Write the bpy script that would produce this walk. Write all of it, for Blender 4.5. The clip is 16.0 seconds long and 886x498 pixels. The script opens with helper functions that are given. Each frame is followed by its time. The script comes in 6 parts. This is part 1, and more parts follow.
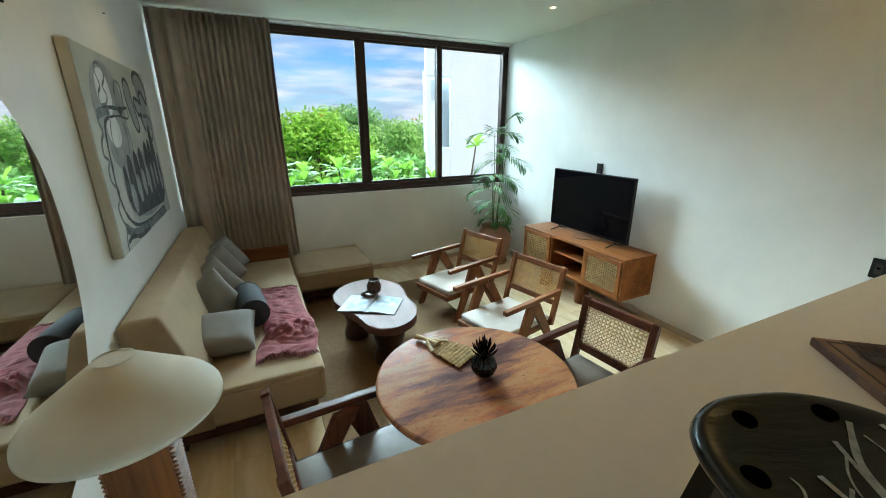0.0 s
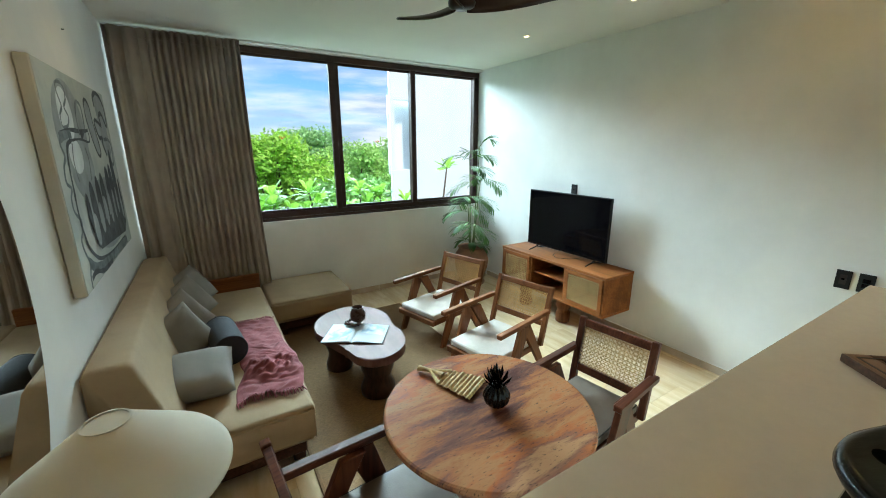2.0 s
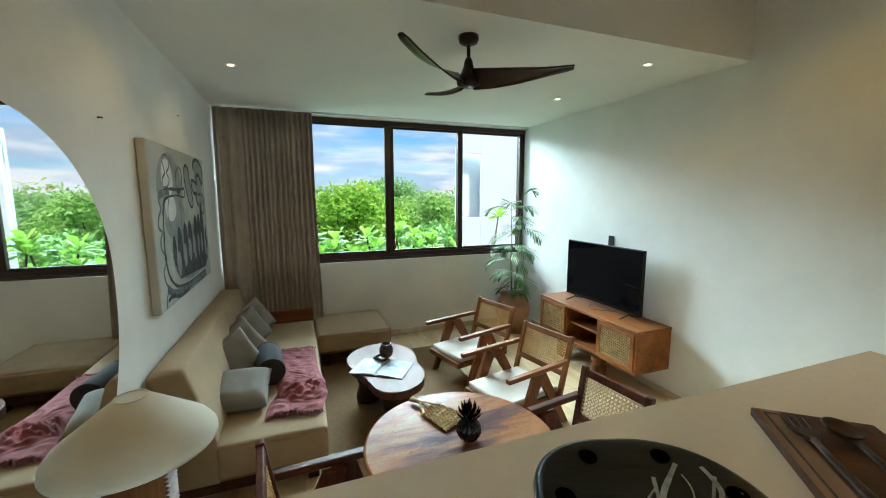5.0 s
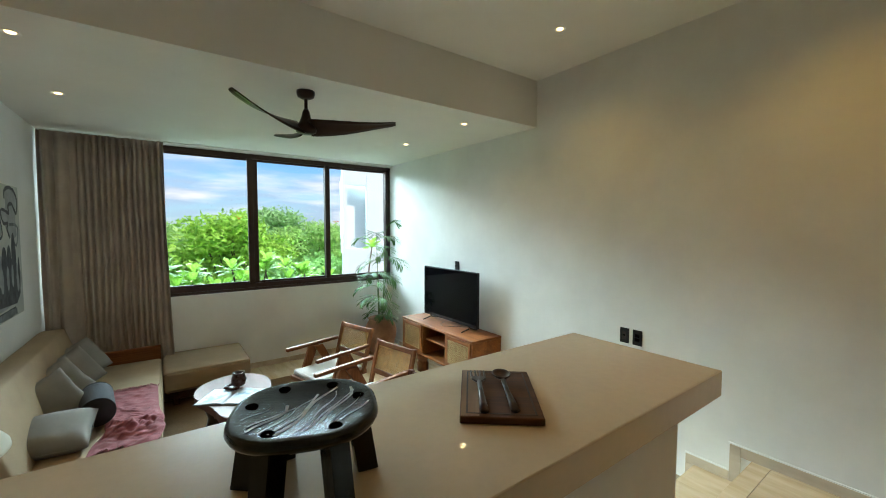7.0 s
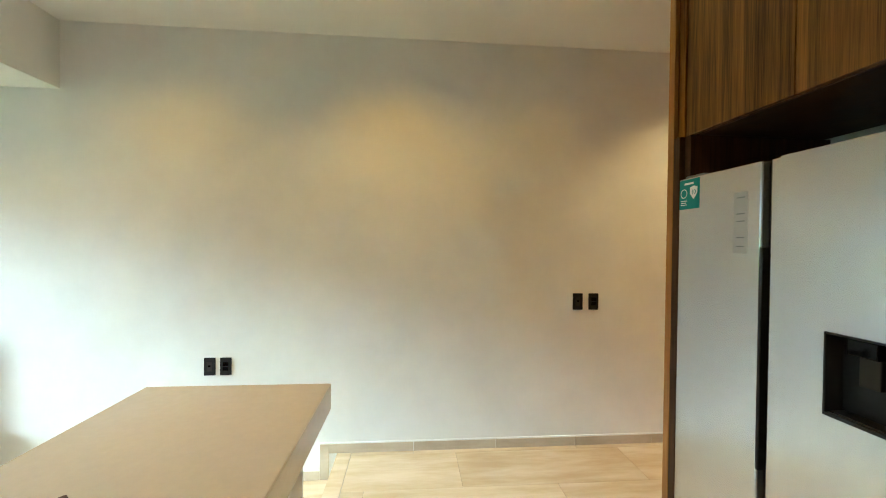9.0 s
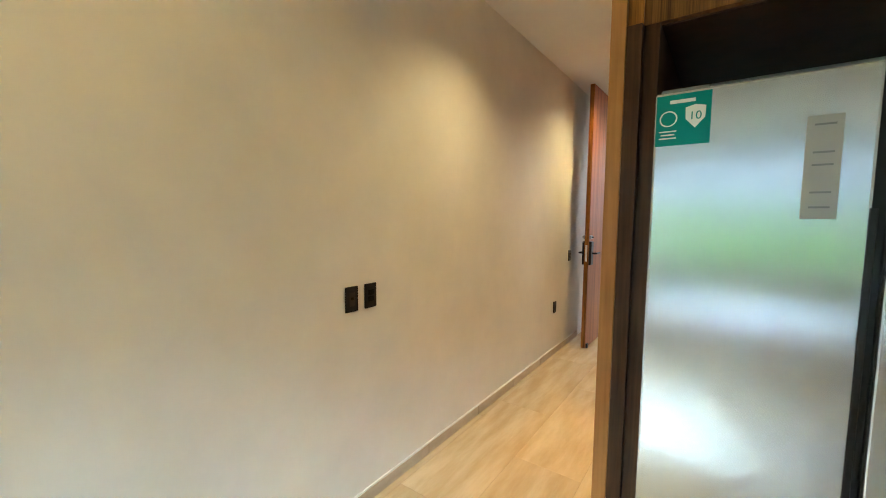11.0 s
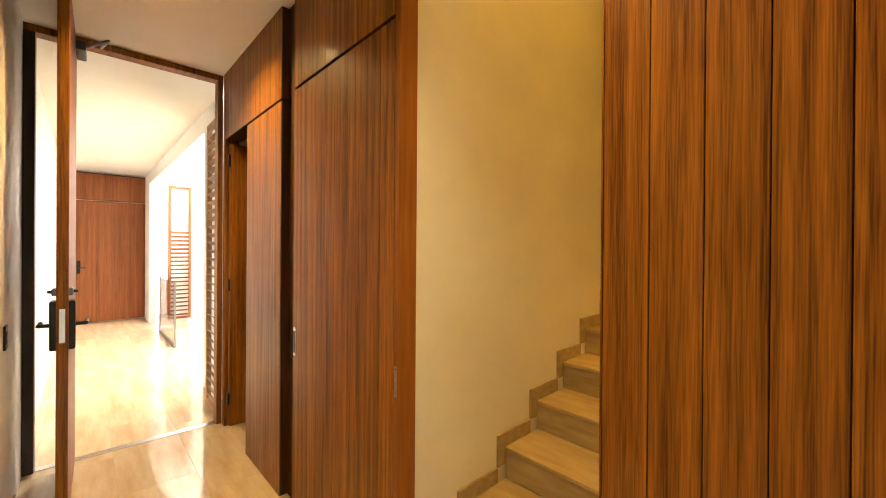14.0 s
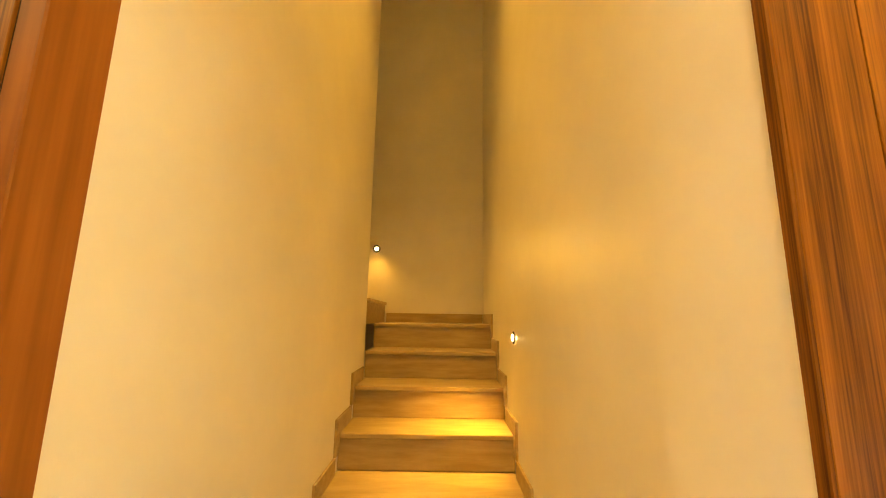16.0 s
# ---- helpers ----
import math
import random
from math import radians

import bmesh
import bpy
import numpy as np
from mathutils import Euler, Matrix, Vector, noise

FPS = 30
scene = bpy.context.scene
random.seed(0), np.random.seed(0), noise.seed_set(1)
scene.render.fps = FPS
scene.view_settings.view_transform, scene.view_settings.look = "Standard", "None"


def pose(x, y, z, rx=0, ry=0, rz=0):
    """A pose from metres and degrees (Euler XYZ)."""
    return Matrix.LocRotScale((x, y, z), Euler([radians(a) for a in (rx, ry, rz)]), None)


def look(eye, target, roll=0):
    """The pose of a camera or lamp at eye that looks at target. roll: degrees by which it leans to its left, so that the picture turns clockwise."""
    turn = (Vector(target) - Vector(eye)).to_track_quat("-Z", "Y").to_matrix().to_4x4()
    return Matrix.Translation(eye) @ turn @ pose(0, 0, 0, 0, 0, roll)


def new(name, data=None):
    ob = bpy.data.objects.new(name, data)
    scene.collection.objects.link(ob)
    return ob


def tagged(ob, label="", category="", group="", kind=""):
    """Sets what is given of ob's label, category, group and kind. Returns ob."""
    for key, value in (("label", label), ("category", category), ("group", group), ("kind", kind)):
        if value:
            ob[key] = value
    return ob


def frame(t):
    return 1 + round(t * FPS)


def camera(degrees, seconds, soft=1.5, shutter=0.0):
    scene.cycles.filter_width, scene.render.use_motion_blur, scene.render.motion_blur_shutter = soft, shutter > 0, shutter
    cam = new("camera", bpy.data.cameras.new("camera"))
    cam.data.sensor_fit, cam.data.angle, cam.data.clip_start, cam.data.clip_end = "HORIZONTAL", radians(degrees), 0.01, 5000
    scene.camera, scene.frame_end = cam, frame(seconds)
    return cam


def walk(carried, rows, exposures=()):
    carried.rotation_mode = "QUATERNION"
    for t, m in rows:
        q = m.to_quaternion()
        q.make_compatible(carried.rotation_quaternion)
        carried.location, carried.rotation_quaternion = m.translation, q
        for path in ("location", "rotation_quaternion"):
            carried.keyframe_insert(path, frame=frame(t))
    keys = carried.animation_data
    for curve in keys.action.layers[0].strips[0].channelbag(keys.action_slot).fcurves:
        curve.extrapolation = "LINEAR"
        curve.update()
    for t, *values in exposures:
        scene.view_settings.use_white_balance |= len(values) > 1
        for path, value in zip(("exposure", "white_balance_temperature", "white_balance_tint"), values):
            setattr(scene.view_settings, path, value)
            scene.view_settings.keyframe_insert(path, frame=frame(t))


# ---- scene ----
cam = camera(97.7, 16.0, 1.0)
PATH = [
    (0, look((0.016, -0.026, 1.452), (0.844, 1.691, 0.847), -0.0)),
    (0.5, look((-0.034, 0.018, 1.448), (0.858, 1.701, 0.839), 0.0)),
    (1, look((-0.094, 0.063, 1.451), (0.854, 1.719, 0.853), -0.0)),
    (1.5, look((-0.108, 0.092, 1.456), (0.876, 1.741, 0.897), -0.1)),
    (2, look((-0.124, 0.126, 1.458), (0.886, 1.778, 0.955), -0.1)),
    (2.5, look((-0.128, 0.135, 1.461), (0.886, 1.8, 1.012), -0.3)),
    (3, look((-0.134, 0.102, 1.461), (0.857, 1.793, 1.065), -0.4)),
    (3.5, look((-0.118, 0.043, 1.463), (0.812, 1.777, 1.101), -0.3)),
    (6, look((0.3, -0.593, 1.513), (0.923, 1.296, 1.305), -0.1)),
    (6.5, look((0.321, -0.761, 1.51), (1.179, 1.039, 1.355), -0.1)),
    (7, look((0.316, -0.853, 1.501), (1.486, 0.766, 1.391), 0.1)),
    (7.5, look((0.284, -0.857, 1.499), (1.785, 0.463, 1.435), 0.6)),
    (8, look((0.299, -0.792, 1.515), (2.086, 0.106, 1.486), 0.6)),
    (8.5, look((0.384, -0.673, 1.513), (2.345, -0.28, 1.502), 0.7)),
    (9, look((0.566, -0.57, 1.49), (2.559, -0.734, 1.464), 0.6)),
    (9.5, look((0.876, -0.471, 1.481), (2.758, -1.142, 1.404), 0.4)),
    (10, look((1.227, -0.422, 1.469), (2.914, -1.489, 1.34), 0.5)),
    (12.5, look((2.787, -1.271, 1.467), (2.87, -3.264, 1.33), 0.2)),
    (13, look((2.954, -1.542, 1.471), (2.568, -3.501, 1.371), 0.4)),
    (13.5, look((3.052, -1.824, 1.487), (2.166, -3.615, 1.423), 0.2)),
    (14, look((3.064, -2.104, 1.5), (1.701, -3.568, 1.495), 0.4)),
    (14.5, look((3.037, -2.375, 1.538), (1.317, -3.396, 1.576), 1.1)),
    (15, look((2.969, -2.59, 1.527), (1.047, -3.122, 1.679), 1.0)),
    (15.5, look((2.8, -2.758, 1.528), (0.826, -2.964, 1.778), 1.2)),
    (16, look((2.568, -2.845, 1.517), (0.597, -2.84, 1.857), 0.9)),
]
walk(cam, PATH, [(0, 0.66, 6200, 9.5), (1.5, 0.76, 6200, 9.5), (3.5, 0.75, 6250, 10), (6, 0.70, 6350, 10), (7, 0.74, 6350, 10.5), (8, 1.1, 6350, 11.5), (9, 1.78, 6100, 11), (10, 1.95, 5800, 9), (12.5, 2.1, 5950, 10), (14, 2.3, 7300, 14), (15, 2.85, 7700, 14), (16, 2.85, 7550, 12)])

# ---- world, sun, large lights ----
world = bpy.data.worlds.new("sky")
scene.world = world
world.use_nodes = True
wn, wl = world.node_tree.nodes, world.node_tree.links
wn.clear()
sky = wn.new("ShaderNodeTexSky")
sky.sky_type, sky.sun_disc = "NISHITA", False
sky.sun_elevation, sky.sun_rotation = radians(56), radians(135)
sky.dust_density, sky.ozone_density = 0.6, 2.0
co = wn.new("ShaderNodeTexCoord")
mp = wn.new("ShaderNodeMapping")
mp.inputs["Scale"].default_value = (1.6, 1.6, 9.0)
cn = wn.new("ShaderNodeTexNoise")
cn.inputs["Scale"].default_value, cn.inputs["Detail"].default_value = 2.2, 7.0
cn.inputs["Roughness"].default_value = 0.56
cr = wn.new("ShaderNodeValToRGB")
cr.color_ramp.elements[0].position, cr.color_ramp.elements[1].position = 0.36, 0.60
cmix = wn.new("ShaderNodeMix")
cmix.data_type = "RGBA"
# cloud bodies shade from slate blue to white
cn2, cr2 = wn.new("ShaderNodeTexNoise"), wn.new("ShaderNodeValToRGB")
cn2.inputs["Scale"].default_value, cn2.inputs["Detail"].default_value = 3.4, 4.0
cr2.color_ramp.elements[0].position, cr2.color_ramp.elements[1].position = 0.40, 0.58
cr2.color_ramp.elements[0].color, cr2.color_ramp.elements[1].color = (0.52, 0.66, 0.82, 1), (1, 1, 1, 1)
cshade = wn.new("ShaderNodeMix")
cshade.data_type, cshade.blend_type = "RGBA", "MULTIPLY"
cshade.inputs["Factor"].default_value = 1.0
cshade.inputs["B"].default_value = (6.0, 6.2, 6.4, 1)
wbg, wout = wn.new("ShaderNodeBackground"), wn.new("ShaderNodeOutputWorld")
wbg.inputs["Strength"].default_value = 0.125
wl.new(co.outputs["Generated"], mp.inputs["Vector"])
wl.new(mp.outputs["Vector"], cn.inputs["Vector"])
wl.new(cn.outputs["Fac"], cr.inputs["Fac"])
wl.new(mp.outputs["Vector"], cn2.inputs["Vector"])
wl.new(cn2.outputs["Fac"], cr2.inputs["Fac"])
wl.new(cr2.outputs["Color"], cshade.inputs["A"])
wl.new(cshade.outputs["Result"], cmix.inputs["B"])
wl.new(cr.outputs["Color"], cmix.inputs["Factor"])
tint = wn.new("ShaderNodeMix")
tint.data_type, tint.blend_type = "RGBA", "MULTIPLY"
tint.inputs["Factor"].default_value = 1.0
tint.inputs["B"].default_value = (0.56, 0.86, 1.14, 1)
wl.new(sky.outputs["Color"], tint.inputs["A"])
wl.new(tint.outputs["Result"], cmix.inputs["A"])
wl.new(cmix.outputs["Result"], wbg.inputs["Color"])
wl.new(wbg.outputs["Background"], wout.inputs["Surface"])


def lamp(name, kind, m, energy, color, **values):
    data = bpy.data.lights.new(name, kind)
    data.energy, data.color = energy, color
    for key, value in values.items():
        if key == "size":
            data.size = value
        elif key == "size_y":
            data.shape, data.size_y = "RECTANGLE", value
        elif key == "soft":
            data.shadow_soft_size = value
        elif key == "cone":
            data.spot_size, data.spot_blend = radians(value), 1.0
        elif key == "angle":
            data.angle = radians(value)
    ob = new(name, data)
    ob.matrix_world = m
    return ob


WARM = (1.0, 0.72, 0.30)
AMBER = (1.0, 0.51, 0.07)
lamp("sun", "SUN", look((12, -12, 26), (0, 0, 0)), 5.0, (1.0, 0.95, 0.86), angle=0.6)
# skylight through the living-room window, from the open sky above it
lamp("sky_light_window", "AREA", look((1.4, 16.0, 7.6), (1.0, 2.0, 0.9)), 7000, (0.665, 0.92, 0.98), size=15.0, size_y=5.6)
# skylight of the open well beside the entrance hall
lamp("sky_light_well", "AREA", look((1.2, -9.0, 4.6), (1.9, -9.0, 0)), 280, (1.0, 0.97, 0.92), size=1.5, size_y=4.0)


# ---- materials ----
def material(name, color, rough=0.5, metal=0.0, bump=0.0, scale=8.0, vary=0.08, stretch=(1, 1, 1), detail=6.0, coat=0.0,
             second=None, second_pos=(0.45, 0.62), rand=0.0, sheen=0.0, fine=0.0, fine_scale=200.0, spec=0.22, coat_rough=0.12):
    """A surface with grain at two scales: a broad mottling and a fine bump."""
    m = bpy.data.materials.new(name)
    m.use_nodes = True
    n, k = m.node_tree.nodes, m.node_tree.links
    b = n["Principled BSDF"]
    b.inputs["Roughness"].default_value = rough
    b.inputs["Metallic"].default_value = metal
    b.inputs["Coat Weight"].default_value = coat
    b.inputs["Coat Roughness"].default_value = coat_rough
    b.inputs["Sheen Weight"].default_value = sheen
    b.inputs["Specular IOR Level"].default_value = spec
    tc, mpn = n.new("ShaderNodeTexCoord"), n.new("ShaderNodeMapping")
    mpn.inputs["Scale"].default_value = stretch
    geo_in = tc.outputs["Object"]
    if rand:
        oi, add = n.new("ShaderNodeObjectInfo"), n.new("ShaderNodeVectorMath")
        mul = n.new("ShaderNodeMath")
        mul.operation, mul.inputs[1].default_value = "MULTIPLY", 37.0
        k.new(oi.outputs["Random"], mul.inputs[0])
        k.new(tc.outputs["Object"], add.inputs[0])
        k.new(mul.outputs[0], add.inputs[1])
        geo_in = add.outputs["Vector"]
    k.new(geo_in, mpn.inputs["Vector"])
    t1 = n.new("ShaderNodeTexNoise")
    t1.inputs["Scale"].default_value, t1.inputs["Detail"].default_value = scale, detail
    t1.inputs["Roughness"].default_value = 0.6
    k.new(mpn.outputs["Vector"], t1.inputs["Vector"])
    ramp = n.new("ShaderNodeValToRGB")
    c = color
    other = second or tuple(min(1, v * (1 + 2 * vary)) for v in c)
    dark = c if second else tuple(v * (1 - 2 * vary) for v in c)
    ramp.color_ramp.elements[0].position, ramp.color_ramp.elements[1].position = second_pos if second else (0.3, 0.7)
    ramp.color_ramp.elements[0].color, ramp.color_ramp.elements[1].color = (*dark, 1), (*other, 1)
    k.new(t1.outputs["Fac"], ramp.inputs["Fac"])
    out = ramp.outputs["Color"]
    if rand:
        hsv, mr = n.new("ShaderNodeHueSaturation"), n.new("ShaderNodeMapRange")
        mr.inputs["To Min"].default_value, mr.inputs["To Max"].default_value = 1 - rand, 1 + rand
        k.new(oi.outputs["Random"], mr.inputs["Value"])
        k.new(mr.outputs["Result"], hsv.inputs["Value"])
        k.new(out, hsv.inputs["Color"])
        out = hsv.outputs["Color"]
    k.new(out, b.inputs["Base Color"])
    rr = n.new("ShaderNodeMapRange")
    rr.inputs["To Min"].default_value, rr.inputs["To Max"].default_value = max(0.02, rough * 0.82), min(1, rough * 1.18)
    k.new(t1.outputs["Fac"], rr.inputs["Value"])
    k.new(rr.outputs["Result"], b.inputs["Roughness"])
    if bump or fine:
        bn = n.new("ShaderNodeBump")
        bn.inputs["Strength"].default_value = max(bump, fine)
        bn.inputs["Distance"].default_value = 0.004
        if fine:
            t2 = n.new("ShaderNodeTexNoise")
            t2.inputs["Scale"].default_value, t2.inputs["Detail"].default_value = fine_scale, 3.0
            k.new(mpn.outputs["Vector"], t2.inputs["Vector"])
            k.new(t2.outputs["Fac"], bn.inputs["Height"])
        else:
            k.new(t1.outputs["Fac"], bn.inputs["Height"])
        k.new(bn.outputs["Normal"], b.inputs["Normal"])
    return m


def wood(name, dark, light, along="Z", rough=0.42, scale=9.0, coat=0.0, bands=0.55, rand=0.12, pull=0.05):
    """Streaked timber: stretched noise along the grain, finer pores over it."""
    m = bpy.data.materials.new(name)
    m.use_nodes = True
    n, k = m.node_tree.nodes, m.node_tree.links
    b = n["Principled BSDF"]
    b.inputs["Coat Weight"].default_value, b.inputs["Coat Roughness"].default_value = coat, 0.15
    b.inputs["Specular IOR Level"].default_value = 0.16
    tc, mpn, oi = n.new("ShaderNodeTexCoord"), n.new("ShaderNodeMapping"), n.new("ShaderNodeObjectInfo")
    squeeze = {"X": (pull, 1, 1), "Y": (1, pull, 1), "Z": (1, 1, pull)}[along]
    mpn.inputs["Scale"].default_value = squeeze
    add, mul = n.new("ShaderNodeVectorMath"), n.new("ShaderNodeMath")
    mul.operation, mul.inputs[1].default_value = "MULTIPLY", 23.0
    k.new(oi.outputs["Random"], mul.inputs[0])
    k.new(tc.outputs["Object"], add.inputs[0])
    k.new(mul.outputs[0], add.inputs[1])
    k.new(add.outputs["Vector"], mpn.inputs["Vector"])
    t1, t2 = n.new("ShaderNodeTexNoise"), n.new("ShaderNodeTexNoise")
    t1.inputs["Scale"].default_value, t1.inputs["Detail"].default_value = scale, 4.0
    t1.inputs["Distortion"].default_value = 0.35
    t2.inputs["Scale"].default_value, t2.inputs["Detail"].default_value = scale * 9, 5.0
    k.new(mpn.outputs["Vector"], t1.inputs["Vector"])
    k.new(mpn.outputs["Vector"], t2.inputs["Vector"])
    mixf = n.new("ShaderNodeMix")
    mixf.inputs["Factor"].default_value = 1 - bands
    k.new(t1.outputs["Fac"], mixf.inputs["A"])
    k.new(t2.outputs["Fac"], mixf.inputs["B"])
    ramp = n.new("ShaderNodeValToRGB")
    ramp.color_ramp.elements[0].position, ramp.color_ramp.elements[1].position = 0.36, 0.64
    ramp.color_ramp.elements[0].color, ramp.color_ramp.elements[1].color = (*dark, 1), (*light, 1)
    k.new(mixf.outputs["Result"], ramp.inputs["Fac"])
    hsv, mr = n.new("ShaderNodeHueSaturation"), n.new("ShaderNodeMapRange")
    mr.inputs["To Min"].default_value, mr.inputs["To Max"].default_value = 1 - rand, 1 + rand
    k.new(oi.outputs["Random"], mr.inputs["Value"])
    k.new(mr.outputs["Result"], hsv.inputs["Value"])
    k.new(ramp.outputs["Color"], hsv.inputs["Color"])
    k.new(hsv.outputs["Color"], b.inputs["Base Color"])
    rr = n.new("ShaderNodeMapRange")
    rr.inputs["To Min"].default_value, rr.inputs["To Max"].default_value = rough * 0.8, min(1, rough * 1.3)
    k.new(t2.outputs["Fac"], rr.inputs["Value"])
    k.new(rr.outputs["Result"], b.inputs["Roughness"])
    bn = n.new("ShaderNodeBump")
    bn.inputs["Strength"].default_value, bn.inputs["Distance"].default_value = 0.12, 0.002
    k.new(mixf.outputs["Result"], bn.inputs["Height"])
    k.new(bn.outputs["Normal"], b.inputs["Normal"])
    return m


def stone(name, stops):
    """Mottled, veined and pitted travertine cut along its bedding."""
    m = bpy.data.materials.new(name)
    m.use_nodes = True
    n, k = m.node_tree.nodes, m.node_tree.links
    b = n["Principled BSDF"]
    b.inputs["Specular IOR Level"].default_value = 0.12
    tc, mpn = n.new("ShaderNodeTexCoord"), n.new("ShaderNodeMapping")
    mpn.inputs["Scale"].default_value = (0.55, 2.3, 1)
    mpn.inputs["Rotation"].default_value = (0, 0, 0.12)
    k.new(tc.outputs["Object"], mpn.inputs["Vector"])
    t1, t2 = n.new("ShaderNodeTexNoise"), n.new("ShaderNodeTexNoise")
    t1.inputs["Scale"].default_value, t1.inputs["Detail"].default_value = 3.6, 13.0
    t1.inputs["Roughness"].default_value, t1.inputs["Distortion"].default_value = 0.70, 0.35
    t2.inputs["Scale"].default_value, t2.inputs["Detail"].default_value = 70.0, 4.0
    k.new(mpn.outputs["Vector"], t1.inputs["Vector"])
    k.new(mpn.outputs["Vector"], t2.inputs["Vector"])
    ramp = n.new("ShaderNodeValToRGB")
    el = ramp.color_ramp.elements
    while len(el) < len(stops):
        el.new(0.5)
    for e, (p, c) in zip(el, stops):
        e.position, e.color = p, (*c, 1)
    # broad beds of colour under the fine veining
    t3, beds, wide = n.new("ShaderNodeTexNoise"), n.new("ShaderNodeMix"), n.new("ShaderNodeMapRange")
    t3.inputs["Scale"].default_value, t3.inputs["Detail"].default_value = 2.1, 2.0
    k.new(mpn.outputs["Vector"], t3.inputs["Vector"])
    beds.inputs["Factor"].default_value = 0.5
    k.new(t1.outputs["Fac"], beds.inputs["A"])
    k.new(t3.outputs["Fac"], beds.inputs["B"])
    wide.inputs["From Min"].default_value, wide.inputs["From Max"].default_value = 0.36, 0.64
    k.new(beds.outputs["Result"], wide.inputs["Value"])
    k.new(wide.outputs["Result"], ramp.inputs["Fac"])
    pit = n.new("ShaderNodeMapRange")
    pit.inputs["From Min"].default_value, pit.inputs["From Max"].default_value = 0.33, 0.40
    pit.inputs["To Min"].default_value, pit.inputs["To Max"].default_value = 0.28, 1.0
    k.new(t2.outputs["Fac"], pit.inputs["Value"])
    mul = n.new("ShaderNodeMix")
    mul.data_type, mul.blend_type = "RGBA", "MULTIPLY"
    mul.inputs["Factor"].default_value = 1.0
    k.new(ramp.outputs["Color"], mul.inputs["A"])
    k.new(pit.outputs["Result"], mul.inputs["B"])
    k.new(mul.outputs["Result"], b.inputs["Base Color"])
    rr = n.new("ShaderNodeMapRange")
    rr.inputs["To Min"].default_value, rr.inputs["To Max"].default_value = 0.50, 0.22
    k.new(pit.outputs["Result"], rr.inputs["Value"])
    k.new(rr.outputs["Result"], b.inputs["Roughness"])
    bn = n.new("ShaderNodeBump")
    bn.inputs["Strength"].default_value, bn.inputs["Distance"].default_value = 0.35, 0.003
    k.new(pit.outputs["Result"], bn.inputs["Height"])
    k.new(bn.outputs["Normal"], b.inputs["Normal"])
    return m


def glow(name, color, strength):
    m = bpy.data.materials.new(name)
    m.use_nodes = True
    b = m.node_tree.nodes["Principled BSDF"]
    b.inputs["Base Color"].default_value = (*color, 1)
    b.inputs["Emission Color"].default_value, b.inputs["Emission Strength"].default_value = (*color, 1), strength
    return m


def fabric(name, color, weave=900.0, vary=0.05, rough=0.9):
    return material(name, color, rough=rough, vary=vary, scale=5.0, sheen=0.04, fine=0.35, fine_scale=weave)


PLASTER = material("plaster_wall", (0.76, 0.745, 0.71), rough=0.42, spec=0.35, vary=0.035, scale=1.7, fine=0.16, fine_scale=9.0, detail=9)
CEIL = material("ceiling_paint", (0.75, 0.73, 0.68), rough=0.8, vary=0.02, scale=1.2, fine=0.05, fine_scale=60.0)
WHITE = material("white_paint", (0.80, 0.79, 0.76), rough=0.6, vary=0.02, scale=3.0)
STUCCO = material("white_stucco", (0.68, 0.72, 0.74), rough=0.85, vary=0.03, scale=0.8, fine=0.2, fine_scale=30.0)
TRAV = material("travertine_floor", (0.54, 0.390, 0.225), rough=0.11, spec=0.32, scale=4.2, stretch=(2.6, 0.45, 1), detail=11, second=(0.68, 0.535, 0.355), second_pos=(0.36, 0.66), rand=0.07, coat=0.1, fine=0.02, fine_scale=40.0)
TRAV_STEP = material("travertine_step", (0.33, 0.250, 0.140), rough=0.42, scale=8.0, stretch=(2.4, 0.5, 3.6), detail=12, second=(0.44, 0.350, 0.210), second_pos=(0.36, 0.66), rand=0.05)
TRAV_BASE = material("travertine_baseboard", (0.46, 0.36, 0.26), rough=0.4, scale=6.0, stretch=(1, 0.4, 1), detail=8, second=(0.60, 0.50, 0.38), second_pos=(0.35, 0.7), rand=0.08)
GROUT = material("grout", (0.48, 0.40, 0.30), rough=0.9, vary=0.05)
QUARTZ = material("quartz_top", (0.66, 0.52, 0.37), rough=0.22, vary=0.012, scale=30.0, coat=0.45, coat_rough=0.025, spec=0.4)
TEAK = wood("teak", (0.115, 0.036, 0.012), (0.25, 0.092, 0.028), "X", 0.42, 10.0, coat=0.04)
TEAK_Y = wood("teak_along_y", (0.15, 0.044, 0.012), (0.33, 0.118, 0.030), "Y", 0.42, 9.0, coat=0.04)
TEAK_Z = wood("teak_upright", (0.115, 0.036, 0.012), (0.25, 0.092, 0.028), "Z", 0.42, 10.0, coat=0.04)
DARKWOOD = wood("dark_stained_wood", (0.018, 0.008, 0.005), (0.07, 0.025, 0.013), "Y", 0.35, 8.0, coat=0.15)
CHAIRDARK = wood("dark_chair_wood", (0.050, 0.014, 0.008), (0.14, 0.042, 0.020), "X", 0.36, 10.0, coat=0.15)
CHAIRDARK_Z = wood("dark_chair_wood_upright", (0.050, 0.014, 0.008), (0.14, 0.042, 0.020), "Z", 0.36, 10.0, coat=0.15)
VENEER = wood("tropical_veneer", (0.078, 0.023, 0.004), (0.35, 0.130, 0.017), "Z", 0.40, 40.0, coat=0.08, bands=0.56, rand=0.07, pull=0.022)
# the same veneer darkened: shade of gaps and recesses put into the colour
VENEER_SHADE = wood("shadow_veneer", (0.03, 0.012, 0.005), (0.085, 0.034, 0.012), "Z", 0.45, 12.0)
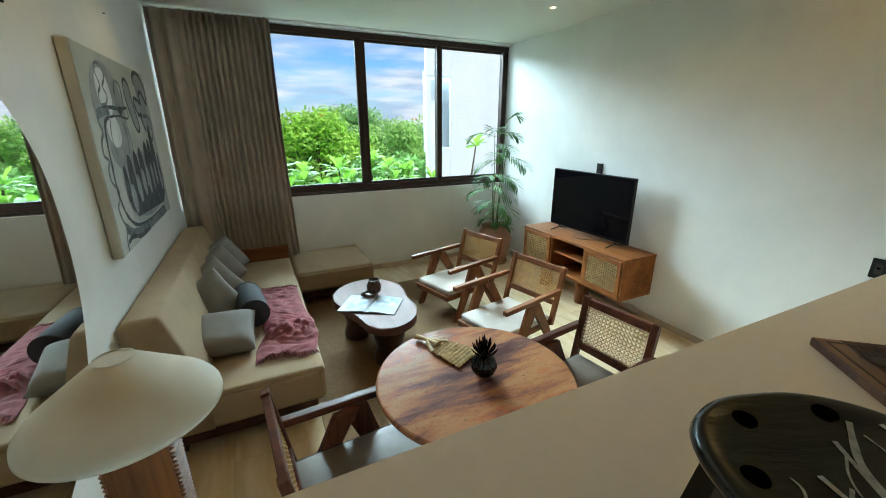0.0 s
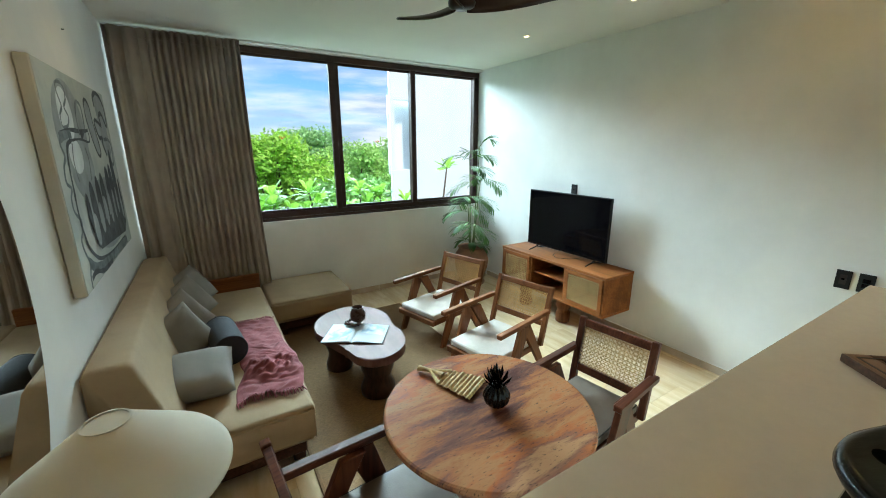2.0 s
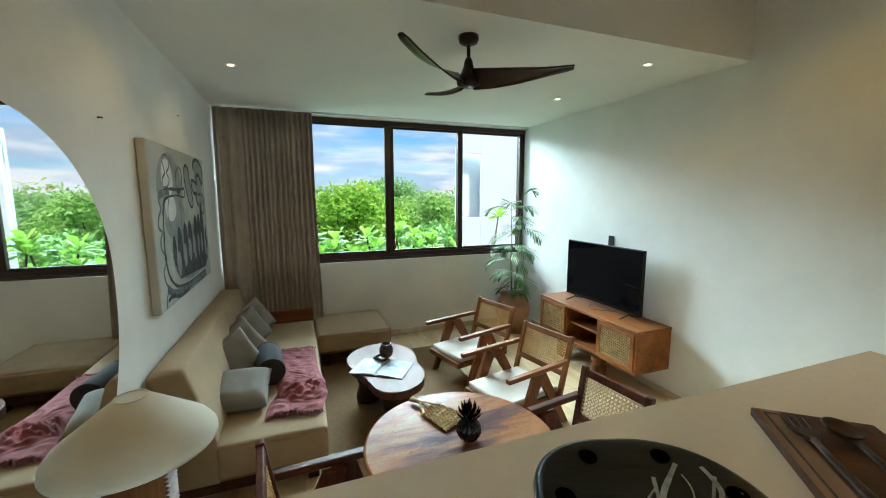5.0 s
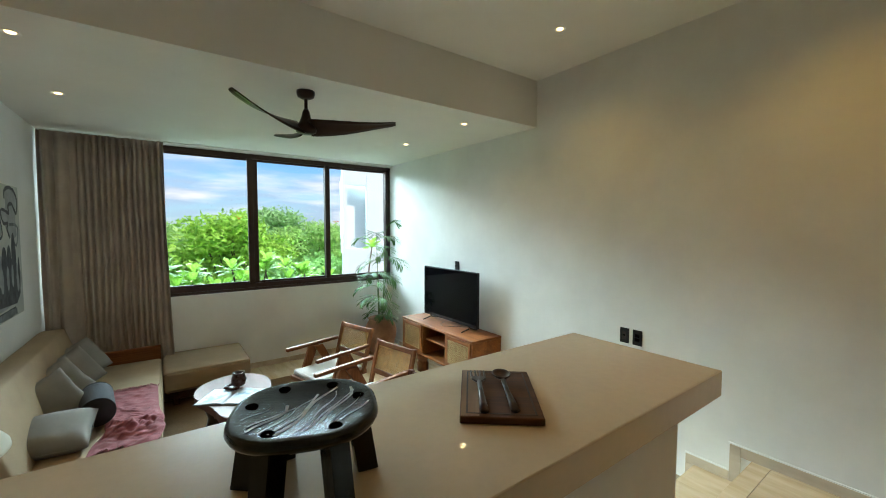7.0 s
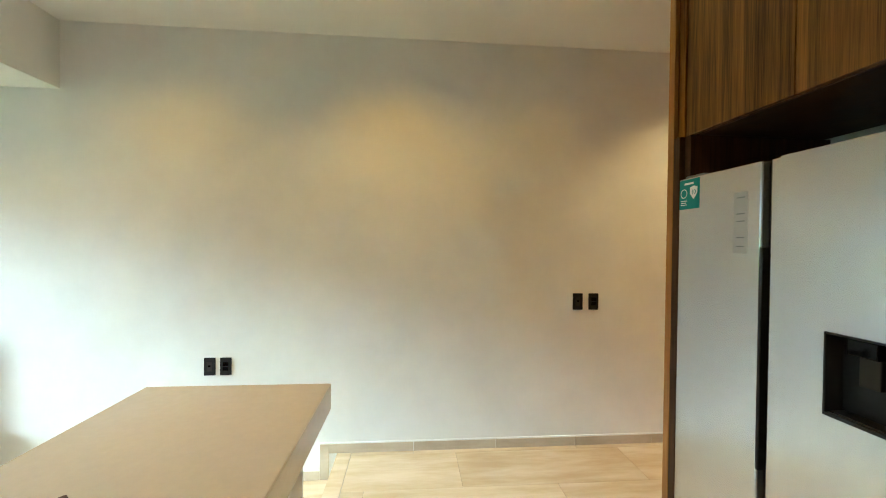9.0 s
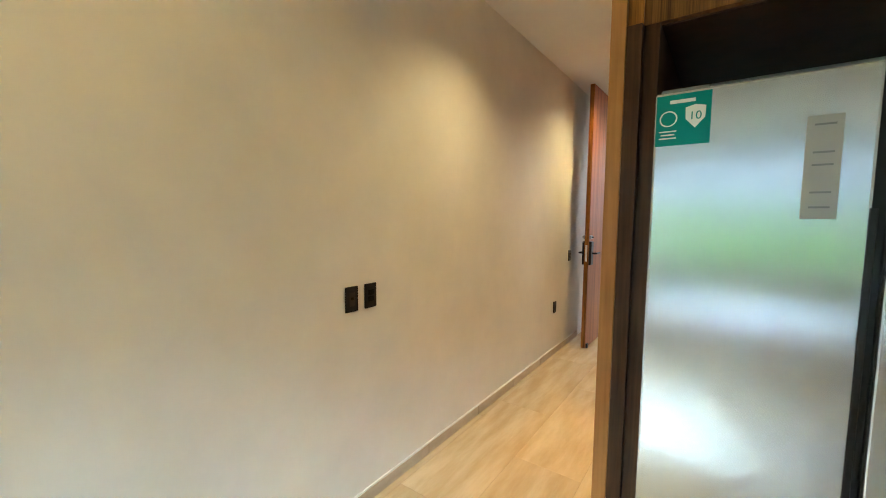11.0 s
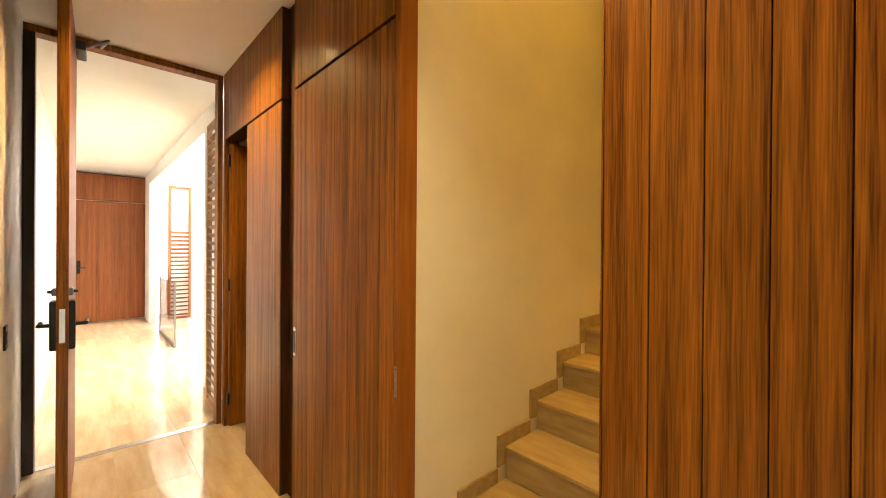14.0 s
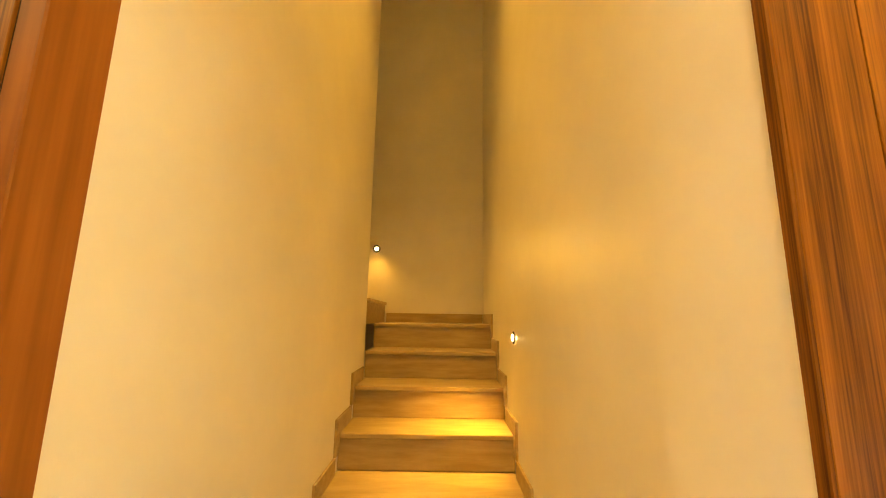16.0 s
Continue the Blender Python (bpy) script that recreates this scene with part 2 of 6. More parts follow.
CABINET = wood("cabinet_veneer", (0.05, 0.018, 0.004), (0.29, 0.120, 0.024), "Z", 0.4, 34.0, coat=0.1, bands=0.6, pull=0.02)
REDWOOD = wood("red_door_wood", (0.17, 0.050, 0.018), (0.34, 0.12, 0.045), "Z", 0.42, 22.0, pull=0.02)
CANE = material("cane_strand", (0.58, 0.35, 0.13), rough=0.5, vary=0.12, scale=20.0)
CANE_PALE = material("cane_strand_pale", (0.55, 0.37, 0.17), rough=0.55, vary=0.12, scale=20.0)
LINEN = fabric("sofa_linen", (0.33, 0.235, 0.14), 700)
CURTAIN_M = fabric("curtain_linen", (0.41, 0.335, 0.275), 600, 0.06)
cloth_n, cloth_k = CURTAIN_M.node_tree.nodes, CURTAIN_M.node_tree.links
sheer, sheer_mix = cloth_n.new("ShaderNodeBsdfTranslucent"), cloth_n.new("ShaderNodeMixShader")
sheer.inputs["Color"].default_value, sheer_mix.inputs["Fac"].default_value = (0.46, 0.38, 0.31, 1), 0.13
cloth_k.new(cloth_n["Principled BSDF"].outputs["BSDF"], sheer_mix.inputs[1])
cloth_k.new(sheer.outputs["BSDF"], sheer_mix.inputs[2])
cloth_k.new(sheer_mix.outputs["Shader"], cloth_n["Material Output"].inputs["Surface"])
GREYCUSH = fabric("grey_cushion", (0.235, 0.220, 0.200), 900)
CHARCOAL = fabric("charcoal_bolster", (0.035, 0.036, 0.042), 900)
ROSE = fabric("rose_throw", (0.25, 0.070, 0.078), 500, 0.1)
CREAM = fabric("cream_seat_pad", (0.54, 0.49, 0.44), 900)
LEATHER = material("brown_grey_leather", (0.16, 0.128, 0.104), rough=0.42, vary=0.06, scale=10.0, fine=0.15, fine_scale=180.0)
PIPING_M = material("dark_piping", (0.03, 0.025, 0.022), rough=0.6)
JUTE = material("jute_rug", (0.20, 0.120, 0.056), rough=0.95, vary=0.16, scale=60.0, stretch=(1, 3, 1), fine=0.8, fine_scale=260.0)
SHADE_M = material("linen_shade", (0.70, 0.66, 0.56), rough=0.85, vary=0.02, scale=6.0, fine=0.12, fine_scale=500.0)
ALU = material("bronze_aluminium", (0.055, 0.032, 0.026), rough=0.45, vary=0.06, metal=0.2)
BLACKPL = material("black_plastic", (0.012, 0.012, 0.013), rough=0.35, vary=0.05)
BLACKGL = material("black_glass", (0.003, 0.003, 0.004), rough=0.05, vary=0.02, spec=0.18)
STEEL = material("brushed_steel", (0.56, 0.57, 0.58), rough=0.26, metal=0.9, vary=0.008, scale=0.8, detail=1.0)
sn, sk = STEEL.node_tree.nodes, STEEL.node_tree.links
sn["Principled BSDF"].inputs["Anisotropic"].default_value = 0.85
brush = sn.new("ShaderNodeTangent")
brush.direction_type, brush.axis = "RADIAL", "Z"
sk.new(brush.outputs["Tangent"], sn["Principled BSDF"].inputs["Tangent"])
STEEL_DK = material("steel_edge", (0.20, 0.21, 0.22), rough=0.35, metal=0.9, vary=0.03)
CHROME = material("satin_chrome", (0.6, 0.6, 0.6), rough=0.25, metal=1.0, vary=0.02)
TERRA = material("terracotta", (0.37, 0.205, 0.12), rough=0.85, vary=0.12, scale=6.0, fine=0.25, fine_scale=60.0)
SOIL = material("potting_soil", (0.03, 0.02, 0.013), rough=1.0, vary=0.3, scale=60.0)
LEAFP = material("palm_leaf", (0.062, 0.150, 0.030), rough=0.6, vary=0.25, scale=9.0)
STEMP = material("palm_stem", (0.10, 0.15, 0.045), rough=0.6, vary=0.2, scale=9.0)
ROSSO = stone("red_travertine", ((0.06, (0.095, 0.044, 0.040)), (0.22, (0.19, 0.085, 0.066)), (0.36, (0.35, 0.140, 0.064)), (0.50, (0.40, 0.195, 0.092)), (0.64, (0.41, 0.135, 0.054)), (0.80, (0.24, 0.110, 0.078)), (0.95, (0.46, 0.245, 0.130))))
COFFEE = material("polished_rosewood_top", (0.13, 0.060, 0.050), rough=0.45, vary=0.15, scale=3.0, stretch=(3, 0.4, 1), spec=0.08)
STUMP = wood("stump_wood", (0.014, 0.007, 0.005), (0.055, 0.02, 0.011), "Z", 0.3, 7.0, coat=0.3)
BLACKCER = material("black_ceramic", (0.006, 0.006, 0.007), rough=0.08, vary=0.05, spec=0.35)
STRAW = material("woven_straw", (0.44, 0.30, 0.115), rough=0.6, vary=0.16, scale=50.0)
PAPER = material("book_page", (0.34, 0.37, 0.40), rough=0.6, vary=0.02)
INK = material("page_picture", (0.16, 0.27, 0.36), rough=0.6, scale=9.0, vary=0.1, second=(0.52, 0.58, 0.6), second_pos=(0.4, 0.6))
BEAD = material("carved_bead_wood", (0.05, 0.018, 0.010), rough=0.28, vary=0.2, scale=40.0, coat=0.3)
EBONY = material("blackened_wood", (0.008, 0.008, 0.008), rough=0.15, scale=16.0, stretch=(0.5, 2.5, 1), vary=0.3, bump=0.35, spec=0.4)
# matte black that paints the shade inside the stool's peg holes
HOLE_SHADE = material("hole_shade", (0.002, 0.002, 0.002), rough=1.0, spec=0.0)
CHALK = material("pale_wood_streak", (0.34, 0.36, 0.36), rough=0.5, vary=0.2, scale=60.0)
WALNUT = wood("walnut_board", (0.045, 0.018, 0.009), (0.15, 0.062, 0.03), "Y", 0.6, 9.0)
UTENSIL = wood("dark_utensil_wood", (0.020, 0.011, 0.008), (0.065, 0.032, 0.022), "Y", 0.3, 9.0, coat=0.2)
CANVAS = material("painted_canvas", (0.36, 0.375, 0.35), rough=0.8, scale=3.0, vary=0.1, second=(0.48, 0.49, 0.44), second_pos=(0.38, 0.6), fine=0.15, fine_scale=300.0)
CANVAS_EDGE = material("raw_canvas_edge", (0.50, 0.48, 0.41), rough=0.85, vary=0.04)
PAINT_GREY = material("grey_paint_stroke", (0.13, 0.145, 0.15), rough=0.7, vary=0.3, scale=14.0)
PAINT_DK = material("charcoal_paint_stroke", (0.055, 0.06, 0.065), rough=0.7, vary=0.35, scale=14.0)
PAINT_WASH = material("grey_paint_wash", (0.27, 0.285, 0.285), rough=0.75, vary=0.14, scale=7.0)
PAINT_PALE = material("pale_paint_patch", (0.58, 0.60, 0.59), rough=0.7, vary=0.1, scale=8.0)
MIRROR = material("mirror_silver", (0.86, 0.88, 0.87), rough=0.008, metal=1.0, vary=0.0)
BRONZE = material("oiled_bronze_fan", (0.035, 0.018, 0.013), rough=0.3, metal=0.35, vary=0.1, coat=0.2)
LED = glow("led_warm", (1.0, 0.62, 0.24), 11.0)
LED_AMB = glow("led_amber", (1.0, 0.66, 0.25), 26.0)
TEAL = material("teal_sticker", (0.0, 0.23, 0.22), rough=0.4, vary=0.02)
LABELW = material("label_white", (0.75, 0.77, 0.76), rough=0.5, vary=0.01)
PANELGREY = material("control_strip", (0.36, 0.36, 0.35), rough=0.4, vary=0.02)
BARK = material("bark", (0.12, 0.09, 0.065), rough=0.95, vary=0.25, scale=6.0, bump=0.4)
GROUND_M = material("scrub_ground", (0.05, 0.085, 0.025), rough=1.0, vary=0.3, scale=0.7)


def leaf_mat(name, a, b):
    m = bpy.data.materials.new(name)
    m.use_nodes = True
    n, k = m.node_tree.nodes, m.node_tree.links
    p = n["Principled BSDF"]
    p.inputs["Roughness"].default_value = 0.5
    g, r = n.new("ShaderNodeNewGeometry"), n.new("ShaderNodeValToRGB")
    r.color_ramp.elements[0].color, r.color_ramp.elements[1].color = (*a, 1), (*b, 1)
    k.new(g.outputs["Random Per Island"], r.inputs["Fac"])
    k.new(r.outputs["Color"], p.inputs["Base Color"])
    tr, mx = n.new("ShaderNodeBsdfTranslucent"), n.new("ShaderNodeMixShader")
    mx.inputs["Fac"].default_value = 0.5
    k.new(r.outputs["Color"], tr.inputs["Color"])
    k.new(p.outputs["BSDF"], mx.inputs[1])
    k.new(tr.outputs["BSDF"], mx.inputs[2])
    k.new(mx.outputs["Shader"], n["Material Output"].inputs["Surface"])
    return m


LEAF_A = leaf_mat("leaf_bright", (0.20, 0.44, 0.04), (0.46, 0.72, 0.11))
LEAF_B = leaf_mat("leaf_mid", (0.22, 0.45, 0.10), (0.46, 0.70, 0.22))
LEAF_C = leaf_mat("leaf_deep", (0.20, 0.42, 0.15), (0.40, 0.64, 0.26))
LEAF_F = leaf_mat("leaf_fleshy", (0.16, 0.40, 0.04), (0.36, 0.62, 0.09))
FLOWER = leaf_mat("orange_blossom", (0.6, 0.16, 0.04), (0.75, 0.28, 0.08))

GLASS = bpy.data.materials.new("clear_glass")
GLASS.use_nodes = True
gb = GLASS.node_tree.nodes["Principled BSDF"]
gb.inputs["Transmission Weight"].default_value, gb.inputs["Roughness"].default_value, gb.inputs["IOR"].default_value = 1.0, 0.0, 1.1


# ---- building helpers ----
def part(name, bm, mat, parent=None, label="", smooth=False):
    me = bpy.data.meshes.new(name)
    bmesh.ops.recalc_face_normals(bm, faces=bm.faces)
    bm.to_mesh(me)
    bm.free()
    if smooth:
        me.polygons.foreach_set("use_smooth", [True] * len(me.polygons))
    me.materials.append(mat)
    ob = new(name, me)
    ob.parent = parent
    if label:
        ob["label"] = label
    return ob


def thing(name, label, category, m=None, group="", kind=""):
    ob = new(name)
    ob.empty_display_size = 0.05
    if m is not None:
        ob.matrix_world = m
    return tagged(ob, label, category, group, kind)


def setting(name, bm, mat, label="", smooth=False):
    ob = part(name, bm, mat, None, "", smooth)
    return tagged(ob, label, "", "", "structure")


def box(*ends, bevel=0.0, seg=1, bm=None, m=None):
    """Boxes given as corner pairs, in one bmesh."""
    bm = bm or bmesh.new()
    for a, b in zip(ends[::2], ends[1::2]):
        a, b = Vector(a), Vector(b)
        t = bmesh.new()
        mat = Matrix.Translation((a + b) / 2) @ Matrix.Diagonal((abs(b.x - a.x), abs(b.y - a.y), abs(b.z - a.z), 1))
        bmesh.ops.create_cube(t, size=1, matrix=mat)
        if bevel:
            bmesh.ops.bevel(t, geom=t.edges[:], offset=bevel, segments=seg, affect="EDGES", profile=0.5)
        if m is not None:
            t.transform(m)
        merge(bm, t)
    return bm


def merge(bm, t):
    vs = [bm.verts.new(v.co) for v in t.verts]
    t.verts.index_update()
    for f in t.faces:
        try:
            bm.faces.new([vs[v.index] for v in f.verts])
        except ValueError:
            pass
    t.free()


def beam(p, q, w, h, up=(0, 0, 1), bevel=0.003, bm=None, taper=1.0):
    """A square bar from p to q, w wide and h high; taper scales the far end."""
    p, q, up = Vector(p), Vector(q), Vector(up)
    d = (q - p).normalized()
    s = d.cross(up).normalized()
    u = s.cross(d)
    t = bmesh.new()
    ring = []
    for c, k in ((p, 1.0), (q, taper)):
        ring.append([t.verts.new(c + s * (w / 2 * a * k) + u * (h / 2 * b * k)) for a, b in ((-1, -1), (1, -1), (1, 1), (-1, 1))])
    t.faces.new(ring[0][::-1])
    t.faces.new(ring[1])
    for i in range(4):
        j = (i + 1) % 4
        t.faces.new((ring[0][i], ring[0][j], ring[1][j], ring[1][i]))
    if bevel:
        bmesh.ops.bevel(t, geom=t.edges[:], offset=bevel, segments=1, affect="EDGES")
    bm = bm or bmesh.new()
    merge(bm, t)
    return bm


def lathe(profile, n=32, bm=None, center=(0, 0, 0), wobble=None):
    """A turned body from (radius, height) pairs."""
    bm = bm or bmesh.new()
    rings = []
    for r, z in profile:
        ring = []
        for i in range(n):
            a = 2 * math.pi * i / n
            k = wobble(a, z) if wobble else 1.0
            ring.append(bm.verts.new((center[0] + r * k * math.cos(a), center[1] + r * k * math.sin(a), center[2] + z)))
        rings.append(ring)
    for r0, r1 in zip(rings, rings[1:]):
        for i in range(n):
            j = (i + 1) % n
            bm.faces.new((r0[i], r0[j], r1[j], r1[i]))
    if profile[0][0] > 1e-4:
        bm.faces.new(rings[0][::-1])
    if profile[-1][0] > 1e-4:
        bm.faces.new(rings[-1])
    bmesh.ops.remove_doubles(bm, verts=bm.verts, dist=1e-5)
    return bm


def tube(points, radii, n=8, bm=None, flat=1.0):
    """A round rod through points; flat squashes it in z."""
    bm = bm or bmesh.new()
    pts = [Vector(p) for p in points]
    if not hasattr(radii, "__len__"):
        radii = [radii] * len(pts)
    rings = []
    for i, p in enumerate(pts):
        d = (pts[min(i + 1, len(pts) - 1)] - pts[max(i - 1, 0)]).normalized()
        ref = Vector((0, 0, 1)) if abs(d.z) < 0.9 else Vector((1, 0, 0))
        s = d.cross(ref).normalized()
        u = s.cross(d)
        rings.append([bm.verts.new(p + s * (radii[i] * math.cos(2 * math.pi * k / n)) + u * (radii[i] * flat * math.sin(2 * math.pi * k / n))) for k in range(n)])
    for r0, r1 in zip(rings, rings[1:]):
        for k in range(n):
            j = (k + 1) % n
            bm.faces.new((r0[k], r0[j], r1[j], r1[k]))
    bm.faces.new(rings[0][::-1])
    bm.faces.new(rings[-1])
    return bm


def prism(outline, z0, z1, bevel=0.0, seg=2, bm=None):
    """An outline in x, y raised from z0 to z1, with its rims rounded."""
    t = bmesh.new()
    lo = [t.verts.new((x, y, z0)) for x, y in outline]
    hi = [t.verts.new((x, y, z1)) for x, y in outline]
    t.faces.new(lo[::-1])
    t.faces.new(hi)
    for i in range(len(lo)):
        j = (i + 1) % len(lo)
        t.faces.new((lo[i], lo[j], hi[j], hi[i]))
    if bevel:
        rims = [e for e in t.edges if abs(e.verts[0].co.z - e.verts[1].co.z) < 1e-6]
        bmesh.ops.bevel(t, geom=rims, offset=bevel, segments=seg, affect="EDGES", profile=0.5)
    if bm is None:
        return t
    merge(bm, t)
    return bm


def swap(bm, m):
    bm.transform(m)
    return bm


def circle(r, n=24, cx=0.0, cy=0.0, ry=None):
    return [(cx + r * math.cos(2 * math.pi * i / n), cy + (ry or r) * math.sin(2 * math.pi * i / n)) for i in range(n)]


def soft_box(sx, sy, sz, puff=0.02, n=10, seed=0, crease=0.0):
    """An upholstered block: rounded, with slightly bulging, uneven faces."""
    bm = bmesh.new()
    bmesh.ops.create_cube(bm, size=1)
    bmesh.ops.subdivide_edges(bm, edges=bm.edges[:], cuts=n, use_grid_fill=True)
    for v in bm.verts:
        x, y, z = v.co * 2
        rnd = noise.noise(Vector((x * 2 + seed, y * 2, z * 2))) * crease
        bx, by, bz = (1 - x * x), (1 - y * y), (1 - z * z)
        e = Vector((abs(x), abs(y), abs(z)))
        v.co = Vector((x * sx / 2, y * sy / 2, z * sz / 2))
        out = Vector((x * by * bz if e.x > 0.99 else 0, y * bx * bz if e.y > 0.99 else 0, z * bx * by if e.z > 0.99 else 0))
        v.co += out * (puff + rnd)
    edges = [e for e in bm.edges if len(e.link_faces) == 2 and e.calc_face_angle(0) > 1.0]
    bmesh.ops.bevel(bm, geom=edges, offset=min(0.03, sz * 0.16), segments=3, affect="EDGES", profile=0.5)
    return bm


def pillow(w, h, t, seed=0, n=18):
    """A cushion: two bulging sides that meet in a seam, with pointed corners."""
    bm = bmesh.new()
    rng = random.Random(seed)
    ox = rng.uniform(0, 9)
    top, low = {}, {}
    for i in range(n + 1):
        for j in range(n + 1):
            u, v = 2 * i / n - 1, 2 * j / n - 1
            pull = 1 - 0.07 * (1 - u * u) * 0 - 0.06 * (1 - abs(v)) * abs(u) ** 3
            pull2 = 1 - 0.06 * (1 - abs(u)) * abs(v) ** 3
            fat = (max(0, 1 - u ** 4) * max(0, 1 - v ** 4)) ** 0.55
            wr = 0.10 * noise.noise(Vector((u * 2.2 + ox, v * 2.2, seed)))
            x, y, z = u * w / 2 * pull, v * h / 2 * pull2, t / 2 * fat * (1 + wr)
            edge = i in (0, n) or j in (0, n)
            top[i, j] = bm.verts.new((x, y, z))
            low[i, j] = top[i, j] if edge else bm.verts.new((x, y, -z))
    for i in range(n):
        for j in range(n):
            bm.faces.new((top[i, j], top[i + 1, j], top[i + 1, j + 1], top[i, j + 1]))
            bm.faces.new((low[i, j + 1], low[i + 1, j + 1], low[i + 1, j], low[i, j]))
    return bm


def cane(w, h, pitch=0.019, strand=0.0046, t=0.0016):
    """Open cane webbing in the x, y plane: paired strands both ways and diagonals."""
    bm = bmesh.new()

    def strip(p, q, z):
        d = Vector(q) - Vector(p)
        if d.length < 0.004:
            return
        s = Vector((-d.y, d.x)).normalized() * (strand / 2)
        vs = []
        for zz in (z - t / 2, z + t / 2):
            vs.append([bm.verts.new((c.x, c.y, zz)) for c in (Vector(p) - s, Vector(q) - s, Vector(q) + s, Vector(p) + s)])
        bm.faces.new(vs[0][::-1])
        bm.faces.new(vs[1])
        for i in range(4):
            j = (i + 1) % 4
            bm.faces.new((vs[0][i], vs[0][j], vs[1][j], vs[1][i]))
    nx, ny = int(w / pitch), int(h / pitch)
    for i in range(nx + 1):
        x = -w / 2 + (i + 0.5) * w / (nx + 1)
        strip((x, -h / 2), (x, h / 2), 0.0)
    for j in range(ny + 1):
        y = -h / 2 + (j + 0.5) * h / (ny + 1)
        strip((-w / 2, y), (w / 2, y), t)
    step = pitch * 1.0
    c = -h / 2 - w / 2
    while c < h / 2 + w / 2:
        for sgn in (1, -1):
            x0, x1 = -w / 2, w / 2
            y0, y1 = sgn * x0 + c, sgn * x1 + c
            lo, hi = -h / 2, h / 2
            pts = []
            for x in (x0, x1):
                y = sgn * x + c
                if lo <= y <= hi:
                    pts.append((x, y))
            for y in (lo, hi):
                x = (y - c) * sgn
                if x0 < x < x1:
                    pts.append((x, y))
            if len(pts) >= 2:
                strip(pts[0], pts[1], 2 * t if sgn > 0 else 3 * t)
        c += step
    return bm


# ---- large structure ----
EX, WX = 3.351, -0.70          # inner faces of the east and west walls
NY = 4.78                      # inner face of the window wall
LOW, FLOOR = -0.383, 0.0       # living-room floor and kitchen floor
CEIL_LOW, CEIL_HIGH = 2.495, 2.945
BEAM_Y = 1.765
RISE, RUN, FIRST_X, FIRST_Z = 0.157, 0.272, 2.06, 0.205
STAIR_N, STAIR_S = -2.48, -3.30

setting("wall_east", box((EX, -12.5, -0.7), (EX + 0.2, 5.0, 3.3)), PLASTER, "long plastered wall with soft trowel marks")
setting("wall_west", box((WX - 0.2, -2.36, -0.7), (WX, 5.0, 3.3)), PLASTER, "plastered wall behind the sofa and mirror")
setting("wall_north", box((WX, NY, -0.7), (EX, NY + 0.2, 0.66), (WX, NY, 2.47), (EX, NY + 0.2, 3.3)), PLASTER, "plastered wall under the wide window")
setting("ceiling_living", box((WX, BEAM_Y, CEIL_LOW), (EX, NY, CEIL_HIGH + 0.25)), CEIL, "lowered plaster ceiling over the living room")
setting("ceiling_kitchen", box((WX, -2.36, CEIL_HIGH), (EX, BEAM_Y, CEIL_HIGH + 0.2)), CEIL, "high plaster ceiling over the kitchen")
setting("ceiling_corridor", box((2.11, -12.5, CEIL_HIGH), (EX, -2.36, CEIL_HIGH + 0.2)), CEIL, "plaster ceiling of the corridor")
setting("wall_kitchen", box((WX, -2.48, 0), (2.0, -2.36, 5.2)), PLASTER, "wall between kitchen and stair")
setting("wall_stair_north", box((-0.82, STAIR_N - 0.02, 0), (2.1885, STAIR_N, 2.94), (-0.82, STAIR_N - 0.02, 2.94), (2.112, STAIR_N, 5.2)), PLASTER, "plastered stair wall lit by step lights")
setting("wall_stair_south", box((0.17, STAIR_S - 0.12, 0), (2.112, STAIR_S, 5.2)), PLASTER, "plastered stair wall")
setting("wall_stair_end", box((-0.82, -4.6, 0), (-0.62, STAIR_N - 0.02, 5.2)), PLASTER, "end wall of the stair landing")
setting("wall_stair_return", box((-0.62, -4.6, 0), (2.1, -4.48, 5.2)), PLASTER, "back wall of the upper flight")
setting("ceiling_stair", box((-0.82, -4.6, 5.2), (2.3, -2.36, 5.3)), CEIL, "ceiling above the stair")
setting("wall_stair_header", box((2.112, -4.6, CEIL_HIGH + 0.2), (2.3, -2.36, 5.2)), PLASTER, "wall above the corridor ceiling")

# floors: a bed of mortar with separate stone tiles above it
setting("floor_living", box((WX, 0.26, LOW - 0.15), (EX, NY, LOW - 0.006)), GROUT, "mortar bed of the living-room floor")
setting("floor_kitchen", box((WX, -12.5, -0.2), (EX, -0.075, -0.006)), GROUT, "mortar bed of the kitchen and corridor floor")
setting("floor_step", box((1.86, -0.07, LOW - 0.1), (EX, 0.26, -0.196)), GROUT, "core of the step between the two floors")

# half wall that carries the counter
setting("wall_counter", box((WX, -0.222, LOW - 0.1), (1.862, 0.488, 0.778)), PLASTER, "low plastered wall that carries the counter")


def skirting(name, runs, label="stone skirting along the wall"):
    """Skirting boards with a thin white lip above them; runs are corner pairs along the wall."""
    th = thing(name, label, "", kind="structure")
    for a, b in runs:
        part("board", box(a, b, bevel=0.002), TRAV_BASE, th)
    return th


EB = EX - 0.013
runs = [((EB, y, 0.0), (EX, y - 0.596, 0.066)) for y in np.arange(-0.004, -5.2, -0.6)]
runs += [((EB, -0.004, -0.188), (EX, 0.058, 0.066)), ((EB, 0.060, -0.188), (EX, 0.322, -0.124)), ((EB, 0.262, LOW), (EX, 0.322, -0.190))]
runs += [((EB, y, LOW), (EX, y + 0.596, LOW + 0.066)) for y in np.arange(0.324, 4.2, 0.6)]
runs += [((x, NY - 0.013, LOW), (min(EB, x + 0.596), NY, LOW + 0.066)) for x in np.arange(WX + 0.02, 3.2, 0.6)]
